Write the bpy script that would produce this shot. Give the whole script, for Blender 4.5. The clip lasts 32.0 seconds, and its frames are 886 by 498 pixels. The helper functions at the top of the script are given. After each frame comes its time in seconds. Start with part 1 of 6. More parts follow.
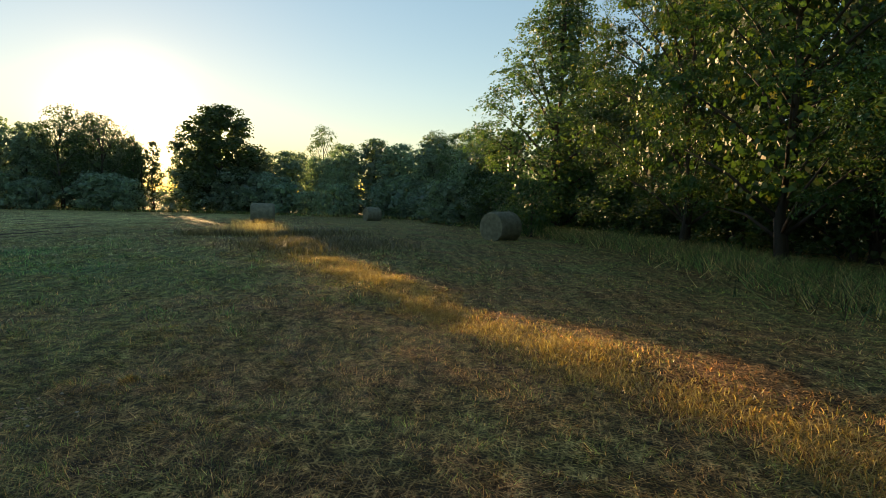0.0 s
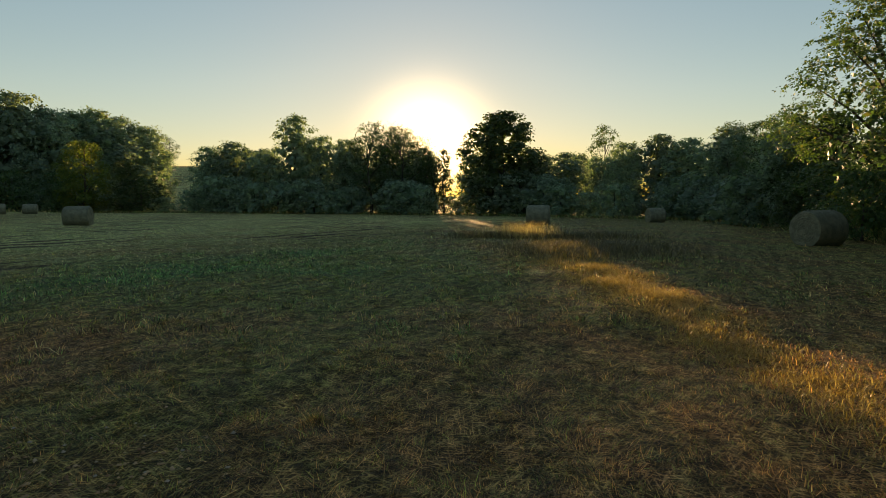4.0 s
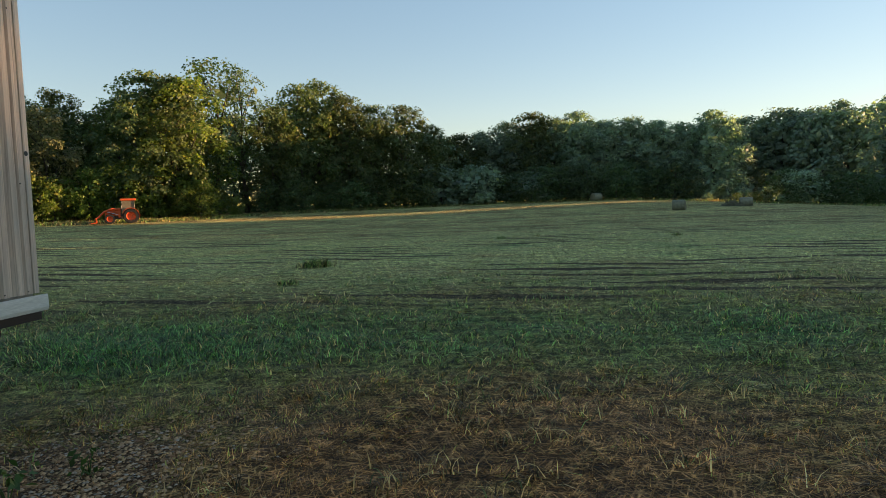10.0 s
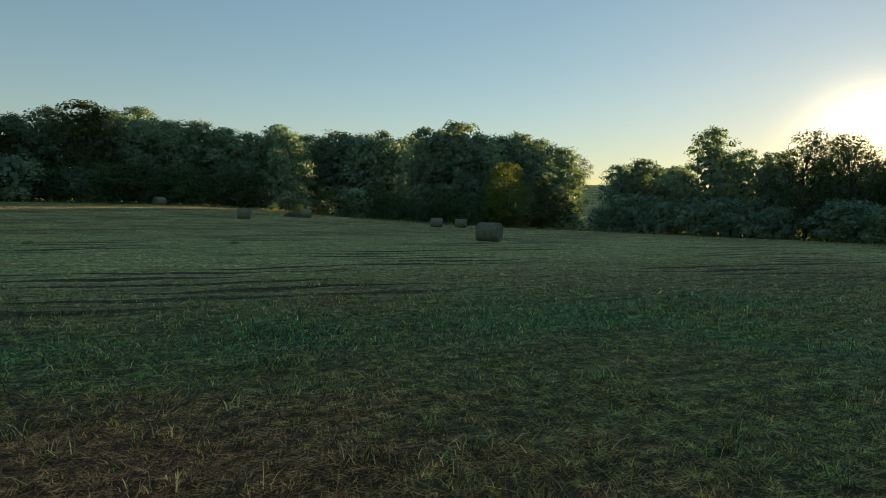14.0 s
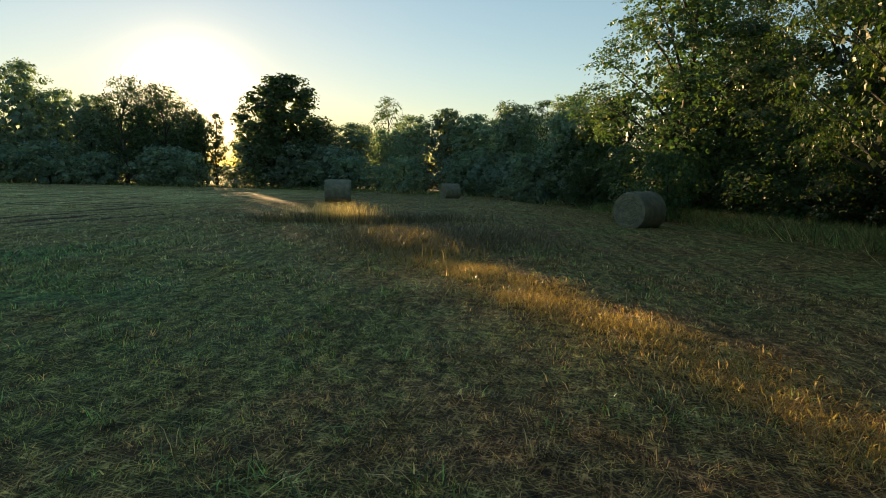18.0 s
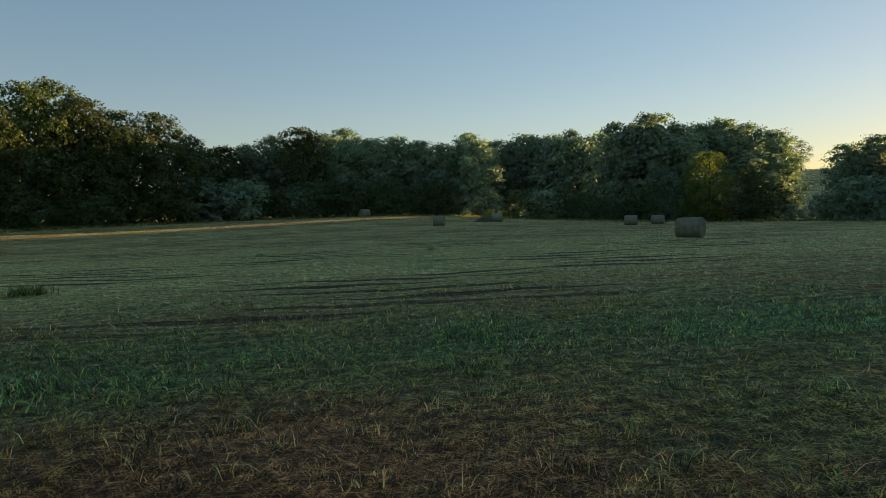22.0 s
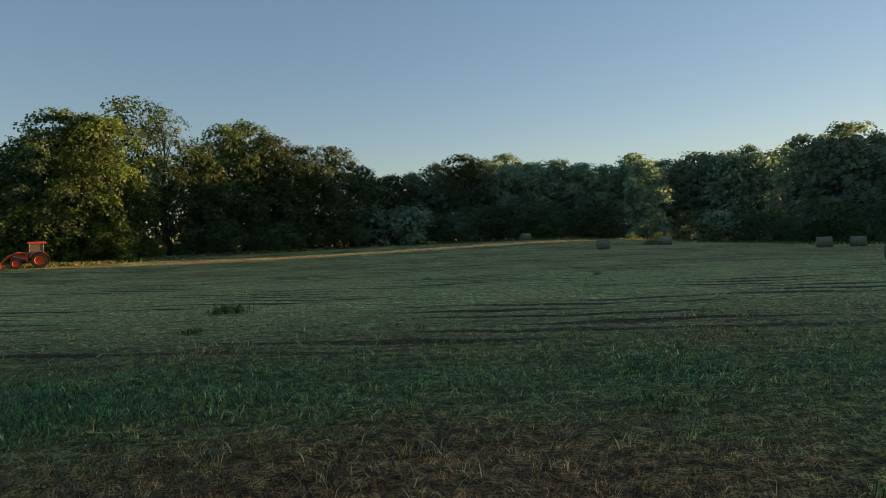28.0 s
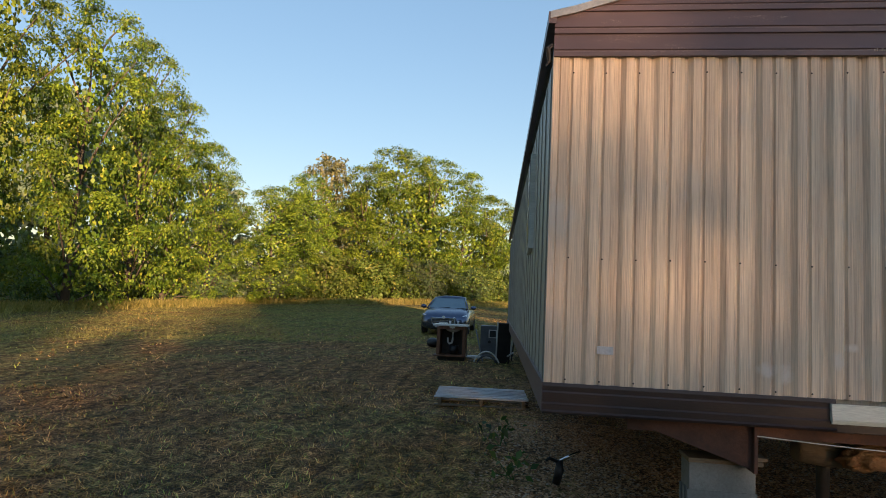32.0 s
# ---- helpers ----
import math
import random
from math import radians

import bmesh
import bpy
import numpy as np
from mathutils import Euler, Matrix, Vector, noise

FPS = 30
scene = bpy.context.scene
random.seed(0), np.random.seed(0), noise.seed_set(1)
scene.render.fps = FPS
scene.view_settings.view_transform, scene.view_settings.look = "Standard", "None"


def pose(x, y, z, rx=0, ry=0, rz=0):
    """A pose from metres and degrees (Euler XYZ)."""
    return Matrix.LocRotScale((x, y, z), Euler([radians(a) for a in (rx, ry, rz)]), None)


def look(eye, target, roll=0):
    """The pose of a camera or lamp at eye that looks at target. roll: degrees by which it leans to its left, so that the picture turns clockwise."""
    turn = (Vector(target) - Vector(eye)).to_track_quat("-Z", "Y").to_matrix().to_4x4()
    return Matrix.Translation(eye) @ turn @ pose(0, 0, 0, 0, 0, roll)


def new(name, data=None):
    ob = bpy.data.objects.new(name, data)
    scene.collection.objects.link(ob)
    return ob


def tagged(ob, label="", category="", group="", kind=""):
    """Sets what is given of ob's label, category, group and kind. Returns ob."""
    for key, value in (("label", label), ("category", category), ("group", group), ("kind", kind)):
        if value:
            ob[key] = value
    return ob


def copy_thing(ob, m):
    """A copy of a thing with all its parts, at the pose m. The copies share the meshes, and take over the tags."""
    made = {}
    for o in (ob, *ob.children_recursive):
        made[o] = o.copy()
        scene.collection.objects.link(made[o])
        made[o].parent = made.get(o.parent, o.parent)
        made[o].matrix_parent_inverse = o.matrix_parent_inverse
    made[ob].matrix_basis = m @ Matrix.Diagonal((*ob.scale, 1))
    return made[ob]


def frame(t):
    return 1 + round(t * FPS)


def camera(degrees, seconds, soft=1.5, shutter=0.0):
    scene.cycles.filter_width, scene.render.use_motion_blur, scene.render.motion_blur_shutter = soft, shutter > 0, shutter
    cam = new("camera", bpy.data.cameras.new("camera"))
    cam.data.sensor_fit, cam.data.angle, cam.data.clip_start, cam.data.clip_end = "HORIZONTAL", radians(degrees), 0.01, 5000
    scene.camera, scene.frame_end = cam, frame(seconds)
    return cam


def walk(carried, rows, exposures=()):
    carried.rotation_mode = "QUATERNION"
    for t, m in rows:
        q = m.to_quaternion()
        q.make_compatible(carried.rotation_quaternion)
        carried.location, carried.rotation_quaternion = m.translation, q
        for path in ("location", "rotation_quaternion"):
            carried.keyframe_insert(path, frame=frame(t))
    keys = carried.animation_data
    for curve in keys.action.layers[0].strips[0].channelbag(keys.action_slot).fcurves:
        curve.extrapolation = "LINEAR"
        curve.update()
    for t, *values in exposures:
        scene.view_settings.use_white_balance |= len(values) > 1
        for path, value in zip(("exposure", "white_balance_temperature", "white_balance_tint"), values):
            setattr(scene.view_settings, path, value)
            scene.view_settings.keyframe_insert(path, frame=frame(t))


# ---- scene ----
cam = camera(69.8, 32.0, soft=0.85)
PATH = [
    (0.0, pose(-4.977, -3.102, 1.617, 85.35, -1.33, -90.60)),
    (0.5, pose(-4.979, -3.074, 1.619, 85.56, -1.53, -91.02)),
    (1.0, pose(-4.954, -3.073, 1.623, 85.44, -1.35, -91.03)),
    (1.5, pose(-4.879, -3.079, 1.618, 84.67, -1.22, -91.61)),
    (2.0, pose(-4.726, -3.101, 1.604, 83.46, -0.46, -91.79)),
    (2.5, pose(-4.481, -3.204, 1.590, 85.08, -0.85, -89.05)),
    (3.0, pose(-4.133, -3.248, 1.568, 84.46, -1.36, -84.53)),
    (3.5, pose(-3.670, -3.190, 1.573, 84.73, -0.05, -79.27)),
    (4.0, pose(-3.163, -3.102, 1.550, 85.23, -0.01, -65.62)),
    (4.5, pose(-2.756, -2.941, 1.536, 87.41, 0.18, -55.60)),
    (6.5, pose(-1.473, -2.343, 1.583, 87.04, 1.54, -23.44)),
    (7.0, pose(-1.217, -2.387, 1.554, 86.94, 0.44, -17.88)),
    (7.5, pose(-0.971, -2.224, 1.563, 87.96, -0.36, -17.07)),
    (8.0, pose(-0.808, -1.928, 1.554, 87.20, 0.72, -11.92)),
    (8.5, pose(-0.827, -1.502, 1.494, 86.78, 0.68, -4.27)),
    (9.0, pose(-0.757, -0.936, 1.506, 86.19, 0.49, 0.43)),
    (9.5, pose(-0.655, -0.509, 1.501, 86.80, 0.59, 5.07)),
    (10.0, pose(-0.518, -0.193, 1.563, 86.19, 1.98, 7.15)),
    (10.5, pose(-0.257, -0.009, 1.602, 87.45, -0.36, 11.70)),
    (11.0, pose(-0.083, 0.013, 1.617, 88.00, 0.06, 2.47)),
    (11.5, pose(-0.020, -0.023, 1.610, 88.87, 0.30, -2.11)),
    (12.0, pose(0.000, 0.000, 1.614, 88.41, -0.48, -6.21)),
    (12.5, pose(0.027, -0.023, 1.608, 88.37, -1.23, -9.62)),
    (13.0, pose(0.060, -0.076, 1.611, 87.93, -1.06, -11.97)),
    (13.5, pose(0.069, -0.174, 1.607, 87.11, -0.30, -18.63)),
    (14.0, pose(0.041, -0.244, 1.606, 86.55, -1.14, -30.07)),
    (14.5, pose(0.017, -0.320, 1.607, 86.32, -0.84, -41.59)),
    (15.0, pose(0.004, -0.433, 1.608, 85.89, -2.67, -53.20)),
    (15.5, pose(0.007, -0.492, 1.602, 84.99, -0.66, -62.03)),
    (17.5, pose(0.425, -0.563, 1.607, 82.80, -1.34, -83.41)),
    (18.0, pose(0.453, -0.573, 1.614, 82.95, -1.36, -85.69)),
    (18.5, pose(0.433, -0.601, 1.600, 84.00, -1.63, -89.77)),
    (19.0, pose(0.431, -0.593, 1.595, 83.85, -2.13, -90.99)),
    (19.5, pose(0.471, -0.566, 1.592, 83.87, -2.50, -88.07)),
    (20.0, pose(0.454, -0.484, 1.612, 83.54, -2.27, -77.81)),
    (20.5, pose(0.185, -0.374, 1.638, 83.59, -1.77, -55.65)),
    (21.0, pose(-0.010, -0.308, 1.615, 85.33, -0.45, -35.24)),
    (21.5, pose(0.011, -0.251, 1.612, 85.69, 0.90, -23.96)),
    (22.0, pose(0.081, -0.180, 1.609, 86.86, 1.99, -13.06)),
    (22.5, pose(0.170, -0.135, 1.597, 86.52, 1.06, -5.52)),
    (23.0, pose(0.248, -0.144, 1.583, 86.28, 0.93, -4.70)),
    (23.5, pose(0.283, -0.241, 1.597, 85.98, 1.08, -5.44)),
    (24.0, pose(0.272, -0.350, 1.606, 87.93, -0.19, -16.29)),
    (24.5, pose(0.208, -0.399, 1.605, 88.54, -0.69, -46.57)),
    (25.0, pose(0.193, -0.371, 1.616, 88.91, -1.17, -58.12)),
    (25.5, pose(0.259, -0.291, 1.626, 88.75, -1.66, -59.73)),
    (27.5, pose(-0.175, 0.438, 1.594, 88.71, -0.78, -43.06)),
    (27.6, pose(-0.168, 0.350, 1.597, 88.77, -0.33, -34.84)),
    (27.7, pose(-0.160, 0.264, 1.598, 88.97, 0.63, -24.72)),
    (27.8, pose(-0.148, 0.182, 1.597, 89.04, 1.63, -15.72)),
    (27.9, pose(-0.129, 0.108, 1.597, 88.84, 1.33, -7.11)),
    (28.0, pose(-0.100, 0.048, 1.600, 89.58, 2.42, 1.25)),
    (28.1, pose(-0.074, -0.019, 1.612, 89.81, 2.48, 8.49)),
    (28.2, pose(-0.063, -0.091, 1.626, 90.22, 2.95, 15.05)),
    (28.3, pose(-0.075, -0.168, 1.632, 90.46, 3.15, 20.64)),
    (28.4, pose(-0.079, -0.216, 1.634, 90.93, 3.01, 27.06)),
    (28.5, pose(-0.062, -0.246, 1.624, 91.53, 3.60, 32.23)),
    (28.6, pose(-0.052, -0.279, 1.589, 91.40, 2.84, 37.67)),
    (28.7, pose(-0.050, -0.313, 1.565, 91.50, 3.70, 42.84)),
    (28.8, pose(-0.056, -0.349, 1.588, 90.97, 3.37, 46.61)),
    (28.9, pose(-0.062, -0.382, 1.630, 91.63, 4.23, 50.08)),
    (29.0, pose(-0.061, -0.409, 1.671, 92.26, 4.56, 53.38)),
    (29.5, pose(0.047, -0.452, 1.659, 93.79, 1.25, 68.83)),
    (30.0, pose(0.197, -0.444, 1.657, 94.35, 1.12, 81.99)),
    (30.5, pose(0.221, -0.518, 1.643, 94.85, 0.16, 88.96)),
    (30.6, pose(0.208, -0.530, 1.646, 94.43, 0.15, 90.62)),
    (31.0, pose(0.278, -0.647, 1.640, 93.78, -0.99, 94.67)),
    (31.5, pose(0.319, -0.856, 1.592, 92.03, -1.28, 98.89)),
    (32.0, pose(0.072, -1.199, 1.530, 94.56, -2.53, 96.82)),
]
EXPOSURES = [(0, 1.42, 6800, 12), (2, 1.5, 7050, 12), (4, 0.95, 7600, 14), (7, 1.1, 6650, 17), (8, 1.1, 6650, 17), (9, 1.6, 6750, 19), (10, 1.75, 6850, 20), (11, 1.65, 6750, 20), (12, 1.45, 6750, 19), (13, 1.25, 6750, 16), (14, 1.0, 6550, 9), (15, 0.5, 6650, 13), (19, 1.42, 6750, 11),
             (21, 0.75, 6550, 16), (23, 1.4, 6650, 18), (24, 1.35, 6650, 18), (25, 0.6, 6600, 15), (27.5, 0.7, 6650, 15), (28, 1.05, 6400, 19), (28.5, 1.95, 7100, 22), (29, 2.15, 6800, 22), (29.5, 2.15, 6350, 24), (30, 1.95, 6050, 28), (30.5, 1.85, 6200, 26), (31, 1.65, 6250, 24), (32, 1.68, 6400, 21)]
walk(cam, PATH, EXPOSURES)

# world, sun and sky
SUN_AZ, SUN_EL = 64.3, 4.15          # degrees clockwise from +y, degrees above the horizon
SUN_DIR = Vector((math.sin(radians(SUN_AZ)) * math.cos(radians(SUN_EL)), math.cos(radians(SUN_AZ)) * math.cos(radians(SUN_EL)), math.sin(radians(SUN_EL))))
world = bpy.data.worlds.new("morning_sky")
scene.world = world
world.use_nodes = True
wt = world.node_tree
wt.nodes.clear()
w_out = wt.nodes.new("ShaderNodeOutputWorld")
w_bg = wt.nodes.new("ShaderNodeBackground")
w_sky = wt.nodes.new("ShaderNodeTexSky")
w_sky.sky_type = "NISHITA"
w_sky.sun_disc = False
w_sky.sun_elevation = radians(SUN_EL)
w_sky.sun_rotation = radians(SUN_AZ)
w_sky.air_density, w_sky.dust_density, w_sky.ozone_density = 1.0, 0.12, 2.0
w_bg.inputs["Strength"].default_value = 0.15
# the bright ring of morning haze round the sun
w_co = wt.nodes.new("ShaderNodeTexCoord")
w_dot = wt.nodes.new("ShaderNodeVectorMath")
w_dot.operation = "DOT_PRODUCT"
w_dot.inputs[1].default_value = SUN_DIR
w_pos = wt.nodes.new("ShaderNodeMath")
w_pos.operation = "MAXIMUM"
w_pos.inputs[1].default_value = 0.0
w_pow = wt.nodes.new("ShaderNodeMath")
w_pow.operation = "POWER"
w_pow.inputs[1].default_value = 480.0
w_col = wt.nodes.new("ShaderNodeMix")
w_col.data_type = "RGBA"
w_col.inputs[6].default_value = (0, 0, 0, 1)
w_col.inputs[7].default_value = (15.0, 11.0, 6.0, 1)
w_add = wt.nodes.new("ShaderNodeMix")
w_add.data_type = "RGBA"
w_add.blend_type = "ADD"
w_add.inputs[0].default_value = 1.0
wl = wt.links.new
wl(w_co.outputs["Generated"], w_dot.inputs[0])
wl(w_dot.outputs["Value"], w_pos.inputs[0])
wl(w_pos.outputs[0], w_pow.inputs[0])
wl(w_pow.outputs[0], w_col.inputs[0])
w_hue = wt.nodes.new("ShaderNodeHueSaturation")
w_hue.inputs["Saturation"].default_value = 1.28
w_thin = wt.nodes.new("ShaderNodeGamma")              # thin haze evens out the dome
w_thin.inputs["Gamma"].default_value = 0.62
wl(w_sky.outputs[0], w_thin.inputs["Color"])
wl(w_thin.outputs[0], w_hue.inputs["Color"])
wl(w_hue.outputs[0], w_add.inputs[6])
wl(w_col.outputs[2], w_add.inputs[7])
wl(w_add.outputs[2], w_bg.inputs["Color"])
wl(w_bg.outputs[0], w_out.inputs["Surface"])

sun_data = bpy.data.lights.new("sun", "SUN")
sun_data.energy, sun_data.angle, sun_data.color = 5.0, radians(0.44), (1.0, 0.64, 0.32)
sun = new("sun", sun_data)
sun.matrix_world = look(SUN_DIR * 200, (0, 0, 0))


# ---- materials ----
def node_mat(name):
    m = bpy.data.materials.new(name)
    m.use_nodes = True
    nt = m.node_tree
    nt.nodes.clear()
    out = nt.nodes.new("ShaderNodeOutputMaterial")

    def add(kind, **sets):
        n = nt.nodes.new("ShaderNode" + kind)
        for key, value in sets.items():
            if key == "op":
                n.operation = value
            elif key == "clamp":
                n.use_clamp = value
            elif key == "blend":
                n.blend_type = value
            elif key.startswith("i_"):
                n.inputs[key[2:].replace("_", " ")].default_value = value
            elif key.startswith("n") and key[1:].isdigit():
                n.inputs[int(key[1:])].default_value = value
        return n
    return m, nt, add, nt.links.new, out


def c4(c):
    return (c[0], c[1], c[2], 1.0)


def mix_rgb(add, link, fac, a, b, blend="MIX"):
    """a mixed with b; each is a colour or an output socket."""
    n = add("Mix")
    n.data_type = "RGBA"
    n.blend_type = blend
    for i, v in ((0, fac), (6, a), (7, b)):
        if isinstance(v, (int, float)):
            n.inputs[i].default_value = v
        elif isinstance(v, tuple):
            n.inputs[i].default_value = c4(v)
        else:
            link(v, n.inputs[i])
    return n.outputs[2]


def ramp01(add, link, socket, lo, hi):
    n = add("MapRange")
    n.clamp = True
    n.inputs[1].default_value, n.inputs[2].default_value = lo, hi
    link(socket, n.inputs[0])
    return n.outputs[0]


def noise_of(add, link, vec, scale, detail=4.0, rough=0.55):
    n = add("TexNoise")
    n.inputs["Scale"].default_value, n.inputs["Detail"].default_value, n.inputs["Roughness"].default_value = scale, detail, rough
    link(vec, n.inputs["Vector"])
    return n.outputs[0]


def surface(name, a, b, coarse=2.0, fine=40.0, rough=0.6, metal=0.0, bump=0.2, depth=0.01, dirt=None, dirt_at=(0.55, 0.75), stretch=(1, 1, 1), vary=0.0, spec=0.4):
    """A painted, wooden, stony or metal surface: two colours mixed at two scales, dirt patches, fine relief."""
    m, nt, add, link, out = node_mat(name)
    co = add("TexCoord")
    mp = add("Mapping")
    mp.inputs["Scale"].default_value = stretch
    link(co.outputs["Object"], mp.inputs[0])
    n1 = noise_of(add, link, mp.outputs[0], coarse)
    n2 = noise_of(add, link, mp.outputs[0], fine, 6.0, 0.65)
    col = mix_rgb(add, link, ramp01(add, link, n1, 0.35, 0.65), a, b)
    tone = mix_rgb(add, link, ramp01(add, link, n2, 0.25, 0.75), (0.78, 0.78, 0.78), (1.15, 1.15, 1.15))
    col = mix_rgb(add, link, 1.0, col, tone, "MULTIPLY")
    if dirt:
        n3 = noise_of(add, link, mp.outputs[0], coarse * 2.7, 8.0, 0.7)
        col = mix_rgb(add, link, ramp01(add, link, n3, *dirt_at), col, dirt)
    if vary:
        oi = add("ObjectInfo")
        v = add("MapRange")
        v.inputs[3].default_value, v.inputs[4].default_value = 1 - vary, 1 + vary
        link(oi.outputs["Random"], v.inputs[0])
        hs = add("HueSaturation")
        link(v.outputs[0], hs.inputs["Value"])
        link(col, hs.inputs["Color"])
        col = hs.outputs[0]
    p = add("BsdfPrincipled")
    link(col, p.inputs["Base Color"])
    r = add("MapRange")
    r.inputs[3].default_value, r.inputs[4].default_value = max(rough - 0.12, 0.02), min(rough + 0.12, 1)
    link(n2, r.inputs[0])
    link(r.outputs[0], p.inputs["Roughness"])
    p.inputs["Metallic"].default_value = metal
    p.inputs["Specular IOR Level"].default_value = spec
    if bump:
        bp = add("Bump")
        bp.inputs["Strength"].default_value, bp.inputs["Distance"].default_value = bump, depth
        link(n2, bp.inputs["Height"])
        link(bp.outputs[0], p.inputs["Normal"])
    link(p.outputs[0], out.inputs[0])
    return m


def leafy(name, dark, light, gold, gold_part=0.1, through_light=0.4, patch=0.35, rough=0.5, spec=0.3, dew_haze=0.0):
    """Leaves: every leaf its own tone, larger patches, light shining through."""
    m, nt, add, link, out = node_mat(name)
    g = add("NewGeometry")
    co = add("TexCoord")
    oi = add("ObjectInfo")
    isl = g.outputs["Random Per Island"]
    n1 = noise_of(add, link, co.outputs["Object"], patch, 3.0)
    col = mix_rgb(add, link, ramp01(add, link, n1, 0.35, 0.65), dark, light)
    tone = add("MapRange")
    tone.inputs[3].default_value, tone.inputs[4].default_value = 0.6, 1.4
    link(isl, tone.inputs[0])
    hs = add("HueSaturation")
    link(tone.outputs[0], hs.inputs["Value"])
    link(col, hs.inputs["Color"])
    col = mix_rgb(add, link, ramp01(add, link, isl, 1 - gold_part - 0.02, 1 - gold_part + 0.02), hs.outputs[0], gold)
    v = add("MapRange")
    v.inputs[3].default_value, v.inputs[4].default_value = 0.75, 1.25
    link(oi.outputs["Random"], v.inputs[0])
    hs2 = add("HueSaturation")
    link(v.outputs[0], hs2.inputs["Value"])
    hue = add("MapRange")
    hue.inputs[3].default_value, hue.inputs[4].default_value = 0.485, 0.51
    link(oi.outputs["Random"], hue.inputs[0])
    link(hue.outputs[0], hs2.inputs["Hue"])
    link(col, hs2.inputs["Color"])
    p = add("BsdfPrincipled")
    p.inputs["Roughness"].default_value = rough
    p.inputs["Specular IOR Level"].default_value = spec
    # bluish sheen for wet leaves, also standing in for distant haze
    p.inputs["Sheen Weight"].default_value, p.inputs["Sheen Roughness"].default_value = dew_haze, 0.5
    p.inputs["Sheen Tint"].default_value = (0.8, 0.92, 1.0, 1.0)
    link(hs2.outputs[0], p.inputs["Base Color"])
    t = add("BsdfTranslucent")
    link(mix_rgb(add, link, 1.0, hs2.outputs[0], (1.35, 1.45, 0.7), "MULTIPLY"), t.inputs["Color"])
    ms = add("MixShader")
    ms.inputs[0].default_value = through_light
    link(p.outputs[0], ms.inputs[1])
    link(t.outputs[0], ms.inputs[2])
    link(ms.outputs[0], out.inputs[0])
    return m


ROWK = 2 * math.pi / 1.15


def field_patch(add, link):
    """0 where the meadow is lush green, 1 where it is dry and brown; and the bare lines between the mown rows."""
    g = add("NewGeometry")
    pos = g.outputs["Position"]
    n1 = noise_of(add, link, pos, 0.35, 4.0, 0.6)
    n2 = noise_of(add, link, pos, 2.2, 5.0, 0.65)
    sep = add("SeparateXYZ")
    link(pos, sep.inputs[0])

    def blob(x, y, rx, ry, amount):
        d = []
        for s, c, r in ((0, x, rx), (1, y, ry)):
            a = add("Math", op="SUBTRACT", n1=c)
            link(sep.outputs[s], a.inputs[0])
            b = add("Math", op="DIVIDE", n1=r)
            link(a.outputs[0], b.inputs[0])
            q = add("Math", op="MULTIPLY")
            link(b.outputs[0], q.inputs[0])
            link(b.outputs[0], q.inputs[1])
            d.append(q.outputs[0])
        s = add("Math", op="ADD")
        link(d[0], s.inputs[0])
        link(d[1], s.inputs[1])
        e = add("Math", op="MULTIPLY", n1=-1.0)
        link(s.outputs[0], e.inputs[0])
        x_ = add("Math", op="EXPONENT")
        link(e.outputs[0], x_.inputs[0])
        k = add("Math", op="MULTIPLY", n1=amount)
        link(x_.outputs[0], k.inputs[0])
        return k.outputs[0]

    total = add("Math", op="MULTIPLY_ADD", n1=1.5, n2=-0.42)
    link(n1, total.inputs[0])
    cur = total.outputs[0]
    f2 = add("Math", op="MULTIPLY_ADD", n1=1.15, n2=-0.575)
    link(n2, f2.inputs[0])
    for part_ in (f2.outputs[0], blob(-0.6, 3.9, 3.8, 1.9, 0.7), blob(1.0, -5.0, 9.0, 4.5, 0.34), blob(4.0, 7.6, 11.0, 1.9, -0.45), blob(7.5, 4.0, 4.5, 3.0, -0.45),
                  blob(-14.0, -5.0, 10.0, 5.0, 0.45), blob(-4.5, 6.5, 2.5, 2.0, -0.5), blob(2, 24, 40, 12, -0.25)):
        s = add("Math", op="ADD")
        link(cur, s.inputs[0])
        link(part_, s.inputs[1])
        cur = s.outputs[0]
    fac = ramp01(add, link, cur, 0.1, 0.85)
    fresh = ramp01(add, link, cur, 0.05, -0.4)
    # mown rows, running across the field
    def lin(kx, ky, c=0.0):
        p_ = add("Math", op="MULTIPLY_ADD", n1=kx, n2=c)
        link(sep.outputs[0], p_.inputs[0])
        q_ = add("Math", op="MULTIPLY_ADD", n1=ky)
        link(sep.outputs[1], q_.inputs[0])
        link(p_.outputs[0], q_.inputs[2])
        return q_.outputs[0]

    def wave(sock, k):
        w_ = add("Math", op="SINE")
        link(sock, w_.inputs[0])
        m_ = add("Math", op="MULTIPLY", n1=k)
        link(w_.outputs[0], m_.inputs[0])
        return m_.outputs[0]

    def plus(p_, q_):
        n_ = add("Math", op="ADD")
        link(p_, n_.inputs[0])
        link(q_, n_.inputs[1])
        return n_.outputs[0]
    phase = plus(lin(0.13 * ROWK, ROWK), wave(lin(0.23, 0.07), 1.3))
    gap = add("Math", op="ADD")
    link(wave(phase, 1.0), gap.inputs[0])
    link(wave(plus(lin(0.31, -0.4), wave(lin(0.17, 0.9), 1.2)), 0.8), gap.inputs[1])
    rows = ramp01(add, link, gap.outputs[0], 1.12, 1.24)
    beyond = ramp01(add, link, sep.outputs[1], 8.5, 10.5)
    r = add("Math", op="MULTIPLY")
    link(rows, r.inputs[0])
    link(beyond, r.inputs[1])
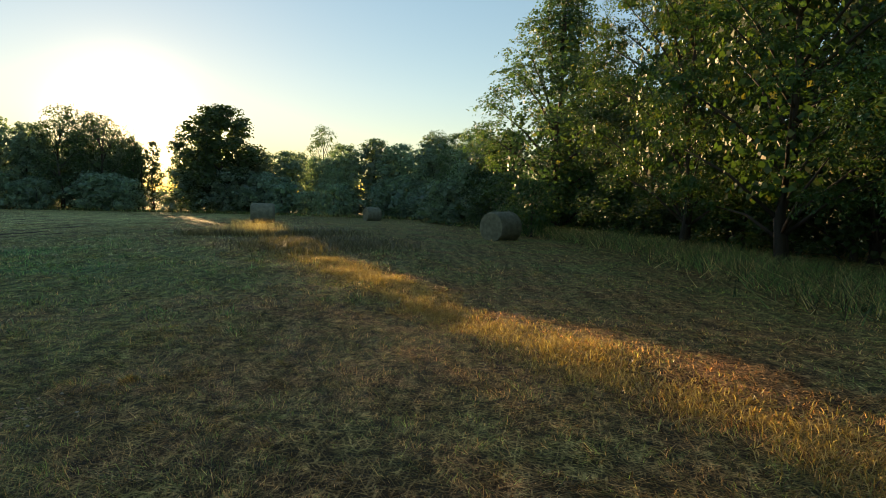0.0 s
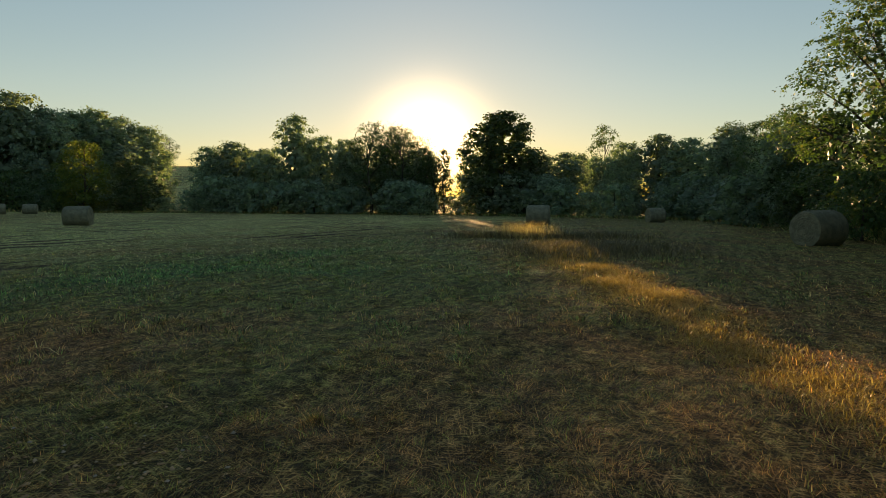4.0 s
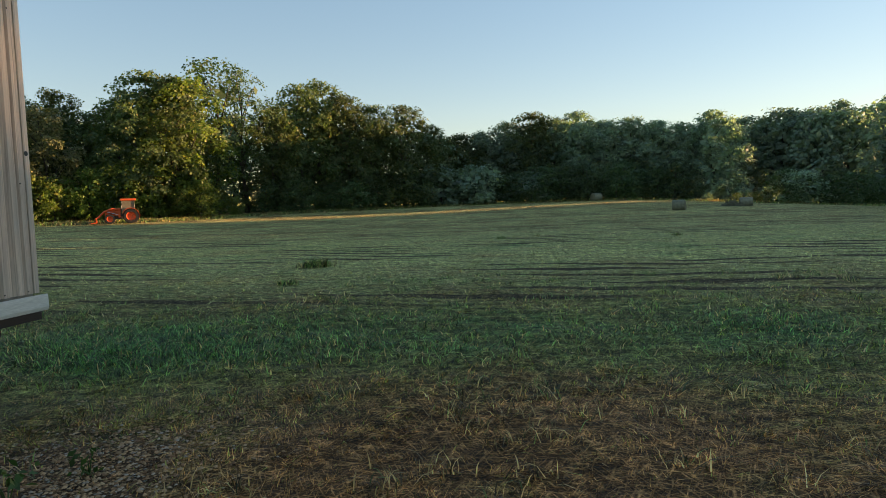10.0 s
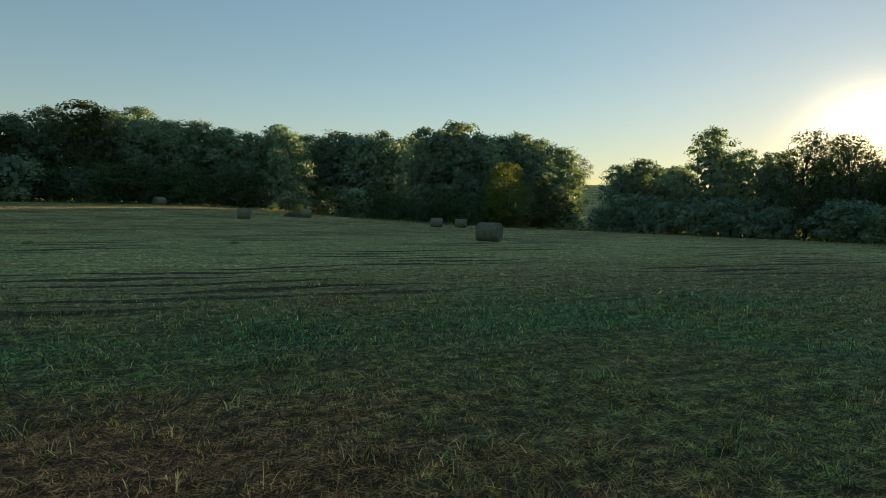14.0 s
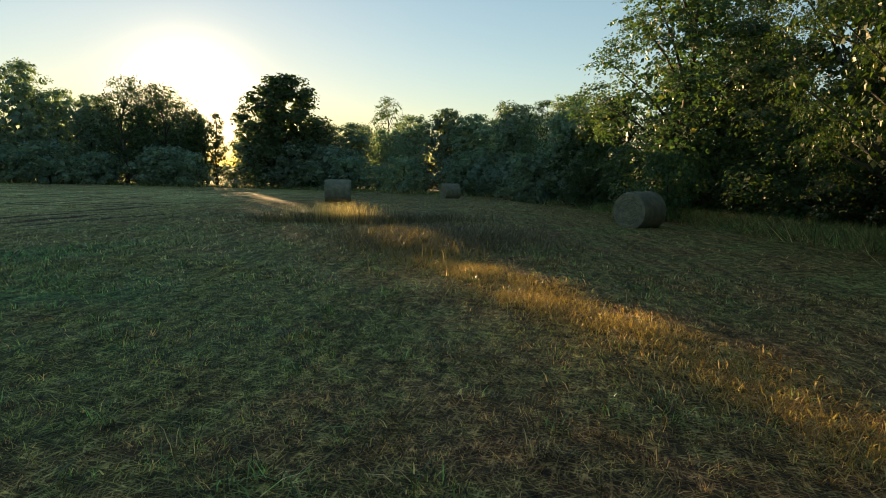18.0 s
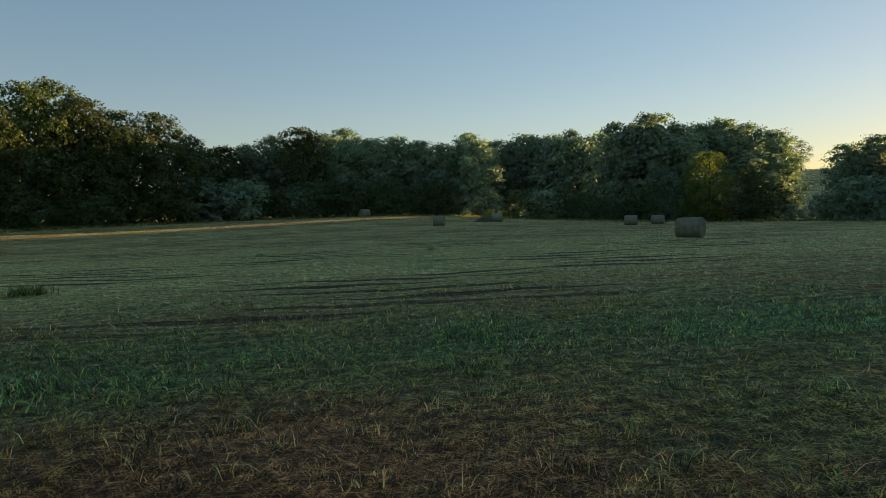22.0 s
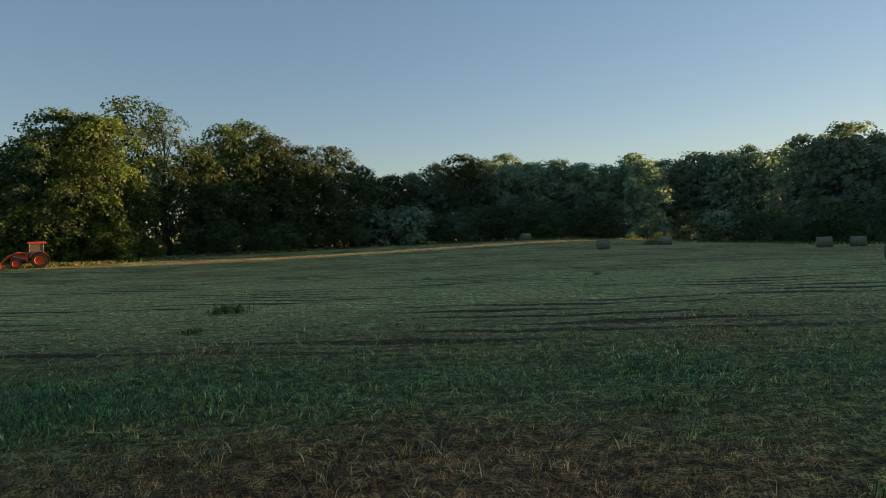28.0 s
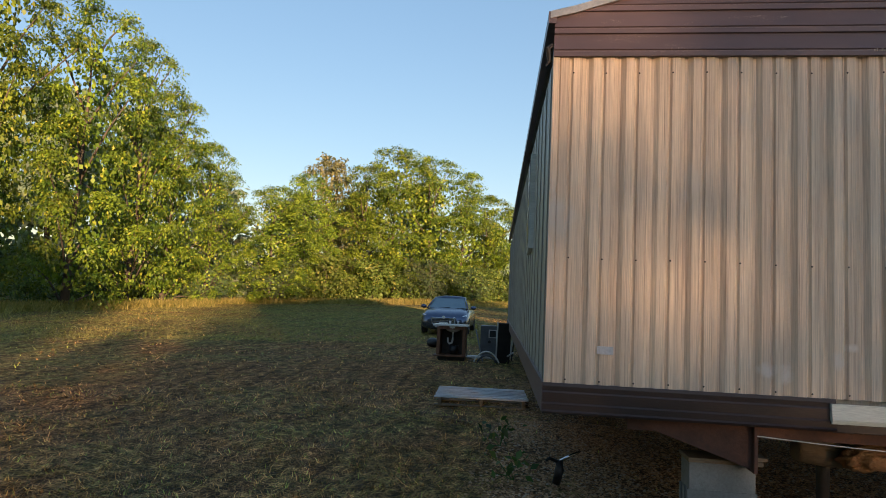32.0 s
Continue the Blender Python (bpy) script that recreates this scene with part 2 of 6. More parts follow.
    stones = plus(plus(blob(-6.2, 1.4, 2.6, 2.4, 1.3), blob(-3.3, 3.0, 0.75, 1.0, 0.9)), plus(blob(-3.5, 1.2, 0.65, 1.6, 0.8), blob(-11.0, 0.6, 4.0, 1.8, 1.2)))
    return pos, fac, r.outputs[0], ramp01(add, link, plus(stones, f2.outputs[0]), 0.35, 0.7), fresh


def clump_tone(add, link, pos):
    """Dark thatch and bright fresh clumps, a hand to a pace across."""
    n_ = noise_of(add, link, pos, 5.5, 4.0, 0.7)
    return mix_rgb(add, link, ramp01(add, link, n_, 0.36, 0.64), (0.5, 0.5, 0.48), (1.6, 1.6, 1.6))


def ground_material():
    m, nt, add, link, out = node_mat("meadow_ground")
    pos, fac, rows, gravel, fresh = field_patch(add, link)
    fine = noise_of(add, link, pos, 9.0, 6.0, 0.7)
    blade = noise_of(add, link, pos, 48.0, 5.0, 0.8)
    green = mix_rgb(add, link, ramp01(add, link, fine, 0.3, 0.7), (0.08, 0.09, 0.024), (0.3, 0.3, 0.1))
    brown = mix_rgb(add, link, ramp01(add, link, fine, 0.3, 0.7), (0.13, 0.06, 0.023), (0.44, 0.235, 0.095))
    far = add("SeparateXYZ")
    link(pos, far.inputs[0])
    # further out the green is paled: dew, plus field mist painted in
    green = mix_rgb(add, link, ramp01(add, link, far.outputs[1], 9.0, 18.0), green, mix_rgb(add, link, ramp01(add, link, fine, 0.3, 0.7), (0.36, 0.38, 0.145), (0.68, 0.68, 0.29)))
    green = mix_rgb(add, link, fresh, green, mix_rgb(add, link, ramp01(add, link, fine, 0.3, 0.7), (0.05, 0.1, 0.03), (0.16, 0.3, 0.1)))
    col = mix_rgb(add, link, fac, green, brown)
    col = mix_rgb(add, link, rows, col, (0.1, 0.075, 0.035))
    bend = add("TexNoise")
    bend.inputs["Scale"].default_value = 3.0
    link(pos, bend.inputs["Vector"])
    warp = mix_rgb(add, link, 0.06, pos, bend.outputs["Color"], "ADD")
    straw = None
    for turn, along, across in ((0.2, 5.0, 46.0), (1.1, 6.0, 62.0), (1.9, 5.0, 52.0), (2.7, 7.0, 70.0)):
        mt = add("Mapping")
        mt.inputs["Rotation"].default_value = (0, 0, turn)
        link(warp, mt.inputs[0])
        ms = add("Mapping")
        ms.inputs["Scale"].default_value = (along, across, 1.0)
        link(mt.outputs[0], ms.inputs[0])
        lay_ = ramp01(add, link, noise_of(add, link, ms.outputs[0], 1.0, 2.0, 0.5), 0.54, 0.62)
        if straw is not None:
            mx = add("Math", op="MAXIMUM")
            link(straw, mx.inputs[0])
            link(lay_, mx.inputs[1])
            lay_ = mx.outputs[0]
        straw = lay_
    # dark between the straws paints in the shade of deep grass
    col = mix_rgb(add, link, 1.0, col, mix_rgb(add, link, straw, (0.34, 0.32, 0.3), (1.75, 1.7, 1.6)), "MULTIPLY")
    cell = add("TexVoronoi")
    cell.inputs["Scale"].default_value = 38.0
    link(pos, cell.inputs["Vector"])
    chip = add("SeparateXYZ")
    link(cell.outputs["Color"], chip.inputs[0])
    pebbles = mix_rgb(add, link, chip.outputs[0], (0.22, 0.105, 0.045), (0.58, 0.37, 0.19))
    pebbles = mix_rgb(add, link, ramp01(add, link, chip.outputs[1], 0.8, 0.9), pebbles, (0.5, 0.46, 0.4))
    pebbles = mix_rgb(add, link, ramp01(add, link, cell.outputs["Distance"], 0.3, 0.62), pebbles, (0.13, 0.075, 0.04))
    col = mix_rgb(add, link, gravel, col, pebbles)
    mp = add("Mapping")
    mp.inputs["Scale"].default_value = (0.35, 2.6, 1)
    mp.inputs["Rotation"].default_value = (0, 0, -0.13)
    link(pos, mp.inputs[0])
    streak = noise_of(add, link, mp.outputs[0], 1.6, 5.0, 0.65)
    col = mix_rgb(add, link, 1.0, col, mix_rgb(add, link, ramp01(add, link, streak, 0.35, 0.65), (0.55, 0.55, 0.52), (1.4, 1.4, 1.38)), "MULTIPLY")
    tone = mix_rgb(add, link, ramp01(add, link, blade, 0.36, 0.64), (0.5, 0.5, 0.5), (1.45, 1.45, 1.45))
    col = mix_rgb(add, link, 1.0, col, tone, "MULTIPLY")
    col = mix_rgb(add, link, 1.0, col, clump_tone(add, link, pos), "MULTIPLY")
    p = add("BsdfPrincipled")
    p.inputs["Roughness"].default_value = 0.85
    p.inputs["Specular IOR Level"].default_value = 0.2
    link(col, p.inputs["Base Color"])
    bp = add("Bump")
    bp.inputs["Strength"].default_value, bp.inputs["Distance"].default_value = 0.9, 0.06
    h = add("Math", op="ADD")
    link(fine, h.inputs[0])
    link(straw, h.inputs[1])
    link(h.outputs[0], bp.inputs["Height"])
    link(bp.outputs[0], p.inputs["Normal"])
    link(p.outputs[0], out.inputs[0])
    return m


def grass_material(name, lush, dry, straw, low=0.22, high=2.9, dew_haze=0.1):
    m, nt, add, link, out = node_mat(name)
    pos, fac, rows, gravel, fresh = field_patch(add, link)
    g = add("NewGeometry")
    isl = g.outputs["Random Per Island"]
    wn = add("TexWhiteNoise")
    wn.noise_dimensions = "1D"
    link(isl, wn.inputs["W"])
    # a share of the blades is dry everywhere, and more of them in the brown patches
    s = add("Math", op="MULTIPLY_ADD", n1=0.75, n2=0.14)
    link(fac, s.inputs[0])
    lt = add("Math", op="LESS_THAN")
    link(isl, lt.inputs[0])
    link(s.outputs[0], lt.inputs[1])
    drycol = mix_rgb(add, link, ramp01(add, link, wn.outputs["Value"], 0.35, 1.0), dry, straw)
    col = mix_rgb(add, link, lt.outputs[0], mix_rgb(add, link, fresh, lush, (lush[0] * 0.66, lush[1] * 1.08, lush[2] * 1.05)), drycol)
    # wide tone range paints sky glints and dark gaps into the blades
    v = add("MapRange")
    v.inputs[3].default_value, v.inputs[4].default_value = low, high
    pw = add("Math", op="POWER", n1=2.2)
    link(wn.outputs["Value"], pw.inputs[0])
    link(pw.outputs[0], v.inputs[0])
    hs = add("HueSaturation")
    link(v.outputs[0], hs.inputs["Value"])
    col = mix_rgb(add, link, 1.0, col, clump_tone(add, link, pos), "MULTIPLY")
    link(col, hs.inputs["Color"])
    p = add("BsdfPrincipled")
    p.inputs["Roughness"].default_value = 0.34      # wet with dew
    p.inputs["Specular IOR Level"].default_value = 0.55
    p.inputs["Sheen Weight"].default_value, p.inputs["Sheen Roughness"].default_value = dew_haze, 0.4
    p.inputs["Sheen Tint"].default_value = (0.85, 0.95, 1.0, 1.0)
    link(hs.outputs[0], p.inputs["Base Color"])
    t = add("BsdfTranslucent")
    link(mix_rgb(add, link, 1.0, hs.outputs[0], (1.35, 1.2, 0.8), "MULTIPLY"), t.inputs["Color"])
    ms = add("MixShader")
    ms.inputs[0].default_value = 0.45
    link(p.outputs[0], ms.inputs[1])
    link(t.outputs[0], ms.inputs[2])
    link(ms.outputs[0], out.inputs[0])
    return m


M_GROUND = ground_material()
M_GRASS = grass_material("grass_blades", (0.26, 0.285, 0.058), (0.43, 0.195, 0.056), (0.53, 0.325, 0.115), 0.2, 2.7)
# paler far blades: dew, with the field's mist put into their colour
M_DEW_HAZE = grass_material("dewy_hazed_grass_blades", (0.45, 0.47, 0.165), (0.48, 0.34, 0.13), (0.6, 0.47, 0.23), 0.5, 2.0, 0.35)
M_TALL = grass_material("tall_grass_blades", (0.15, 0.245, 0.072), (0.28, 0.2, 0.08), (0.47, 0.36, 0.17))
M_BARK = surface("tree_bark", (0.05, 0.042, 0.033), (0.09, 0.075, 0.06), 3, 30, 0.9, bump=0.8, depth=0.03, stretch=(1, 1, 0.25))
# haze over the far woods painted in as paler, bluish leaves
M_HAZED = leafy("hazed_woodland_leaves", (0.145, 0.225, 0.175), (0.235, 0.31, 0.215), (0.28, 0.31, 0.18), 0.05, 0.45, rough=0.6, spec=0.5, dew_haze=0.26)
M_OAK = leafy("oak_leaves", (0.062, 0.1, 0.044), (0.115, 0.155, 0.052), (0.17, 0.16, 0.055), 0.06, 0.4, rough=0.6, spec=0.35)
M_NEAR = leafy("hedgerow_leaves", (0.045, 0.09, 0.036), (0.085, 0.135, 0.046), (0.15, 0.16, 0.05), 0.05, 0.38, rough=0.6, spec=0.3, dew_haze=0.12)
M_EDGE_LEAF = leafy("field_edge_leaves", (0.042, 0.085, 0.036), (0.08, 0.125, 0.044), (0.15, 0.15, 0.05), 0.06, 0.42, rough=0.5, spec=0.35, dew_haze=0.25)
# yellow-green of the low sun painted into the leaf colour
M_GOLDLEAF = leafy("sunlit_yellow_leaves", (0.11, 0.172, 0.042), (0.17, 0.23, 0.052), (0.26, 0.27, 0.07), 0.12, 0.5)
# strong dark and light patches paint in shaded gaps between sprays
M_WALNUT = leafy("walnut_leaves", (0.036, 0.085, 0.009), (0.15, 0.22, 0.017), (0.23, 0.26, 0.03), 0.09, 0.22, patch=0.9)
M_LOCUST = leafy("locust_leaves", (0.04, 0.088, 0.026), (0.086, 0.142, 0.034), (0.2, 0.18, 0.045), 0.06, 0.26)
M_RUSTLEAF = leafy("bronze_leaves", (0.13, 0.14, 0.065), (0.19, 0.185, 0.09), (0.24, 0.2, 0.11), 0.1, 0.4)
M_HAY = surface("hay", (0.16, 0.165, 0.11), (0.26, 0.25, 0.165), 4, 60, 0.9, bump=1.0, depth=0.03, dirt=(0.085, 0.075, 0.05), stretch=(1, 1, 1), vary=0.12)
M_HAYEND = surface("hay_cut_end", (0.17, 0.16, 0.1), (0.28, 0.255, 0.16), 5, 70, 0.9, bump=1.0, depth=0.03, vary=0.12)


# ---- mesh helpers ----
def thing(name, label, category, m=None, group="", kind=""):
    ob = new(name)
    ob.empty_display_size = 0.2
    if m is not None:
        ob.matrix_world = m
    return tagged(ob, label, category, group, kind)


def part(name, bm, material, parent, label="", smooth=False):
    """Links a bmesh (or a ready mesh) as one mesh object under a thing or a part."""
    if isinstance(bm, bpy.types.Mesh):
        me = bm
    else:
        me = bpy.data.meshes.new(name)
        bm.to_mesh(me)
        bm.free()
    if smooth:
        me.polygons.foreach_set("use_smooth", [True] * len(me.polygons))
    if material and not me.materials:
        me.materials.append(material)
    ob = new(name, me)
    if parent is not None:
        ob.parent = parent
    if label:
        ob["label"] = label
    return ob


def np_mesh(name, verts, faces, material):
    """A mesh from arrays: verts n x 3, faces m x 4."""
    me = bpy.data.meshes.new(name)
    n, k = len(faces), faces.shape[1]
    me.vertices.add(len(verts))
    me.vertices.foreach_set("co", np.asarray(verts, dtype=np.float32).ravel())
    me.loops.add(n * k)
    me.loops.foreach_set("vertex_index", np.asarray(faces, dtype=np.int32).ravel())
    me.polygons.add(n)
    me.polygons.foreach_set("loop_start", np.arange(0, n * k, k, dtype=np.int32))
    me.update(calc_edges=True)
    me.materials.append(material)
    return me


def box(bm, lo, hi, bevel=0.0, rot=None):
    """An axis-aligned box from corner lo to corner hi, with bevelled edges."""
    r = bmesh.ops.create_cube(bm, size=1.0)
    vs = r["verts"]
    mid = [(a + b) / 2 for a, b in zip(lo, hi)]
    m = Matrix.LocRotScale(mid, rot, [max(b - a, 1e-4) for a, b in zip(lo, hi)])
    bmesh.ops.transform(bm, matrix=m, verts=vs)
    if bevel:
        es = list({e for v in vs for e in v.link_edges})
        bmesh.ops.bevel(bm, geom=es, offset=bevel, segments=2, affect="EDGES", profile=0.6)
    return bm


def boxes(*specs, bevel=0.0):
    bm = bmesh.new()
    for lo, hi in specs:
        box(bm, lo, hi, bevel)
    return bm


def tube(bm, points, radii, sides=8, caps=True):
    """A tapered tube along points."""
    rings = []
    pts = [Vector(p) for p in points]
    for i, p in enumerate(pts):
        d = (pts[min(i + 1, len(pts) - 1)] - pts[max(i - 1, 0)]).normalized()
        q = d.to_track_quat("Z", "Y")
        r = radii[i] if isinstance(radii, (list, tuple)) else radii
        rings.append([bm.verts.new(p + q @ Vector((math.cos(a) * r, math.sin(a) * r, 0))) for a in (2 * math.pi * k / sides for k in range(sides))])
    for a, b in zip(rings, rings[1:]):
        for k in range(sides):
            bm.faces.new((a[k], a[(k + 1) % sides], b[(k + 1) % sides], b[k]))
    if caps:
        bm.faces.new(rings[0][::-1])
        bm.faces.new(rings[-1])
    return bm


def lathe(bm, profile, sides=24, m=None):
    """Turns (radius, z) pairs about z."""
    rings = []
    m = m or Matrix()
    for r, z in profile:
        if r < 1e-5:
            rings.append([bm.verts.new(m @ Vector((0, 0, z)))])
        else:
            rings.append([bm.verts.new(m @ Vector((r * math.cos(2 * math.pi * k / sides), r * math.sin(2 * math.pi * k / sides), z))) for k in range(sides)])
    for a, b in zip(rings, rings[1:]):
        for k in range(sides):
            va = (a[k % len(a)], a[(k + 1) % len(a)])
            vb = (b[k % len(b)], b[(k + 1) % len(b)])
            f = []
            for v in (va[0], va[1], vb[1], vb[0]):
                if v not in f:
                    f.append(v)
            if len(f) > 2:
                bm.faces.new(f)
    return bm


def prism(bm, outline, axis, lo, hi):
    """An outline of 2D points, extruded along an axis (0 x, 1 y, 2 z) from lo to hi."""
    def at(p, h):
        c = list(p)
        c.insert(axis, h)
        return bm.verts.new(c)
    a = [at(p, lo) for p in outline]
    b = [at(p, hi) for p in outline]
    n = len(outline)
    for k in range(n):
        bm.faces.new((a[k], a[(k + 1) % n], b[(k + 1) % n], b[k]))
    bm.faces.new(a[::-1])
    bm.faces.new(b)
    bmesh.ops.recalc_face_normals(bm, faces=bm.faces)
    return bm


# ---- ground ----
def sstep(a):
    a = np.clip(a, 0, 1)
    return a * a * (3 - 2 * a)


def height(x, y):
    """The lie of the land, in metres; works on numbers and arrays."""
    x, y = np.asarray(x, dtype=float), np.asarray(y, dtype=float)
    h = 1.9 * sstep((y - 42) / 65) * (1 - sstep((x - 8) / 48))
    h = h + 1.2 * sstep((-x - 10) / 52) * sstep((y + 45) / 40)
    h = h - 1.0 * sstep((x - 10) / 70)
    h = h - 0.2 * sstep((-1.5 - y) / 3.0) * sstep((x - 1) / 5)
    r = np.hypot(x, y)
    b = np.degrees(np.arctan2(x, y))
    h = h + 16.0 * sstep((r - 125) / 190) * sstep((b - 25) / 14) * sstep((66 - b) / 16)
    near = np.exp(-(r / 60) ** 2)
    h = h + near * (0.035 * np.sin(x * 0.9 + 1.3 * np.sin(y * 0.5)) * np.sin(y * 0.8 + 0.7) + 0.02 * np.sin(x * 2.3 + y * 1.1) * np.sin(y * 2.7 - x * 0.6))
    return h


def build_ground():
    radii = np.concatenate([np.linspace(0.0, 6, 26), np.geomspace(6.25, 140, 110), np.geomspace(146, 4200, 34)])
    n = 240
    ang = np.linspace(0, 2 * np.pi, n, endpoint=False)
    R, A = np.meshgrid(radii, ang, indexing="ij")
    X, Y = R * np.cos(A), R * np.sin(A)
    verts = np.stack([X, Y, height(X, Y)], -1).reshape(-1, 3)
    i = np.arange(len(radii) - 1)[:, None] * n
    k = np.arange(n)[None, :]
    k2 = (k + 1) % n
    faces = np.stack([i + k, i + n + k, i + n + k2, i + k2], -1).reshape(-1, 4)
    me = np_mesh("ground", verts, faces, M_GROUND)
    me.polygons.foreach_set("use_smooth", [True] * len(me.polygons))
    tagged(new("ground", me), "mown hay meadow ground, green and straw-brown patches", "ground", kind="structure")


build_ground()


# ---- trees ----
def leaf_cloud(name, centres, size, material, normals=None, aspect=1.7, droop=0.0, seed=1):
    """Every leaf is a folded, pointed blade of two faces, turned its own way."""
    g = np.random.default_rng(seed)
    n = len(centres)
    nrm = g.normal(size=(n, 3))
    if normals is not None:
        nrm = nrm * 0.75 + normals * 0.9
    nrm[:, 2] += 0.45
    nrm /= np.linalg.norm(nrm, axis=1)[:, None]
    t = g.normal(size=(n, 3))
    t[:, 2] -= droop
    t -= nrm * (t * nrm).sum(1)[:, None]
    t /= np.linalg.norm(t, axis=1)[:, None]
    b = np.cross(nrm, t)
    s = size * g.uniform(0.6, 1.35, n)[:, None]
    w = s / aspect
    v = np.stack([centres - t * s * 0.5, centres + b * w * 0.5 - t * s * 0.08 + nrm * w * 0.16, centres + t * s * 0.5, centres - b * w * 0.5 - t * s * 0.08 + nrm * w * 0.16], 1)
    q = np.arange(n)[:, None] * 4
    return np_mesh(name, v.reshape(-1, 3), np.concatenate([q, q + 1, q + 2, q + 3], 1), material)


def leaf_sprays(name, parts, material):
    """One mesh of pointed, folded leaves; parts holds (centres, normals, ways, lengths, widths)."""
    c, n, t, s, w = (np.concatenate(k) for k in zip(*parts))
    n = n / np.linalg.norm(n, axis=1)[:, None]
    t = t - n * (t * n).sum(1)[:, None]
    t = t / (np.linalg.norm(t, axis=1)[:, None] + 1e-9)
    b = np.cross(n, t)
    s, w = s[:, None], w[:, None]
    v = np.stack([c - t * s * 0.5, c + b * w * 0.5 - t * s * 0.06 + n * w * 0.14, c + t * s * 0.5, c - b * w * 0.5 - t * s * 0.06 + n * w * 0.14], 1)
    q = np.arange(len(c))[:, None] * 4
    return np_mesh(name, v.reshape(-1, 3), np.concatenate([q, q + 1, q + 2, q + 3], 1), material)


def crown_reach(shape, v):
    """How far the crown reaches out at the height v (0 to 1) of the crown, as a share of its half width."""
    if shape == "cone":
        return (1.02 - v) ** 0.8
    if shape == "spire":
        return min(1.0, 0.55 + 1.8 * v) * max(1.0 - max(v - 0.22, 0) / 0.78, 0.05) ** 0.62
    if shape == "egg":
        return math.sqrt(max(1 - (2 * v - 0.6) ** 2 / 2.0, 0.04))
    if shape == "tall":
        return math.sqrt(max(1 - (2 * v - 0.75) ** 2 / 1.6, 0.04))
    if shape == "wall":
        return 0.94 * math.sqrt(max(1 - (max(v - 0.45, 0) / 0.56) ** 2, 0.03))
    return math.sqrt(max(1 - (2 * v - 0.9) ** 2 / 1.25, 0.05))


def grow(name, label, material, tall, wide, bare, lobes, sprays, per, leaf, seed, shape="round", aspect=1.7, droop=0.0, spread=0.42, limbs=9, bark=None, core=14, squash=0.75, up=0.15, lay=0.5, fan=1.8, ragged=0.16, core_out=0.62):
    """A tree: a tapered, bent trunk with limbs that end in boughs of foliage; sprays of leaves fan out on the boughs, over an inner mass of large leaves."""
    g = np.random.default_rng(seed)
    root = thing(name, label, "tree")
    bm = bmesh.new()
    pts, x, y = [], 0.0, 0.0
    for k in range(7):
        pts.append((x, y, tall * 0.86 * k / 6 - 0.25))
        x, y = x + g.normal() * 0.022 * tall * 0.5, y + g.normal() * 0.022 * tall * 0.5
    r0 = 0.013 * tall + 0.05
    tube(bm, pts, [r0 * (1.25 if k == 0 else 1 - 0.14 * k) for k in range(7)], 9)
    cents, rads = [], []
    crown_lo = bare * tall
    for k in range(lobes):
        u = (k + 0.5) / lobes
        v = u ** 0.9
        z = crown_lo + (tall - crown_lo) * v
        out = wide * crown_reach(shape, v)
        a = k * 2.39996 + g.uniform(-0.5, 0.5)
        rr = wide * g.uniform(spread * 0.6, spread) * (1.0 if v < 0.8 else 0.8)
        d = max(out - rr * 0.8, 0) * (g.uniform(0.2, 0.6) if k % 6 == 5 else g.uniform(1 - ragged, 1 + ragged * 0.6))
        cents.append((d * math.cos(a), d * math.sin(a), min(max(z, rr * squash * 0.8), tall - rr * squash * 1.05)))
        rads.append(rr)
    for k in range(0, lobes, max(1, lobes // limbs)):
        c = cents[k]
        z0 = max(c[2] - 0.28 * tall * g.uniform(0.5, 1), min(bare * tall * 0.7, c[2] * 0.6))
        f = z0 / (tall * 0.86) * 6
        i = min(int(f), 5)
        p0 = Vector(pts[i]).lerp(Vector(pts[i + 1]), f - i)
        mid = p0.lerp(Vector(c), 0.5) + Vector((0, 0, 0.02 * tall))
        tube(bm, [p0, mid, c], [r0 * 0.34, r0 * 0.22, r0 * 0.07], 5)
    part("trunk", bm, bark or M_BARK, root, smooth=True)
    C, Rr = np.array(cents), np.array(rads)
    sq = np.array([1, 1, squash])
    sets = []
    if core:
        # the inner mass of foliage, in each bough and round the trunk
        m = lobes * core
        fine = min(1.0, 14.0 / core)
        cap = 9.0 if core < 20 else leaf * 1.8 if leaf > 0.22 else 0.27
        which = np.repeat(np.arange(lobes), core)
        d = g.normal(size=(m, 3))
        d /= np.linalg.norm(d, axis=1)[:, None]
        p = C[which] + d * (Rr[which] * g.uniform(0.1, core_out if core < 20 else core_out - 0.12, m))[:, None] * sq
        sets.append((p, d + g.normal(size=(m, 3)) * 0.5, g.normal(size=(m, 3)), np.minimum(Rr[which] * g.uniform(0.45, 0.8, m) * fine, cap), np.minimum(Rr[which] * g.uniform(0.4, 0.7, m) * fine, cap)))
        m = lobes * core // 2
        v = g.uniform(0.03, 0.86, m)
        reach = np.array([crown_reach(shape, q) for q in v]) * wide * 0.55 * np.sqrt(g.uniform(0, 1, m))
        a = g.uniform(0, 2 * np.pi, m)
        p = np.stack([np.cos(a) * reach, np.sin(a) * reach, np.maximum(crown_lo + (tall - crown_lo) * v, 0.3)], 1)
        n = np.stack([np.cos(a), np.sin(a), a * 0 + 0.2], 1) + g.normal(size=(m, 3)) * 0.4
        sets.append((p, n, g.normal(size=(m, 3)), np.minimum(wide * g.uniform(0.16, 0.3, m) * fine, cap), np.minimum(wide * g.uniform(0.14, 0.26, m) * fine, cap)))
    which = g.choice(lobes, sprays, p=Rr ** 2 / (Rr ** 2).sum())
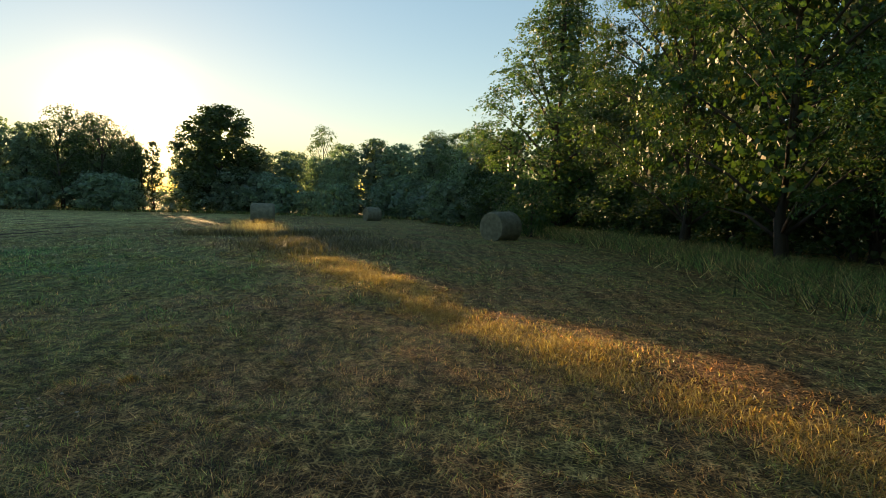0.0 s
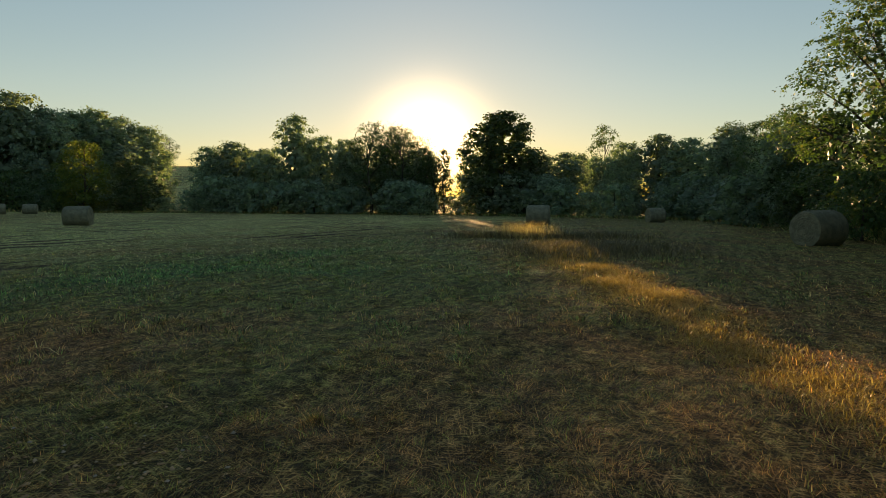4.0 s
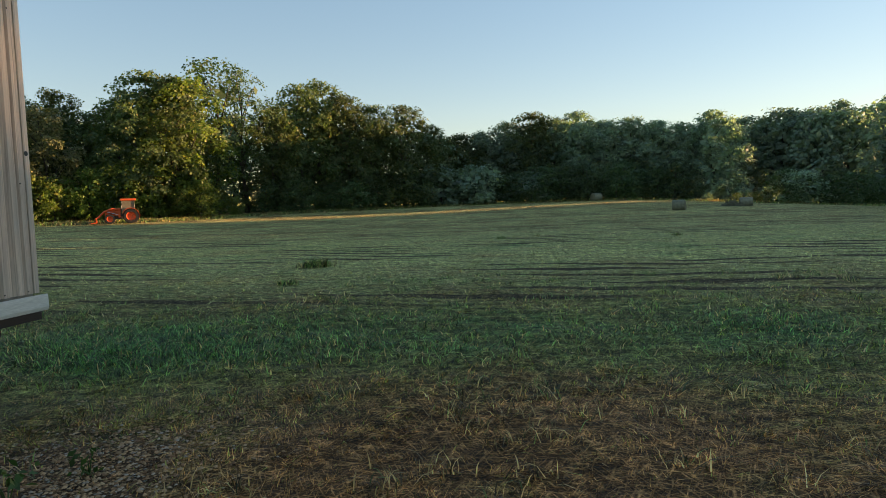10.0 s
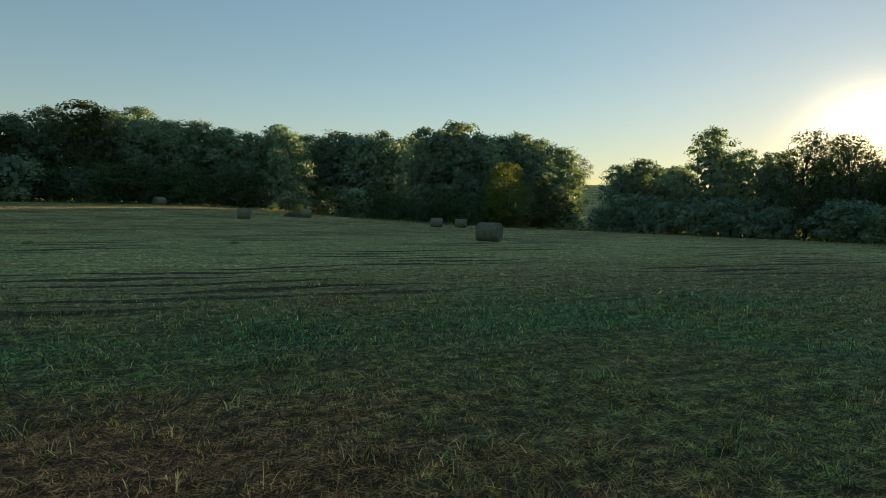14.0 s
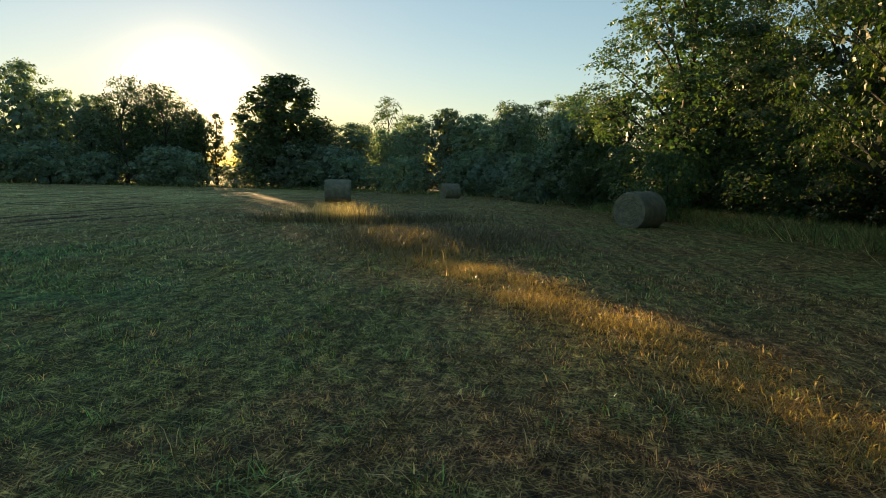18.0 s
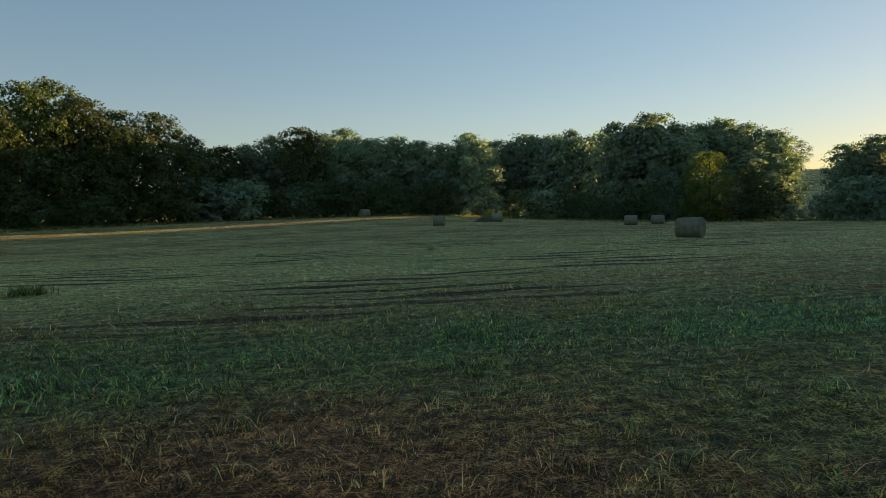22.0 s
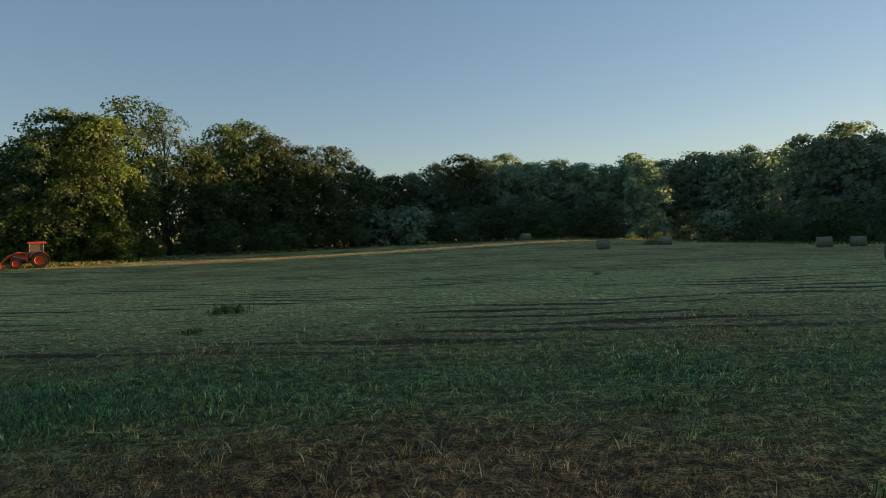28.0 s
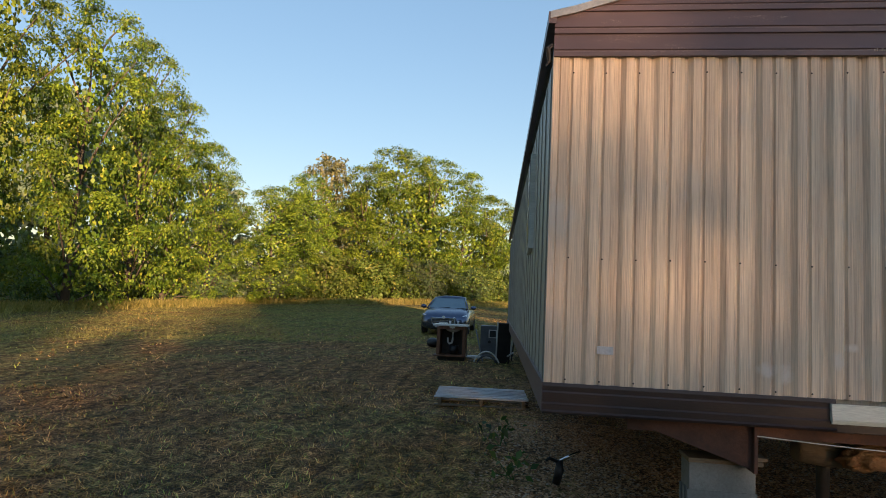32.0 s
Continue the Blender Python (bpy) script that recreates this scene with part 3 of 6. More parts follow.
    d = g.normal(size=(sprays, 3))
    d[:, 2] = d[:, 2] * 0.9 + up
    d /= np.linalg.norm(d, axis=1)[:, None]
    # boughs point away from the trunk more often than towards it
    away = C[which] * np.array([1, 1, 0.3]) / (np.linalg.norm(C[which], axis=1)[:, None] + 0.5)
    d = d + away * 0.5
    d /= np.linalg.norm(d, axis=1)[:, None]
    sp = C[which] + d * (Rr[which] * g.uniform(0.72, 1.12, sprays))[:, None] * sq
    sp[:, 2] = np.maximum(sp[:, 2], 0.22)
    n = d * (1 - lay * 0.6) + np.array([0, 0, 0.25 + lay * 0.75]) + g.normal(size=(sprays, 3)) * 0.28
    n /= np.linalg.norm(n, axis=1)[:, None]
    e1 = np.cross(n, g.normal(size=(sprays, 3)))
    e1 /= np.linalg.norm(e1, axis=1)[:, None]
    e2 = np.cross(n, e1)
    m = sprays * per
    q = np.repeat(np.arange(sprays), per)
    a = g.uniform(0, 2 * np.pi, m)
    r = leaf * fan * np.sqrt(g.uniform(0.04, 1, m)) * np.repeat(g.uniform(0.7, 1.4, sprays), per)
    ray = e1[q] * np.cos(a)[:, None] + e2[q] * np.sin(a)[:, None]
    p = sp[q] + ray * r[:, None] + n[q] * (g.normal(size=m) * 0.25 * leaf)[:, None]
    p[:, 2] -= droop * r * 0.6 + 0.12 * r
    p[:, 2] = np.maximum(p[:, 2], 0.1)
    t = ray + g.normal(size=(m, 3)) * 0.35
    t[:, 2] -= 0.2 + droop
    size = leaf * g.uniform(0.65, 1.35, m)
    sets.append((p, n[q] + ray * 0.25 + g.normal(size=(m, 3)) * 0.38, t, size, size / aspect))
    part("crown", leaf_sprays("crown", sets, material), None, root)
    return root


def plant(src, x, y, tall, wide=1.0, turn=0.0, label="", group=""):
    """A copy of a grown tree, scaled to its height there; the first call sets the grown one itself."""
    h0 = src["tall"]
    s = tall / h0
    m = Matrix.LocRotScale((x, y, float(height(x, y))), Euler((0, 0, radians(turn))), (s * wide, s * wide, s))
    if not src.get("used"):
        src["used"] = 1
        src.matrix_world = m
        ob = src
    else:
        ob = copy_thing(src, m @ Matrix.Diagonal((1 / src.scale[0], 1 / src.scale[1], 1 / src.scale[2], 1)))
    tagged(ob, label, "", group)
    return ob


def species(name, label, *args, **kw):
    t = grow(name, label, *args, **kw)
    t["tall"] = args[1]
    return t


FAR = [species("woodland_tree", "broad dark green tree in the woodland edge", M_HAZED, 14.0, 4.9, 0.02, 58, 640, 11, 0.26, 11, shape="wall", aspect=1.25, spread=0.34, lay=0.3, fan=2.4, core=18),
       species("woodland_tree", "rounded dark green tree in the woodland edge", M_HAZED, 14.0, 4.4, 0.02, 54, 600, 11, 0.25, 12, shape="wall", aspect=1.25, spread=0.34, lay=0.3, fan=2.4, core=18),
       species("woodland_tree", "tall narrow dark green tree in the woodland edge", M_HAZED, 14.0, 3.9, 0.02, 50, 560, 11, 0.25, 13, shape="wall", spread=0.36, aspect=1.25, lay=0.3, fan=2.4, core=18),
       species("woodland_tree", "broken-topped dark green tree in the woodland edge", M_HAZED, 14.0, 4.8, 0.03, 54, 620, 11, 0.26, 14, shape="egg", spread=0.3, aspect=1.25, lay=0.3, ragged=0.3, fan=2.4, core=18)]
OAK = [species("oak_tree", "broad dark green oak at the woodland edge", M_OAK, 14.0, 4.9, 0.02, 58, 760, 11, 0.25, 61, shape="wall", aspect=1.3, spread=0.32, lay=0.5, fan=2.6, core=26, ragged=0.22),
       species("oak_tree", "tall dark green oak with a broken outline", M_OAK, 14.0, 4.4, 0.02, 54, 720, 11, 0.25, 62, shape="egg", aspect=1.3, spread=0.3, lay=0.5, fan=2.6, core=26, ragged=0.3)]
BACK = species("woodland_tree", "dark filler tree deeper in the wood", M_HAZED, 14.0, 4.8, 0.02, 32, 330, 5, 0.52, 19, shape="wall", aspect=1.2, lay=0.3, core=19)
SPARSE = species("sparse_tree", "thin-leaved tree with sky showing through its crown", M_NEAR, 12.0, 3.4, 0.2, 24, 640, 7, 0.21, 16, spread=0.32, aspect=1.4, core=1, ragged=0.3, fan=3.2)
VEIL = species("thin_tree", "airy tree added to filter the low sun", M_NEAR, 12.0, 4.2, 0.04, 60, 6600, 1, 0.132, 40, shape="wall", spread=0.5, aspect=1.3, core=0, fan=14.0)
FULL = species("lone_tree", "full rounded tree standing above the wood", M_NEAR, 12.0, 4.0, 0.05, 46, 1100, 8, 0.27, 20, shape="egg", spread=0.3, aspect=1.4, lay=0.35)
SLIM = species("slender_tree", "slender leafy tree beside the gap in the wood", M_NEAR, 12.0, 2.0, 0.03, 34, 560, 8, 0.2, 41, shape="wall", spread=0.42, aspect=1.4, lay=0.3, ragged=0.05, core=19, core_out=0.86)
GOLD = species("yellowing_tree", "tree with yellow-green sunlit foliage", M_GOLDLEAF, 12.0, 3.8, 0.05, 34, 900, 10, 0.24, 17, aspect=1.4, spread=0.32, core=40)
RUST = species("bronze_tree", "tree with bronze-tinted foliage", M_RUSTLEAF, 12.0, 3.8, 0.05, 34, 900, 10, 0.24, 18, aspect=1.4, spread=0.32, core=40)
EDGE = [species("field_edge_tree", "tall tapering broadleaf tree at the meadow's edge", M_EDGE_LEAF, 14.0, 5.4, 0.05, 74, 2900, 14, 0.125, 21, shape="spire", aspect=1.5, spread=0.25, squash=0.6, lay=0.75, fan=2.6, core=60, droop=0.15, limbs=16),
        species("field_edge_tree", "tall leafy tree with layered boughs at the meadow's edge", M_EDGE_LEAF, 14.0, 5.0, 0.05, 70, 2500, 14, 0.125, 22, shape="tall", aspect=1.6, spread=0.24, squash=0.5, lay=0.8, fan=2.6, core=40, droop=0.2, limbs=16),
        species("field_edge_tree", "open-crowned tree with layered boughs at the meadow's edge", M_EDGE_LEAF, 14.0, 5.0, 0.1, 62, 2300, 14, 0.125, 23, shape="egg", spread=0.25, aspect=1.6, squash=0.5, lay=0.8, fan=2.7, core=34, droop=0.2, limbs=16)]
LOCUST = species("locust_tree", "locust tree with drooping yellow-green sprays", M_LOCUST, 13.0, 5.0, 0.14, 56, 2500, 15, 0.1, 24, aspect=2.2, droop=0.6, spread=0.26, squash=0.5, lay=0.8, fan=3.2, core=50, limbs=20)
WALNUT = [species("walnut_tree", "sunlit walnut tree with layered yellow-green sprays", M_WALNUT, 16.0, 5.6, 0.04, 62, 1300, 17, 0.19, 25, shape="egg", aspect=2.0, droop=0.35, spread=0.2, squash=0.42, lay=0.9, fan=3.4, core=48, core_out=0.52, ragged=0.3, up=0.3, limbs=16),
          species("walnut_tree", "broad sunlit walnut tree with drooping sprays", M_WALNUT, 14.0, 5.0, 0.03, 56, 1200, 17, 0.185, 26, aspect=2.0, droop=0.35, spread=0.21, squash=0.44, lay=0.85, fan=3.4, core=48, core_out=0.52, ragged=0.3, up=0.3, limbs=14),
          species("maple_tree", "rounded sunlit tree with dense green foliage", M_WALNUT, 14.0, 5.0, 0.02, 60, 1900, 13, 0.165, 27, shape="wall", spread=0.24, aspect=1.4, squash=0.6, lay=0.7, fan=2.6, up=0.25, core=48, core_out=0.55, ragged=0.24)]
SHRUB = [species("shrub", "dense dark green shrub under the trees", M_HAZED, 4.0, 2.7, 0.0, 18, 230, 7, 0.2, 31, spread=0.44, aspect=1.3, core=8, limbs=4),
         species("shrub", "rounded leafy shrub at the woodland edge", M_NEAR, 4.0, 2.5, 0.0, 18, 360, 9, 0.13, 32, spread=0.42, aspect=1.6, core=30, lay=0.6, fan=2.6, limbs=5)]
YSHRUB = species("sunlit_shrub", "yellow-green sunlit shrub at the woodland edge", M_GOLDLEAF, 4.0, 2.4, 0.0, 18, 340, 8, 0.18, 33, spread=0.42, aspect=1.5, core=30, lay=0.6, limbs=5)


def polar(bearing, dist):
    a = radians(bearing)
    return -math.sin(a) * dist, math.cos(a) * dist


def wood(rows, kinds, group, wide=1.0, seed=1):
    """Trees by bearing, distance and the slope of the sight line to the top from eye height."""
    g = random.Random(seed)
    for b, d, e in rows:
        x, y = polar(b, d)
        tall = (e * d + 1.6 - float(height(x, y))) * g.uniform(0.95, 1.02)
        plant(g.choice(kinds), x, y, tall, wide * (14.0 / tall) ** 0.45 * g.uniform(0.9, 1.15), g.uniform(0, 360), group=group)


# north-west wood, round the tractor, and the north wood
wood([(46, 82, .19), (43.4, 84, .205), (40.9, 88, .163), (38.4, 90, .175), (35.9, 88, .152), (34, 84, .168), (32.2, 80, .215), (30, 79, .2), (22.2, 86, .162), (20, 88, .198), (18, 90, .194),
      (16, 90, .18), (13.7, 92, .166), (10.9, 93, .157), (8.3, 98, .132)], OAK, "north-west wood", 1.0, 3)
plant(SPARSE, *polar(26.9, 84), 19.0, 1.1, 20, group="north-west wood")
plant(SPARSE, *polar(24.6, 85), 18.0, 0.9, 120, group="north-west wood")
plant(GOLD, *polar(29.3, 80), 16.0, 1.15, 20, group="north-west wood")
plant(RUST, *polar(39.5, 79), 12.0, 1.0, 90, group="north-west wood")
plant(GOLD, *polar(42.5, 78), 10.5, 1.1, 200, group="north-west wood")
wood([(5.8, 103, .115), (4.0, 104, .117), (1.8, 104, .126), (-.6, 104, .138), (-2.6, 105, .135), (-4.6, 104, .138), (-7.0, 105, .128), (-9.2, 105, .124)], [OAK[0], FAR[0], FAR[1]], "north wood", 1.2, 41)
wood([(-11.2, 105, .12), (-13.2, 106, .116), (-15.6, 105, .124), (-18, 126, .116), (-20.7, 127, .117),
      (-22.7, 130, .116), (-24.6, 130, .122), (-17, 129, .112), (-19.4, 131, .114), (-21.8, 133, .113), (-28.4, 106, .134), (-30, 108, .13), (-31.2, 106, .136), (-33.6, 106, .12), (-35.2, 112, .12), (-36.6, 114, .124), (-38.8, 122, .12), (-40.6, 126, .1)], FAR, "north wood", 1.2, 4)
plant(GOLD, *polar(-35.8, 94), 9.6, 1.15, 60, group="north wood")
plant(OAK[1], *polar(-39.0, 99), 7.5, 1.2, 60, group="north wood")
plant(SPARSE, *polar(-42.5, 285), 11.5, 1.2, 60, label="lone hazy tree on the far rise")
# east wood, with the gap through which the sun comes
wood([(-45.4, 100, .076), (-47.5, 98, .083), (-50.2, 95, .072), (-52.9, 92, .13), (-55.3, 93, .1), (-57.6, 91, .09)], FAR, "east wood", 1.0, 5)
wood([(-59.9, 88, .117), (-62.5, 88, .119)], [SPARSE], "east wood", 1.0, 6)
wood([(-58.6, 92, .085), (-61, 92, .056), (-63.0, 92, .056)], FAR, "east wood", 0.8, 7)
# airy trees added to filter the low sun on the home's end wall
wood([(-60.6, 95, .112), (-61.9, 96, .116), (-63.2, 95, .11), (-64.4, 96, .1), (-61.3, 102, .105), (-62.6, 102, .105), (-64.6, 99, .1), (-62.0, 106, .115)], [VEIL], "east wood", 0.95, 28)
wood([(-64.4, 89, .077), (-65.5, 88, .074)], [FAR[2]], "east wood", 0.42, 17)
# trees added behind to stop stray sun patches on the meadow
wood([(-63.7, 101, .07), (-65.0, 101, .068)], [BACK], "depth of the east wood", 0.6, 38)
plant(SPARSE, *polar(-65.9, 86), 8.2, 0.8, 70, group="east wood")
# the low sun comes between these two, along the line of the sunlit strip
for north, tall, turn in ((1.1, 9.2, 20), (-2.1, 10.5, 200), (3.65, 9.4, 100)):
    plant(SLIM, 80 - 0.4337 * north, 33.2 + 0.9011 * north, tall, 1.0, turn, group="east wood")
plant(SLIM, 81.5 + 0.4337 * 3.6, 34 - 0.9011 * 3.6, 8.6, 1.1, 80, group="east wood")
wood([(-70.6, 88, .09)], [FAR[2]], "east wood", 0.6, 19)
wood([(-72.2, 82, .142)], [FULL], "east wood", 1.4, 8)
wood([(-80.6, 85, .064), (-81.9, 84, .066)], [FAR[0]], "east wood", 0.6, 44)
wood([(-74.6, 84, .08), (-76, 84, .068), (-78.1, 82, .074), (-83.5, 80, .082), (-86.5, 76, .1), (-89, 74, .087), (-92.6, 66, .108), (-97.4, 52, .115)], FAR, "east wood", 0.95, 9)
wood([(-81.1, 112, .11), (-91.5, 110, .11)], [SPARSE], "east wood", 0.9, 10)
plant(EDGE[2], *polar(-95.2, 57), 8.8, 0.8, 30, group="east wood")
# the wall of trees along the meadow's southern edge
for k, (x, y, tall, wide) in enumerate([(34.8, -10.9, 15.5, 1.16), (42, -12.6, 9, 1.0), (27.5, -15.5, 15, 1.0), (40, -16, 11, 1.0), (22.5, -18, 15, 1.0), (15.5, -17.5, 14, 1.0), (8.5, -18.5, 14, 1.0), (32, -20, 15, 1.0),
                                        (25, -24, 15, 1.0), (18, -24, 15, 1.0), (3, -20, 14, 1.0)]):
    plant(BACK if k > 6 else FULL if k in (1, 3) else EDGE[k % 3], x, y, tall, wide, k * 77, group="southern trees")
plant(LOCUST, 19.3, -12.6, 12.5, 0.85, 250, group="southern trees")
plant(FULL, 45.2, -8.9, 7.6, 1.1, 130, group="southern trees")
plant(FULL, 51, -7.6, 7.0, 1.1, 10, group="southern trees")
plant(SHRUB[1], 28.6, -8.2, 3.2, 0.8, 40, label="leafy shrub beside a hay bale", group="southern trees")
plant(BACK, 48, -14, 7.0, 1.1, 50, group="southern trees")
plant(BACK, 41, -17, 9.5, 1.0, 150, group="southern trees")
plant(LOCUST, 12.5, -12.8, 11.5, 1.0, 40, group="southern trees")
plant(LOCUST, 5.5, -14.0, 11.0, 1.0, 160, group="southern trees")
# trees beyond the car, in the sun
wood([(134.5, 36, .43), (129, 39, .4), (124.6, 45, .35), (121.8, 47, .285), (118.6, 50, .225)], WALNUT[:2], "western trees", 0.76, 12)
wood([(113.2, 52, .165), (110.6, 58, .182), (105.2, 60, .212), (102.3, 60, .236), (99.4, 60, .236), (96.4, 62, .2), (94, 64, .165), (91.3, 66, .15)], [WALNUT[2], WALNUT[1]], "western trees", 0.9, 13)
plant(RUST, *polar(108.3, 64), 14.6, 0.9, 50, group="western trees")


# deeper rows that close the woods
# out-of-sight trees added to keep the low sun off the north wood
plant(BACK, 48, 111.3, 15.5, 1.0, 80, group="depth of the north wood")
for k, (x, y) in enumerate([(58, 126), (52.5, 128), (65.5, 122.5), (70, 121.8), (53, 112.8)]):
    plant(BACK, x, y, 16.0, 1.1, 70 * k, group="depth of the north wood")
# hidden trees added to block stray bands of sun across the field
plant(BACK, 91, 86, 10.4, 1.3, 10, group="depth of the east wood")
for x, y in ((118.9, 98.5), (117, 102.6)):
    plant(BACK, x, y, 12.6, 1.2, x * 30, group="depth of the east wood")
for x, y in ((100, 84), (104, 91), (97, 90)):
    plant(BACK, x, y, 12.0, 1.2, x * 30, group="depth of the east wood")
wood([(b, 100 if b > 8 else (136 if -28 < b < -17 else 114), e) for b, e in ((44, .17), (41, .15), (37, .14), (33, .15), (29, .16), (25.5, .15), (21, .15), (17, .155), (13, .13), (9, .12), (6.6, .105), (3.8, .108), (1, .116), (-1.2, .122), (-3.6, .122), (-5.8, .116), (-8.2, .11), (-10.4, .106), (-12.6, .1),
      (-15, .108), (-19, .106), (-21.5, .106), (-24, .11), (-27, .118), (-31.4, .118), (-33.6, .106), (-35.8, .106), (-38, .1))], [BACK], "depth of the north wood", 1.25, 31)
# unseen trees added farther in, closing the wood against the low sun
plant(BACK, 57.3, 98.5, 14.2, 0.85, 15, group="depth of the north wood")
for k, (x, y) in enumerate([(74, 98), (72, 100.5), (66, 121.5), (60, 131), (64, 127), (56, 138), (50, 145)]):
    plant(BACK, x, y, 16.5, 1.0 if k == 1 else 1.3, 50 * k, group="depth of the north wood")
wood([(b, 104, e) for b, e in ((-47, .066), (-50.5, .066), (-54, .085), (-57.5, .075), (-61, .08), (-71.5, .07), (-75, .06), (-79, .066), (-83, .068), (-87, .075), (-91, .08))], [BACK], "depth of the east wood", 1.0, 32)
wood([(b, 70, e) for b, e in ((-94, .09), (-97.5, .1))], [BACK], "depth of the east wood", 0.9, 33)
wood([(b, 60, e) for b, e in ((136, .28), (130, .26), (124, .25), (118, .17))], [BACK], "depth of the western trees", 1.0, 34)
wood([(b, 76, e) for b, e in ((112, .14), (106, .16), (100, .17), (94, .12))], [BACK], "depth of the western trees", 1.0, 35)


def hedge(rows, kinds, group, step, seed):
    """Shrubs along a line of (bearing, distance, height)."""
    g = random.Random(seed)
    for (b0, d0, h0), (b1, d1, h1) in zip(rows, rows[1:]):
        x0, y0 = polar(b0, d0)
        x1, y1 = polar(b1, d1)
        n = max(1, int(math.hypot(x1 - x0, y1 - y0) / step))
        for k in range(n):
            u = (k + g.uniform(0, 0.8)) / n
            tall = (h0 + (h1 - h0) * u) * g.uniform(0.7, 1.3)
            x, y = x0 + (x1 - x0) * u + g.uniform(-1, 1), y0 + (y1 - y0) * u + g.uniform(-1, 1)
            if abs(0.9011 * y - 0.4337 * x - 71.4) < 3.2 and x > 10:
                tall *= 0.3          # the low stretch that lets the sunlit line through to the tractor
            plant(g.choice(kinds), x, y, tall, g.uniform(1.0, 1.4), g.uniform(0, 360), group=group)


hedge([(46, 82, 3.5), (30, 82, 3.5), (20, 84, 4), (8, 95, 4.5)], [SHRUB[1]], "shrubs under the north-west wood", 3.0, 20)
hedge([(8, 95, 5), (-12, 99, 5), (-30, 99, 5), (-41, 97, 4.5)], [SHRUB[0], SHRUB[1], SHRUB[1]], "shrubs under the north wood", 3.0, 21)
hedge([(-41, 97, 3), (-45, 95, 3)], [SHRUB[0]], "shrubs under the east wood", 3.0, 22)
hedge([(-45, 95, 4.5), (-60, 84, 4.5), (-63.5, 83, 4.2)], [SHRUB[0]], "shrubs under the east wood", 3.0, 23)
hedge([(-63.5, 83, 3.6), (-66.6, 82, 3.4)], [SHRUB[0]], "shrubs under the east wood", 2.6, 24)
hedge([(-66.6, 82, 2.2), (-69, 81, 2.2)], [SHRUB[0]], "shrubs under the east wood", 2.2, 29)
hedge([(-69, 81, 4.5), (-80, 76, 4.2), (-90, 68, 4), (-96, 52, 3.6)], [SHRUB[0]], "shrubs under the east wood", 3.0, 25)
hedge([(-98, 48, 2.6), (-104, 41, 3.0), (-112, 35, 3.6), (-120, 30, 3.6), (-130, 25, 3.6), (-140, 23, 3.4)], [SHRUB[1]], "shrubs along the southern trees", 2.0, 26)
hedge([(132, 44, 1.5), (118, 51, 1.8)], [SHRUB[1]], "shrubs under the western trees", 3.0, 27)
hedge([(138, 56, 5.5), (118, 62, 5.5), (104, 70, 5.5), (88, 72, 5)], [SHRUB[1]], "shrubs deeper under the western trees", 3.4, 37)
hedge([(118, 50, 3.6), (110, 56, 4), (100, 57, 3.2), (88, 62, 3)], [SHRUB[1], YSHRUB], "shrubs under the western trees", 2.6, 28)
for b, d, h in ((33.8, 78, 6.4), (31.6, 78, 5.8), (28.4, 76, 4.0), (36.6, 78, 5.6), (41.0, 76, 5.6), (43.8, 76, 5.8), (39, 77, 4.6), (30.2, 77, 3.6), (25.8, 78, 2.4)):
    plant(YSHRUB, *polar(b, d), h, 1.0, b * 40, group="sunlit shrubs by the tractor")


# ---- hay bales ----
def bale_template():
    root = thing("hay_bale", "round hay bale wrapped in net on the mown meadow", "hay bale", group="round hay bales")
    g = np.random.default_rng(5)
    R0, L = 0.72, 1.45
    bm = bmesh.new()
    rings = []
    n = 48
    for x in np.linspace(-L / 2, L / 2, 15):
        edge = 1 - 0.07 * max(0, (abs(x) - L / 2 + 0.12) / 0.12) ** 2
        ring = []
        for k in range(n):
            a = 2 * math.pi * k / n
            r = R0 * edge * (1 + 0.012 * math.sin(x * 42) + g.normal() * 0.009)
            z = r * math.cos(a)
            z = max(z, -R0 * 0.93)
            ring.append(bm.verts.new((x, r * math.sin(a) * (1.03 if z < -0.2 else 1.0), z + R0 * 0.93)))
        rings.append(ring)
    for a, b in zip(rings, rings[1:]):
        for k in range(n):
            bm.faces.new((a[k], a[(k + 1) % n], b[(k + 1) % n], b[k]))
    part("roll", bm, M_HAY, root, smooth=True)
    for s in (-1, 1):
        bm = bmesh.new()
        prev = None
        for i in range(15):
            r = R0 * 0.94 * (1 - i / 14.5)
            off = 0.012 * (i % 2) + 0.03 * (1 - (r / R0) ** 2)
            ring = []
            for k in range(36):
                a = 2 * math.pi * k / 36
                z = max(r * math.cos(a), -R0 * 0.92)
                ring.append(bm.verts.new((s * (L / 2 + off - 0.005 + g.normal() * 0.008), r * math.sin(a), z + R0 * 0.93)))
            if prev:
                for k in range(36):
                    bm.faces.new((prev[k], prev[(k + 1) % 36], ring[(k + 1) % 36], ring[k]))
            prev = ring
        bm.faces.new(prev)
        part("cut_end", bm, M_HAYEND, root, "spiral-layered end of the roll")
    # loose stalks standing off the roll
    c = []
    m = 900
    a = g.uniform(0, 2 * np.pi, m)
    x = g.uniform(-L / 2, L / 2, m)
    p = np.stack([x, np.sin(a) * R0, np.maximum(np.cos(a) * R0, -R0 * 0.9) + R0 * 0.93], 1)
    part("loose_stalks", leaf_cloud("loose_stalks", p, 0.12, M_HAY, None, 14.0, 0.4, 3), None, root)
    return root


BALE = bale_template()
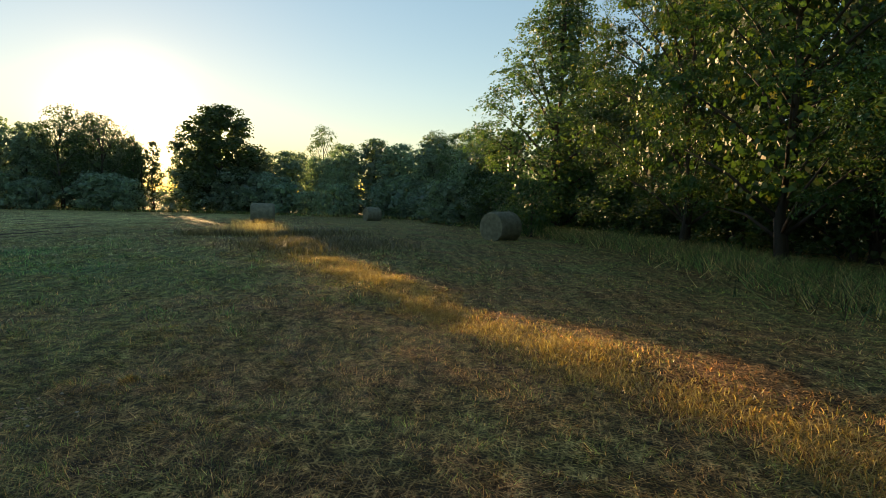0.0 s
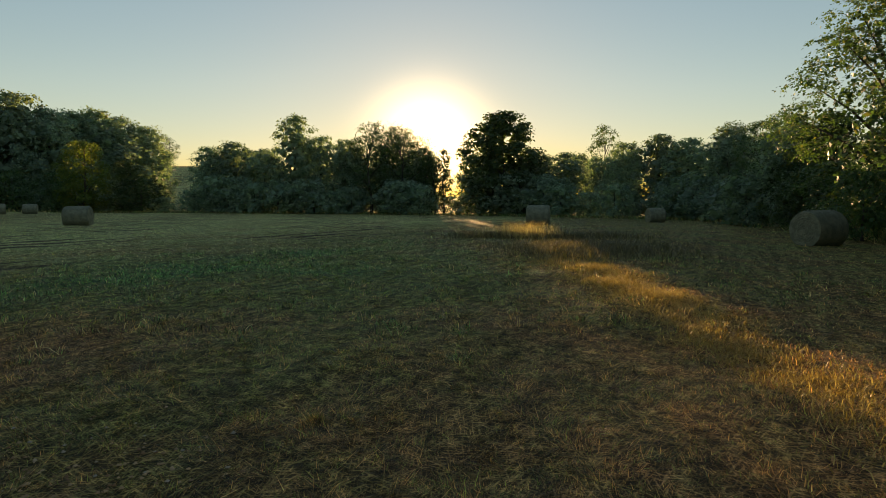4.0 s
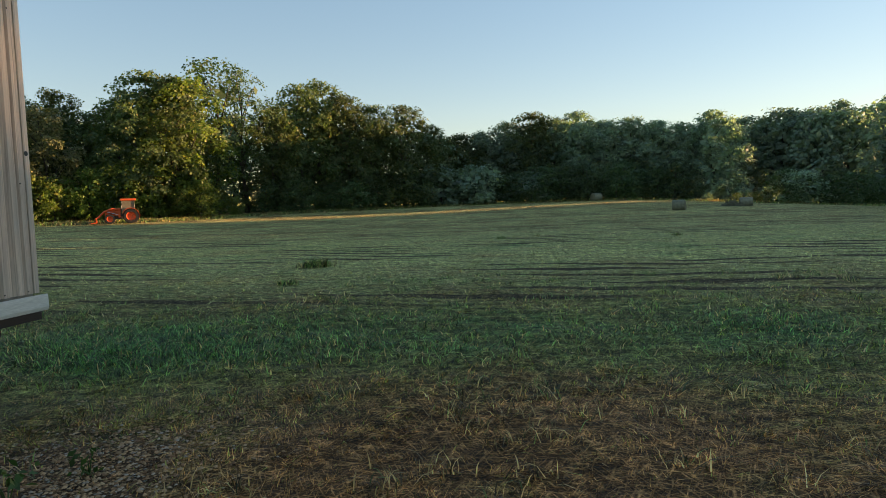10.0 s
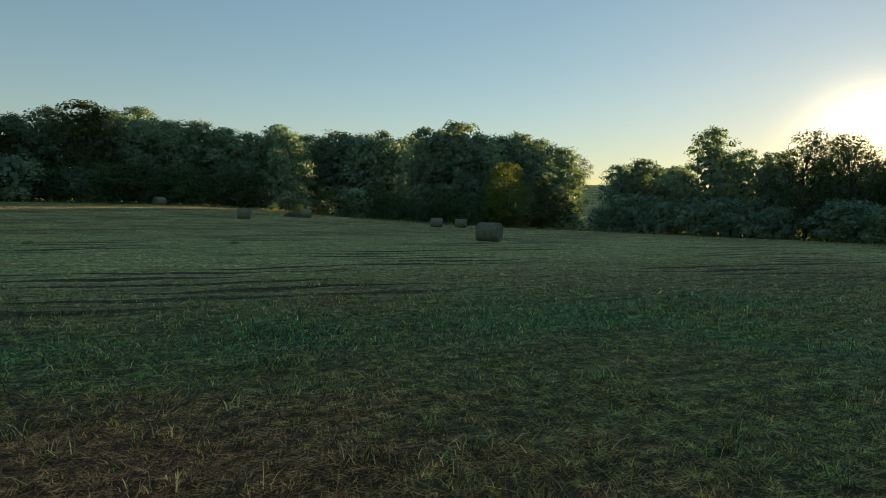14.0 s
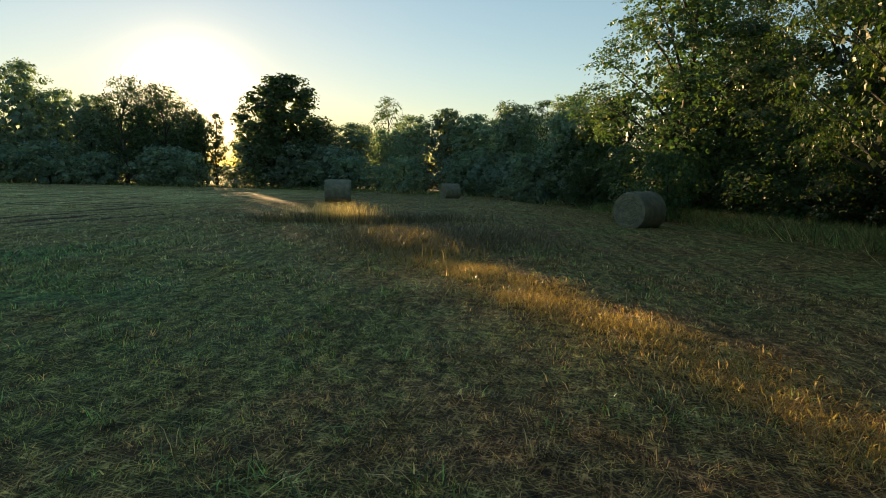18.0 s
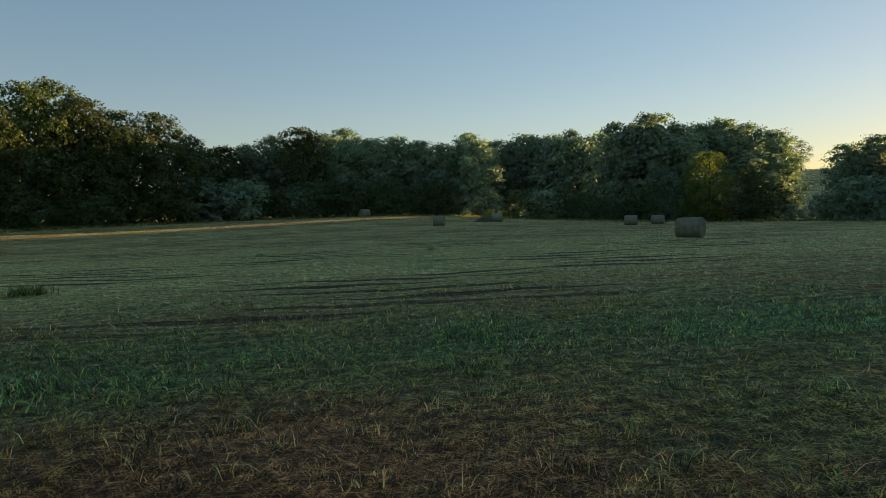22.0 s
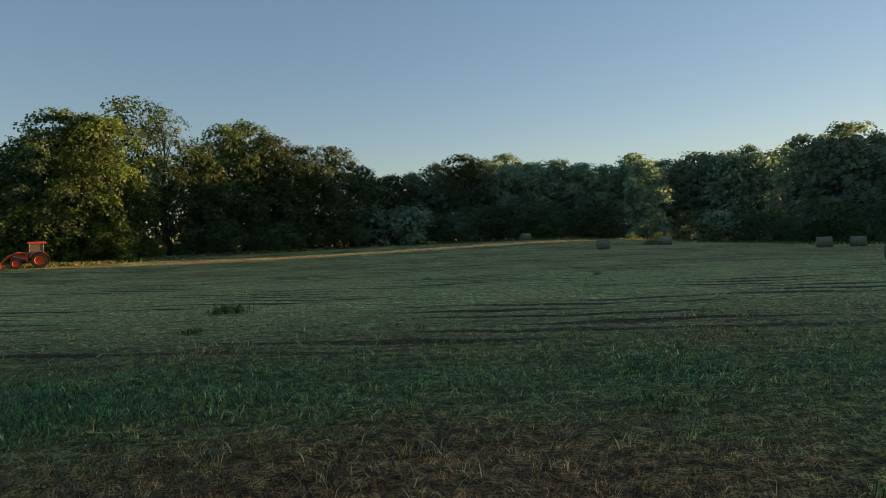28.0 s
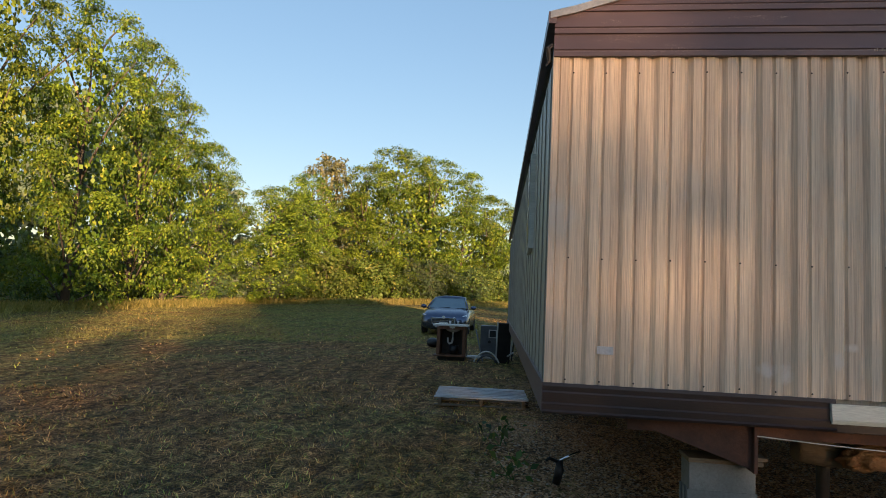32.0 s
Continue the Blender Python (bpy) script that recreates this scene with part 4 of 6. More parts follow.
BALES = [(24.64, -6.15, -45, 1.0, 1.0), (53.45, 2.75, -60, 0.93, 1.0), (36.64, 8.2, -77, 1.0, 0.96), (20.52, 29.8, -51, 0.88, 0.9), (33.13, 58.24, -30, 0.86, 0.85), (37.39, 60.21, -38, 0.86, 0.85),
         (23.0, 70.96, -10, 0.86, 0.85), (14.39, 63.41, -20, 0.8, 0.95), (10.0, 93.5, 30, 0.9, 0.9)]
for k, (x, y, turn, s, sz) in enumerate(BALES):
    m = Matrix.LocRotScale((x, y, float(height(x, y)) - 0.06), Euler((0, 0, radians(turn))), (s, s, s * sz))
    if k == 0:
        BALE.matrix_world = m
    else:
        copy_thing(BALE, m)


# ---- the mobile home ----
SCUFFS = ((0.3, 1.19, 0.07, 0.05), (0.4, 1.18, 0.05, 0.08), (0.7, 1.27, 0.04, 0.07), (0.77, 1.35, 0.05, 0.03))


def siding_material():
    """Beige sheet metal printed with a weathered wood grain that runs upright."""
    m, nt, add, link, out = node_mat("siding_aluminium")
    co = add("TexCoord")

    def streak(sy, sz, scale, detail=6.0, rough=0.65):
        mp = add("Mapping")
        mp.inputs["Scale"].default_value = (1, sy, sz)
        link(co.outputs["Object"], mp.inputs[0])
        return noise_of(add, link, mp.outputs[0], scale, detail, rough)
    broad = streak(9.0, 0.35, 1.0)
    grain = streak(60.0, 0.8, 1.0, 8.0, 0.75)
    hair = streak(170.0, 2.2, 1.0, 4.0, 0.7)
    age = streak(1.3, 1.0, 1.0, 4.0)
    col = mix_rgb(add, link, ramp01(add, link, broad, 0.36, 0.64), (0.6, 0.48, 0.37), (0.84, 0.69, 0.53))
    col = mix_rgb(add, link, ramp01(add, link, grain, 0.52, 0.66), col, (0.43, 0.32, 0.245))
    col = mix_rgb(add, link, 1.0, col, mix_rgb(add, link, ramp01(add, link, hair, 0.36, 0.64), (0.8, 0.79, 0.79), (1.12, 1.12, 1.12)), "MULTIPLY")
    col = mix_rgb(add, link, ramp01(add, link, age, 0.56, 0.72), col, (0.64, 0.58, 0.52))
    # bleached scuffs near the foot of the wall
    sep = add("SeparateXYZ")
    link(co.outputs["Object"], sep.inputs[0])
    edge = noise_of(add, link, co.outputs["Object"], 9.0, 5.0, 0.7)
    for cy, cz, ry, rz in SCUFFS:
        dist = None
        for sock, c, r in ((1, cy, ry), (2, cz, rz)):
            q = add("Math", op="SUBTRACT", n1=c)
            link(sep.outputs[sock], q.inputs[0])
            w = add("Math", op="DIVIDE", n1=r)
            link(q.outputs[0], w.inputs[0])
            e = add("Math", op="MULTIPLY")
            link(w.outputs[0], e.inputs[0])
            link(w.outputs[0], e.inputs[1])
            if dist is not None:
                e2 = add("Math", op="ADD")
                link(dist, e2.inputs[0])
                link(e.outputs[0], e2.inputs[1])
                e = e2
            dist = e.outputs[0]
        k = add("Math", op="MULTIPLY_ADD", n1=3.0)
        link(edge, k.inputs[0])
        link(dist, k.inputs[2])
        col = mix_rgb(add, link, ramp01(add, link, k.outputs[0], 2.6, 1.5), col, (0.7, 0.62, 0.55))
    p = add("BsdfPrincipled")
    p.inputs["Roughness"].default_value = 0.5
    p.inputs["Specular IOR Level"].default_value = 0.35
    link(col, p.inputs["Base Color"])
    bp = add("Bump")
    bp.inputs["Strength"].default_value, bp.inputs["Distance"].default_value = 0.15, 0.003
    link(grain, bp.inputs["Height"])
    link(bp.outputs[0], p.inputs["Normal"])
    link(p.outputs[0], out.inputs[0])
    return m


def worn_brown(name, a, b, chip):
    """Brown painted metal with chipped specks in a few worn places."""
    m, nt, add, link, out = node_mat(name)
    co = add("TexCoord")
    mp = add("Mapping")
    mp.inputs["Scale"].default_value = (1, 0.4, 2.2)
    link(co.outputs["Object"], mp.inputs[0])
    n1 = noise_of(add, link, mp.outputs[0], 1.6)
    n2 = noise_of(add, link, co.outputs["Object"], 110.0, 3.0, 0.6)
    n3 = noise_of(add, link, mp.outputs[0], 3.4, 5.0, 0.7)
    col = mix_rgb(add, link, ramp01(add, link, n1, 0.35, 0.65), a, b)
    k = add("Math", op="MULTIPLY")
    link(ramp01(add, link, n2, 0.58, 0.63), k.inputs[0])
    link(ramp01(add, link, n3, 0.55, 0.66), k.inputs[1])
    col = mix_rgb(add, link, k.outputs[0], col, chip)
    p = add("BsdfPrincipled")
    p.inputs["Roughness"].default_value = 0.4
    link(col, p.inputs["Base Color"])
    link(p.outputs[0], out.inputs[0])
    return m


M_SIDING = siding_material()
# long sides coloured darker and greyer for the shade they stand in
M_SHADED_SIDE = surface("shaded_side_sheet", (0.28, 0.27, 0.235), (0.38, 0.365, 0.315), 1.5, 40, 0.5, bump=0.1, depth=0.003, dirt=(0.14, 0.13, 0.11), stretch=(3, 3, 0.4))
M_BROWN = worn_brown("brown_panel", (0.088, 0.057, 0.064), (0.122, 0.081, 0.087), (0.36, 0.28, 0.23))
M_SKIRT = surface("skirt_metal", (0.03, 0.02, 0.019), (0.05, 0.034, 0.031), 1.5, 40, 0.45, bump=0.2, depth=0.004, dirt=(0.07, 0.055, 0.05), dirt_at=(0.62, 0.85), stretch=(1, 0.4, 4))
M_WHITE = surface("white_trim", (0.64, 0.65, 0.56), (0.74, 0.74, 0.67), 2, 30, 0.5, bump=0.1, depth=0.003, dirt=(0.36, 0.32, 0.22), dirt_at=(0.6, 0.85), stretch=(1, 0.5, 4))
M_EDGE = surface("roof_edge_metal", (0.24, 0.24, 0.24), (0.33, 0.33, 0.32), 2, 30, 0.4, metal=0.6, bump=0.1, depth=0.003, dirt=(0.2, 0.17, 0.14))
M_RUST = surface("rusty_steel", (0.07, 0.036, 0.026), (0.13, 0.06, 0.04), 4, 50, 0.8, bump=0.5, depth=0.006, dirt=(0.05, 0.03, 0.025))
M_DARKSTEEL = surface("dark_steel", (0.025, 0.022, 0.02), (0.05, 0.04, 0.035), 4, 50, 0.6, bump=0.3, depth=0.004)
M_CONCRETE = surface("concrete_block", (0.17, 0.18, 0.175), (0.24, 0.25, 0.24), 4, 60, 0.9, bump=0.6, depth=0.006, dirt=(0.14, 0.145, 0.13), vary=0.12)
M_WOOD = surface("weathered_wood", (0.16, 0.115, 0.075), (0.25, 0.185, 0.12), 3, 40, 0.85, bump=0.5, depth=0.006, dirt=(0.09, 0.065, 0.045), stretch=(3, 0.5, 3))
M_ROTWOOD = surface("broken_wood", (0.3, 0.14, 0.06), (0.46, 0.26, 0.12), 7, 40, 0.9, bump=0.9, depth=0.02, dirt=(0.1, 0.06, 0.035))
M_CABLE = surface("pale_cable", (0.5, 0.48, 0.42), (0.62, 0.6, 0.54), 5, 40, 0.6, bump=0)
M_SCREW = surface("screw_head", (0.06, 0.05, 0.045), (0.1, 0.08, 0.07), 9, 60, 0.5, metal=0.5, bump=0)
M_STICKER = surface("grey_sticker", (0.5, 0.54, 0.58), (0.58, 0.61, 0.64), 9, 60, 0.4, bump=0)
M_SMUDGE = surface("dark_smudge", (0.27, 0.22, 0.19), (0.42, 0.34, 0.28), 14, 60, 0.6, bump=0)
M_BLACK = surface("black_plastic", (0.012, 0.012, 0.013), (0.025, 0.025, 0.026), 6, 50, 0.45, bump=0.1)
M_CHROME = surface("bright_metal", (0.6, 0.62, 0.64), (0.7, 0.7, 0.72), 6, 50, 0.22, metal=1.0, bump=0)
M_GLASS = surface("dark_window", (0.02, 0.025, 0.03), (0.03, 0.035, 0.04), 3, 20, 0.08, bump=0, spec=0.7)

TX, TY0, TY1, TLEN, SKEW = -4.0, -1.02, 3.95, 15.0, 0.5
SB, ST, EAVE, RIDGE = 1.045, 3.15, 3.41, 4.08      # siding bottom and top, eave and ridge
PERIOD = 0.2071


def rib_profile(width, period, depth, face):
    """(along, out) pairs of ribbed sheet metal: broad raised ribs with a fine groove, narrow valleys."""
    out, u = [], 0.0
    while u < width - 1e-6:
        for a, d in ((0.0, 0), (0.01, 0.0), (0.04, depth), (0.088, depth), (0.1, 0.35 * depth), (0.108, 0.35 * depth), (0.12, depth), (0.168, depth), (0.198, 0.0)):
            if u + a < width:
                out.append((u + a, d))
        u += period
    out.append((width, 0))
    return out


def build_home():
    root = thing("mobile_home", "beige ribbed mobile home with a brown gable, raised on blocks", "mobile home", pose(TX, 0, 0))
    # end wall: ribbed sheets side by side
    n_panel, per = 6, 4
    y = TY0
    width = per * PERIOD
    for k in range(n_panel):
        prof = rib_profile(width, PERIOD, 0.025, 1)
        bm = bmesh.new()
        lo = [bm.verts.new((d - 0.028 + 0.001 * (k % 2), y + u, SB)) for u, d in prof]
        hi = [bm.verts.new((d - 0.028 + 0.001 * (k % 2), y + u, ST)) for u, d in prof]
        for i in range(len(prof) - 1):
            bm.faces.new((lo[i], lo[i + 1], hi[i + 1], hi[i]))
        part("siding_panel", bm, M_SIDING, root)
        y += width
    bm = bmesh.new()
    box(bm, (-0.02, TY1 - 0.035, SB), (0.006, TY1 + 0.012, ST), 0.004)
    part("corner_trim", bm, M_SIDING, root)
    bm = bmesh.new()
    box(bm, (-0.02, TY0 - 0.012, SB), (0.006, TY0 + 0.03, ST), 0.004)
    part("corner_trim", bm, M_SIDING, root)
    # the box behind it, slightly out of square
    bm = bmesh.new()
    prism(bm, [(-0.04, TY0), (-0.04, TY1), (-TLEN, TY1 - SKEW), (-TLEN, TY0 - SKEW)], 2, 0.98, ST + 0.02)
    part("body", bm, M_SHADED_SIDE, root, "ribbed side walls, painted grey for their shade")
    # long side: upright ribs, skirt board and window
    d = Vector((-TLEN, -SKEW, 0)).normalized()
    for k in range(34):
        p = Vector((-0.03, TY0, 0)) + d * (0.25 + 0.43 * k)
        bm = bmesh.new()
        box(bm, (p.x - 0.05, p.y - 0.007, SB), (p.x + 0.05, p.y + 0.01, ST), 0.005)
        part("side_rib", bm, M_SHADED_SIDE, root)
    bm = bmesh.new()
    prism(bm, [(0.0, TY0 - 0.02), (0.0, TY0 + 0.02), (-TLEN, TY0 - SKEW + 0.02), (-TLEN, TY0 - SKEW - 0.02)], 2, 0.86, SB)
    part("side_skirt", bm, M_BROWN, root)
    p = Vector((-0.03, TY0, 0)) + d * 1.9
    q = p + d * 0.9
    win = part("window", boxes(((q.x, q.y - 0.02, 2.05), (p.x, p.y + 0.04, 2.95))), M_WHITE, root, "white-framed side window")
    part("pane", boxes(((q.x + 0.05, q.y - 0.028, 2.1), (p.x - 0.05, q.y - 0.018, 2.9))), M_GLASS, win)
    # gable: lapped boards cut to the roof's slope
    def roof_z(v):
        s = (v - TY0) / 2.48 if v < 1.465 else (TY1 - v) / 2.485
        s = min(max(s, 0), 1)
        return EAVE + (RIDGE - EAVE) * (s * 1.12 - 0.12 * s * s)
    z = ST - 0.015
    board = 0.15
    while z < RIDGE - 0.02:
        top = min(z + board, RIDGE - 0.005)
        ys = [v for v in np.linspace(TY0 - 0.01, TY1 + 0.01, 41) if roof_z(v) > z + 0.004]
        bm = bmesh.new()
        bot = [bm.verts.new((0.022, v, z)) for v in ys]
        lip = [bm.verts.new((0.004, v, z - 0.003)) for v in ys]
        rise = []
        for f, d in ((0.2, 0.02), (0.23, 0.011), (0.27, 0.011), (0.3, 0.018), (1.0, 0.007)):
            rise.append([bm.verts.new((d, v, min(z + (top - z) * f, max(roof_z(v), z + 0.004)))) for v in ys])
        for i in range(len(ys) - 1):
            for lo, hi in zip([bot] + rise, rise):
                bm.faces.new((lo[i], lo[i + 1], hi[i + 1], hi[i]))
            bm.faces.new((lip[i], lip[i + 1], bot[i + 1], bot[i]))
        part("gable_board", bm, M_BROWN, root)
        z += board
    out = [(TY0, ST)] + [(TY1, ST)] + [(v, roof_z(v)) for v in np.linspace(TY1, TY0, 25)]
    part("gable_core", prism(bmesh.new(), out, 0, -0.4, 0.003), M_BROWN, root)
    # roof sheet and its metal edge
    vs = np.linspace(TY0 - 0.04, TY1 + 0.04, 31)
    bm = bmesh.new()
    for x0, x1, sk in ((-TLEN, 0.03, SKEW),):
        a = [bm.verts.new((x1, v, roof_z(v) + 0.012)) for v in vs]
        b = [bm.verts.new((x0, v - sk, roof_z(v) + 0.012)) for v in vs]
        for i in range(30):
            bm.faces.new((a[i], a[i + 1], b[i + 1], b[i]))
    part("roof_sheet", bm, M_EDGE, root)
    bm = bmesh.new()
    rows = []
    for v in vs:
        z = roof_z(v)
        rows.append([bm.verts.new(c) for c in ((0.036, v, z - 0.028), (0.036, v, z + 0.02), (-0.05, v, z + 0.024), (-0.05, v, z - 0.02))])
    for a, b in zip(rows, rows[1:]):
        for i in range(4):
            bm.faces.new((a[i], a[(i + 1) % 4], b[(i + 1) % 4], b[i]))
    part("roof_edge", bm, M_EDGE, root, "pale metal edge along the gable")
    bm = bmesh.new()
    prism(bm, [(0.03, TY0 - 0.05), (0.03, TY0 + 0.0), (-TLEN, TY0 - SKEW), (-TLEN, TY0 - SKEW - 0.05)], 2, EAVE - 0.06, EAVE + 0.02)
    part("eave_gutter", bm, M_BROWN, root)
    # torn flashing at the corner
    bm = tube(bmesh.new(), [(0.02, TY0 - 0.02, ST + 0.06), (0.03, TY0 - 0.05, ST + 0.03), (0.02, TY0 - 0.04, ST - 0.05), (0.03, TY0 - 0.06, ST - 0.09)], [0.012, 0.018, 0.012, 0.004], 6)
    part("torn_flashing", bm, M_DARKSTEEL, root)
    # dark strip put in for the belt line's shadow under the gable
    part("belt_strip", boxes(((-0.005, TY0 - 0.012, ST - 0.012), (0.016, TY1 + 0.014, ST + 0.008)), bevel=0.003), M_DARKSTEEL, root)
    # bottom: brown lipped skirt, white patch board, timber
    prof = [(0.0, SB), (0.006, SB - 0.02), (0.002, SB - 0.05), (0.008, SB - 0.06), (0.003, SB - 0.12), (0.012, SB - 0.13), (0.008, SB - 0.165), (0.018, SB - 0.175), (0.01, SB - 0.19), (-0.02, SB - 0.19), (-0.02, SB)]
    bm = bmesh.new()
    prism(bm, [(x, z) for x, z in prof], 1, TY0 - 0.015, 0.68)
    part("bottom_skirt", bm, M_SKIRT, root, "creased brown metal skirt")
    bm = bmesh.new()
    prism(bm, [(0.03, 1.03), (0.034, 0.94), (0.026, 0.915), (0.004, 0.912), (0.004, 1.03)], 1, 0.645, TY1 + 0.06)
    for v in bm.verts:
        if v.co.y < 1:
            v.co.z -= 0.012
            v.co.y += 0.03 * (1.03 - v.co.z)
    part("white_board", bm, M_WHITE, root, "chalky white metal strip with a dent")
    part("bottom_timber", boxes(((-0.06, 0.66, 0.85), (0.004, TY1 + 0.02, 0.91)), bevel=0.006), M_SKIRT, root, "dark rotting timber")
    part("floor_panel", boxes(((-TLEN + 0.2, TY0 + 0.05, 0.93), (-0.03, TY1 - SKEW, 0.98))), M_DARKSTEEL, root)
    # screws in rows
    sm = bmesh.new()
    lathe(sm, [(0.0, 0.004), (0.0045, 0.003), (0.006, 0.0)], 8, Matrix.Rotation(radians(90), 4, "Y"))
    first = None
    for z, off in ((SB + 0.025, 0.1), (1.83, 0.1), (3.03, 0.1)):
        for k in range(24):
            if first is None:
                first = part("screw", sm, M_SCREW, root)
                ob = first
            else:
                ob = part("screw", first.data, M_SCREW, root)
            ob.location = (0.002, TY0 + 0.12 + k * PERIOD, z + 0.004 * math.sin(k * 5.1))
    # marks on the wall
    part("sticker", boxes(((0.0, -0.71, 1.235), (0.004, -0.61, 1.285))), M_STICKER, root, "small grey metal patch")
    for yy, zz, s in ((3.47, 1.87, 0.03), (3.43, 2.03, 0.035), (3.45, 1.94, 0.02)):
        bm = lathe(bmesh.new(), [(0.0, 0.0), (s, 0.0)], 14, Matrix.Translation((0.0025, yy, zz)) @ Matrix.Rotation(radians(90), 4, "Y"))
        part("smudge", bm, M_SMUDGE, root, "dark scorch mark")
    bm = lathe(bmesh.new(), [(0.0, 0.0), (0.018, 0.0)], 12, Matrix.Translation((0.008, TY1 - 0.02, 2.04)) @ Matrix.Rotation(radians(90), 4, "Y"))
    part("hole", bm, M_BLACK, root, "small dark hole")
    g = random.Random(4)
    bm = bmesh.new()
    for k in range(34):
        yy = g.choice((1.52, 2.13)) + g.uniform(-0.012, 0.012)
        zz = g.uniform(ST + 0.04, 3.86)
        box(bm, (0.018, yy - g.uniform(0.002, 0.006), zz), (0.026, yy + g.uniform(0.002, 0.006), zz + g.uniform(0.003, 0.014)))
    tagged(part("caulk_specks", bm, M_EDGE, root, "old white caulk drips"), kind="stuff")
    bm = bmesh.new()
    for k in range(26):
        yy, h = 0.9 + 0.0145 * k, g.uniform(0.004, 0.016)
        box(bm, (0.02, yy, ST + 0.01), (0.025, yy + g.uniform(0.006, 0.014), ST + 0.012 + h))
    tagged(part("pale_strip", bm, M_SMUDGE, root, "strip of worn pale paint"), kind="stuff")
    # chassis
    for yy in (0.2, 2.95):
        bm = boxes(((-TLEN + 0.5, yy - 0.055, 0.64), (-0.08, yy + 0.055, 0.655)), ((-TLEN + 0.5, yy - 0.006, 0.65), (-0.08, yy + 0.006, 0.86)), ((-TLEN + 0.5, yy - 0.055, 0.85), (-0.08, yy + 0.055, 0.865)))
        part("chassis_beam", bm, M_RUST, root)
    part("crossmember", boxes(((-0.13, -0.5, 0.775), (-0.09, TY1 - 0.25, 0.85)), ((-0.13, -0.5, 0.845), (-0.04, TY1 - 0.25, 0.852))), M_RUST, root)
    bm = prism(bmesh.new(), [(-0.55, 0.85), (0.24, 0.85), (0.24, 0.58), (0.14, 0.62)], 0, -0.09, -0.075)
    box(bm, (-0.16, 0.235, 0.57), (-0.03, 0.255, 0.86))
    part("outrigger", bm, M_RUST, root, "tapered rusty steel bracket")
    bm = prism(bmesh.new(), [(2.55, 0.78), (3.35, 0.8), (3.35, 0.58), (2.7, 0.66)], 0, -0.5, -0.48)
    box(bm, (-0.52, 3.33, 0.56), (-0.06, 3.35, 0.82))
    part("outrigger", bm, M_DARKSTEEL, root, "dark steel bracket")
    for k in range(1, 6):
        part("crossmember", boxes(((-0.1 - 2.4 * k, TY0 - 0.02 * k, 0.8), (-0.04 - 2.4 * k, TY1 - 0.1 * k, 0.92))), M_RUST, root)
    # hanging cable
    pts = [(0.0, 0.24 + 3.1 * u, 0.8 - 0.075 * math.sin(math.pi * u) * (1 - 0.3 * u) + 0.03 * u) for u in np.linspace(0, 1, 18)]
    part("hanging_cable", tube(bmesh.new(), pts, 0.0035, 6), M_CABLE, root, "pale cable slung under the floor")
    return root


build_home()


# supports under the floor
def block_mesh(lx, ly, lz):
    """A hollow concrete block with two cores and a chamfered rim."""
    xs = [-lx / 2 - 0.01, -lx / 2, -lx / 2 + 0.034, -0.018, 0.018, lx / 2 - 0.034, lx / 2, lx / 2 + 0.01]
    ys = [-ly / 2, -ly / 2 + 0.034, -0.02, 0.02, ly / 2 - 0.034, ly / 2]

    def solid(i, j):
        if not (0 <= i < 7 and 0 <= j < 5):
            return False
        if i in (0, 6):
            return j in (0, 2, 4)           # ridges on the ends
        return not (i in (2, 4) and 1 <= j <= 3)
    bm = bmesh.new()
    made = {}

    def at(i, j, z):
        if (i, j, z) not in made:
            made[(i, j, z)] = bm.verts.new((xs[i], ys[j], z))
        return made[(i, j, z)]
    for i in range(7):
        for j in range(5):
            if not solid(i, j):
                continue
            bm.faces.new([at(*c, lz) for c in ((i, j), (i + 1, j), (i + 1, j + 1), (i, j + 1))])
            bm.faces.new([at(*c, 0.0) for c in ((i, j + 1), (i + 1, j + 1), (i + 1, j), (i, j))])
            for di, dj, p, q in ((-1, 0, (i, j + 1), (i, j)), (1, 0, (i + 1, j), (i + 1, j + 1)), (0, -1, (i, j), (i + 1, j)), (0, 1, (i + 1, j + 1), (i, j + 1))):
                if not solid(i + di, j + dj):
                    bm.faces.new([at(*p, 0.0), at(*q, 0.0), at(*q, lz), at(*p, lz)])
    return bm


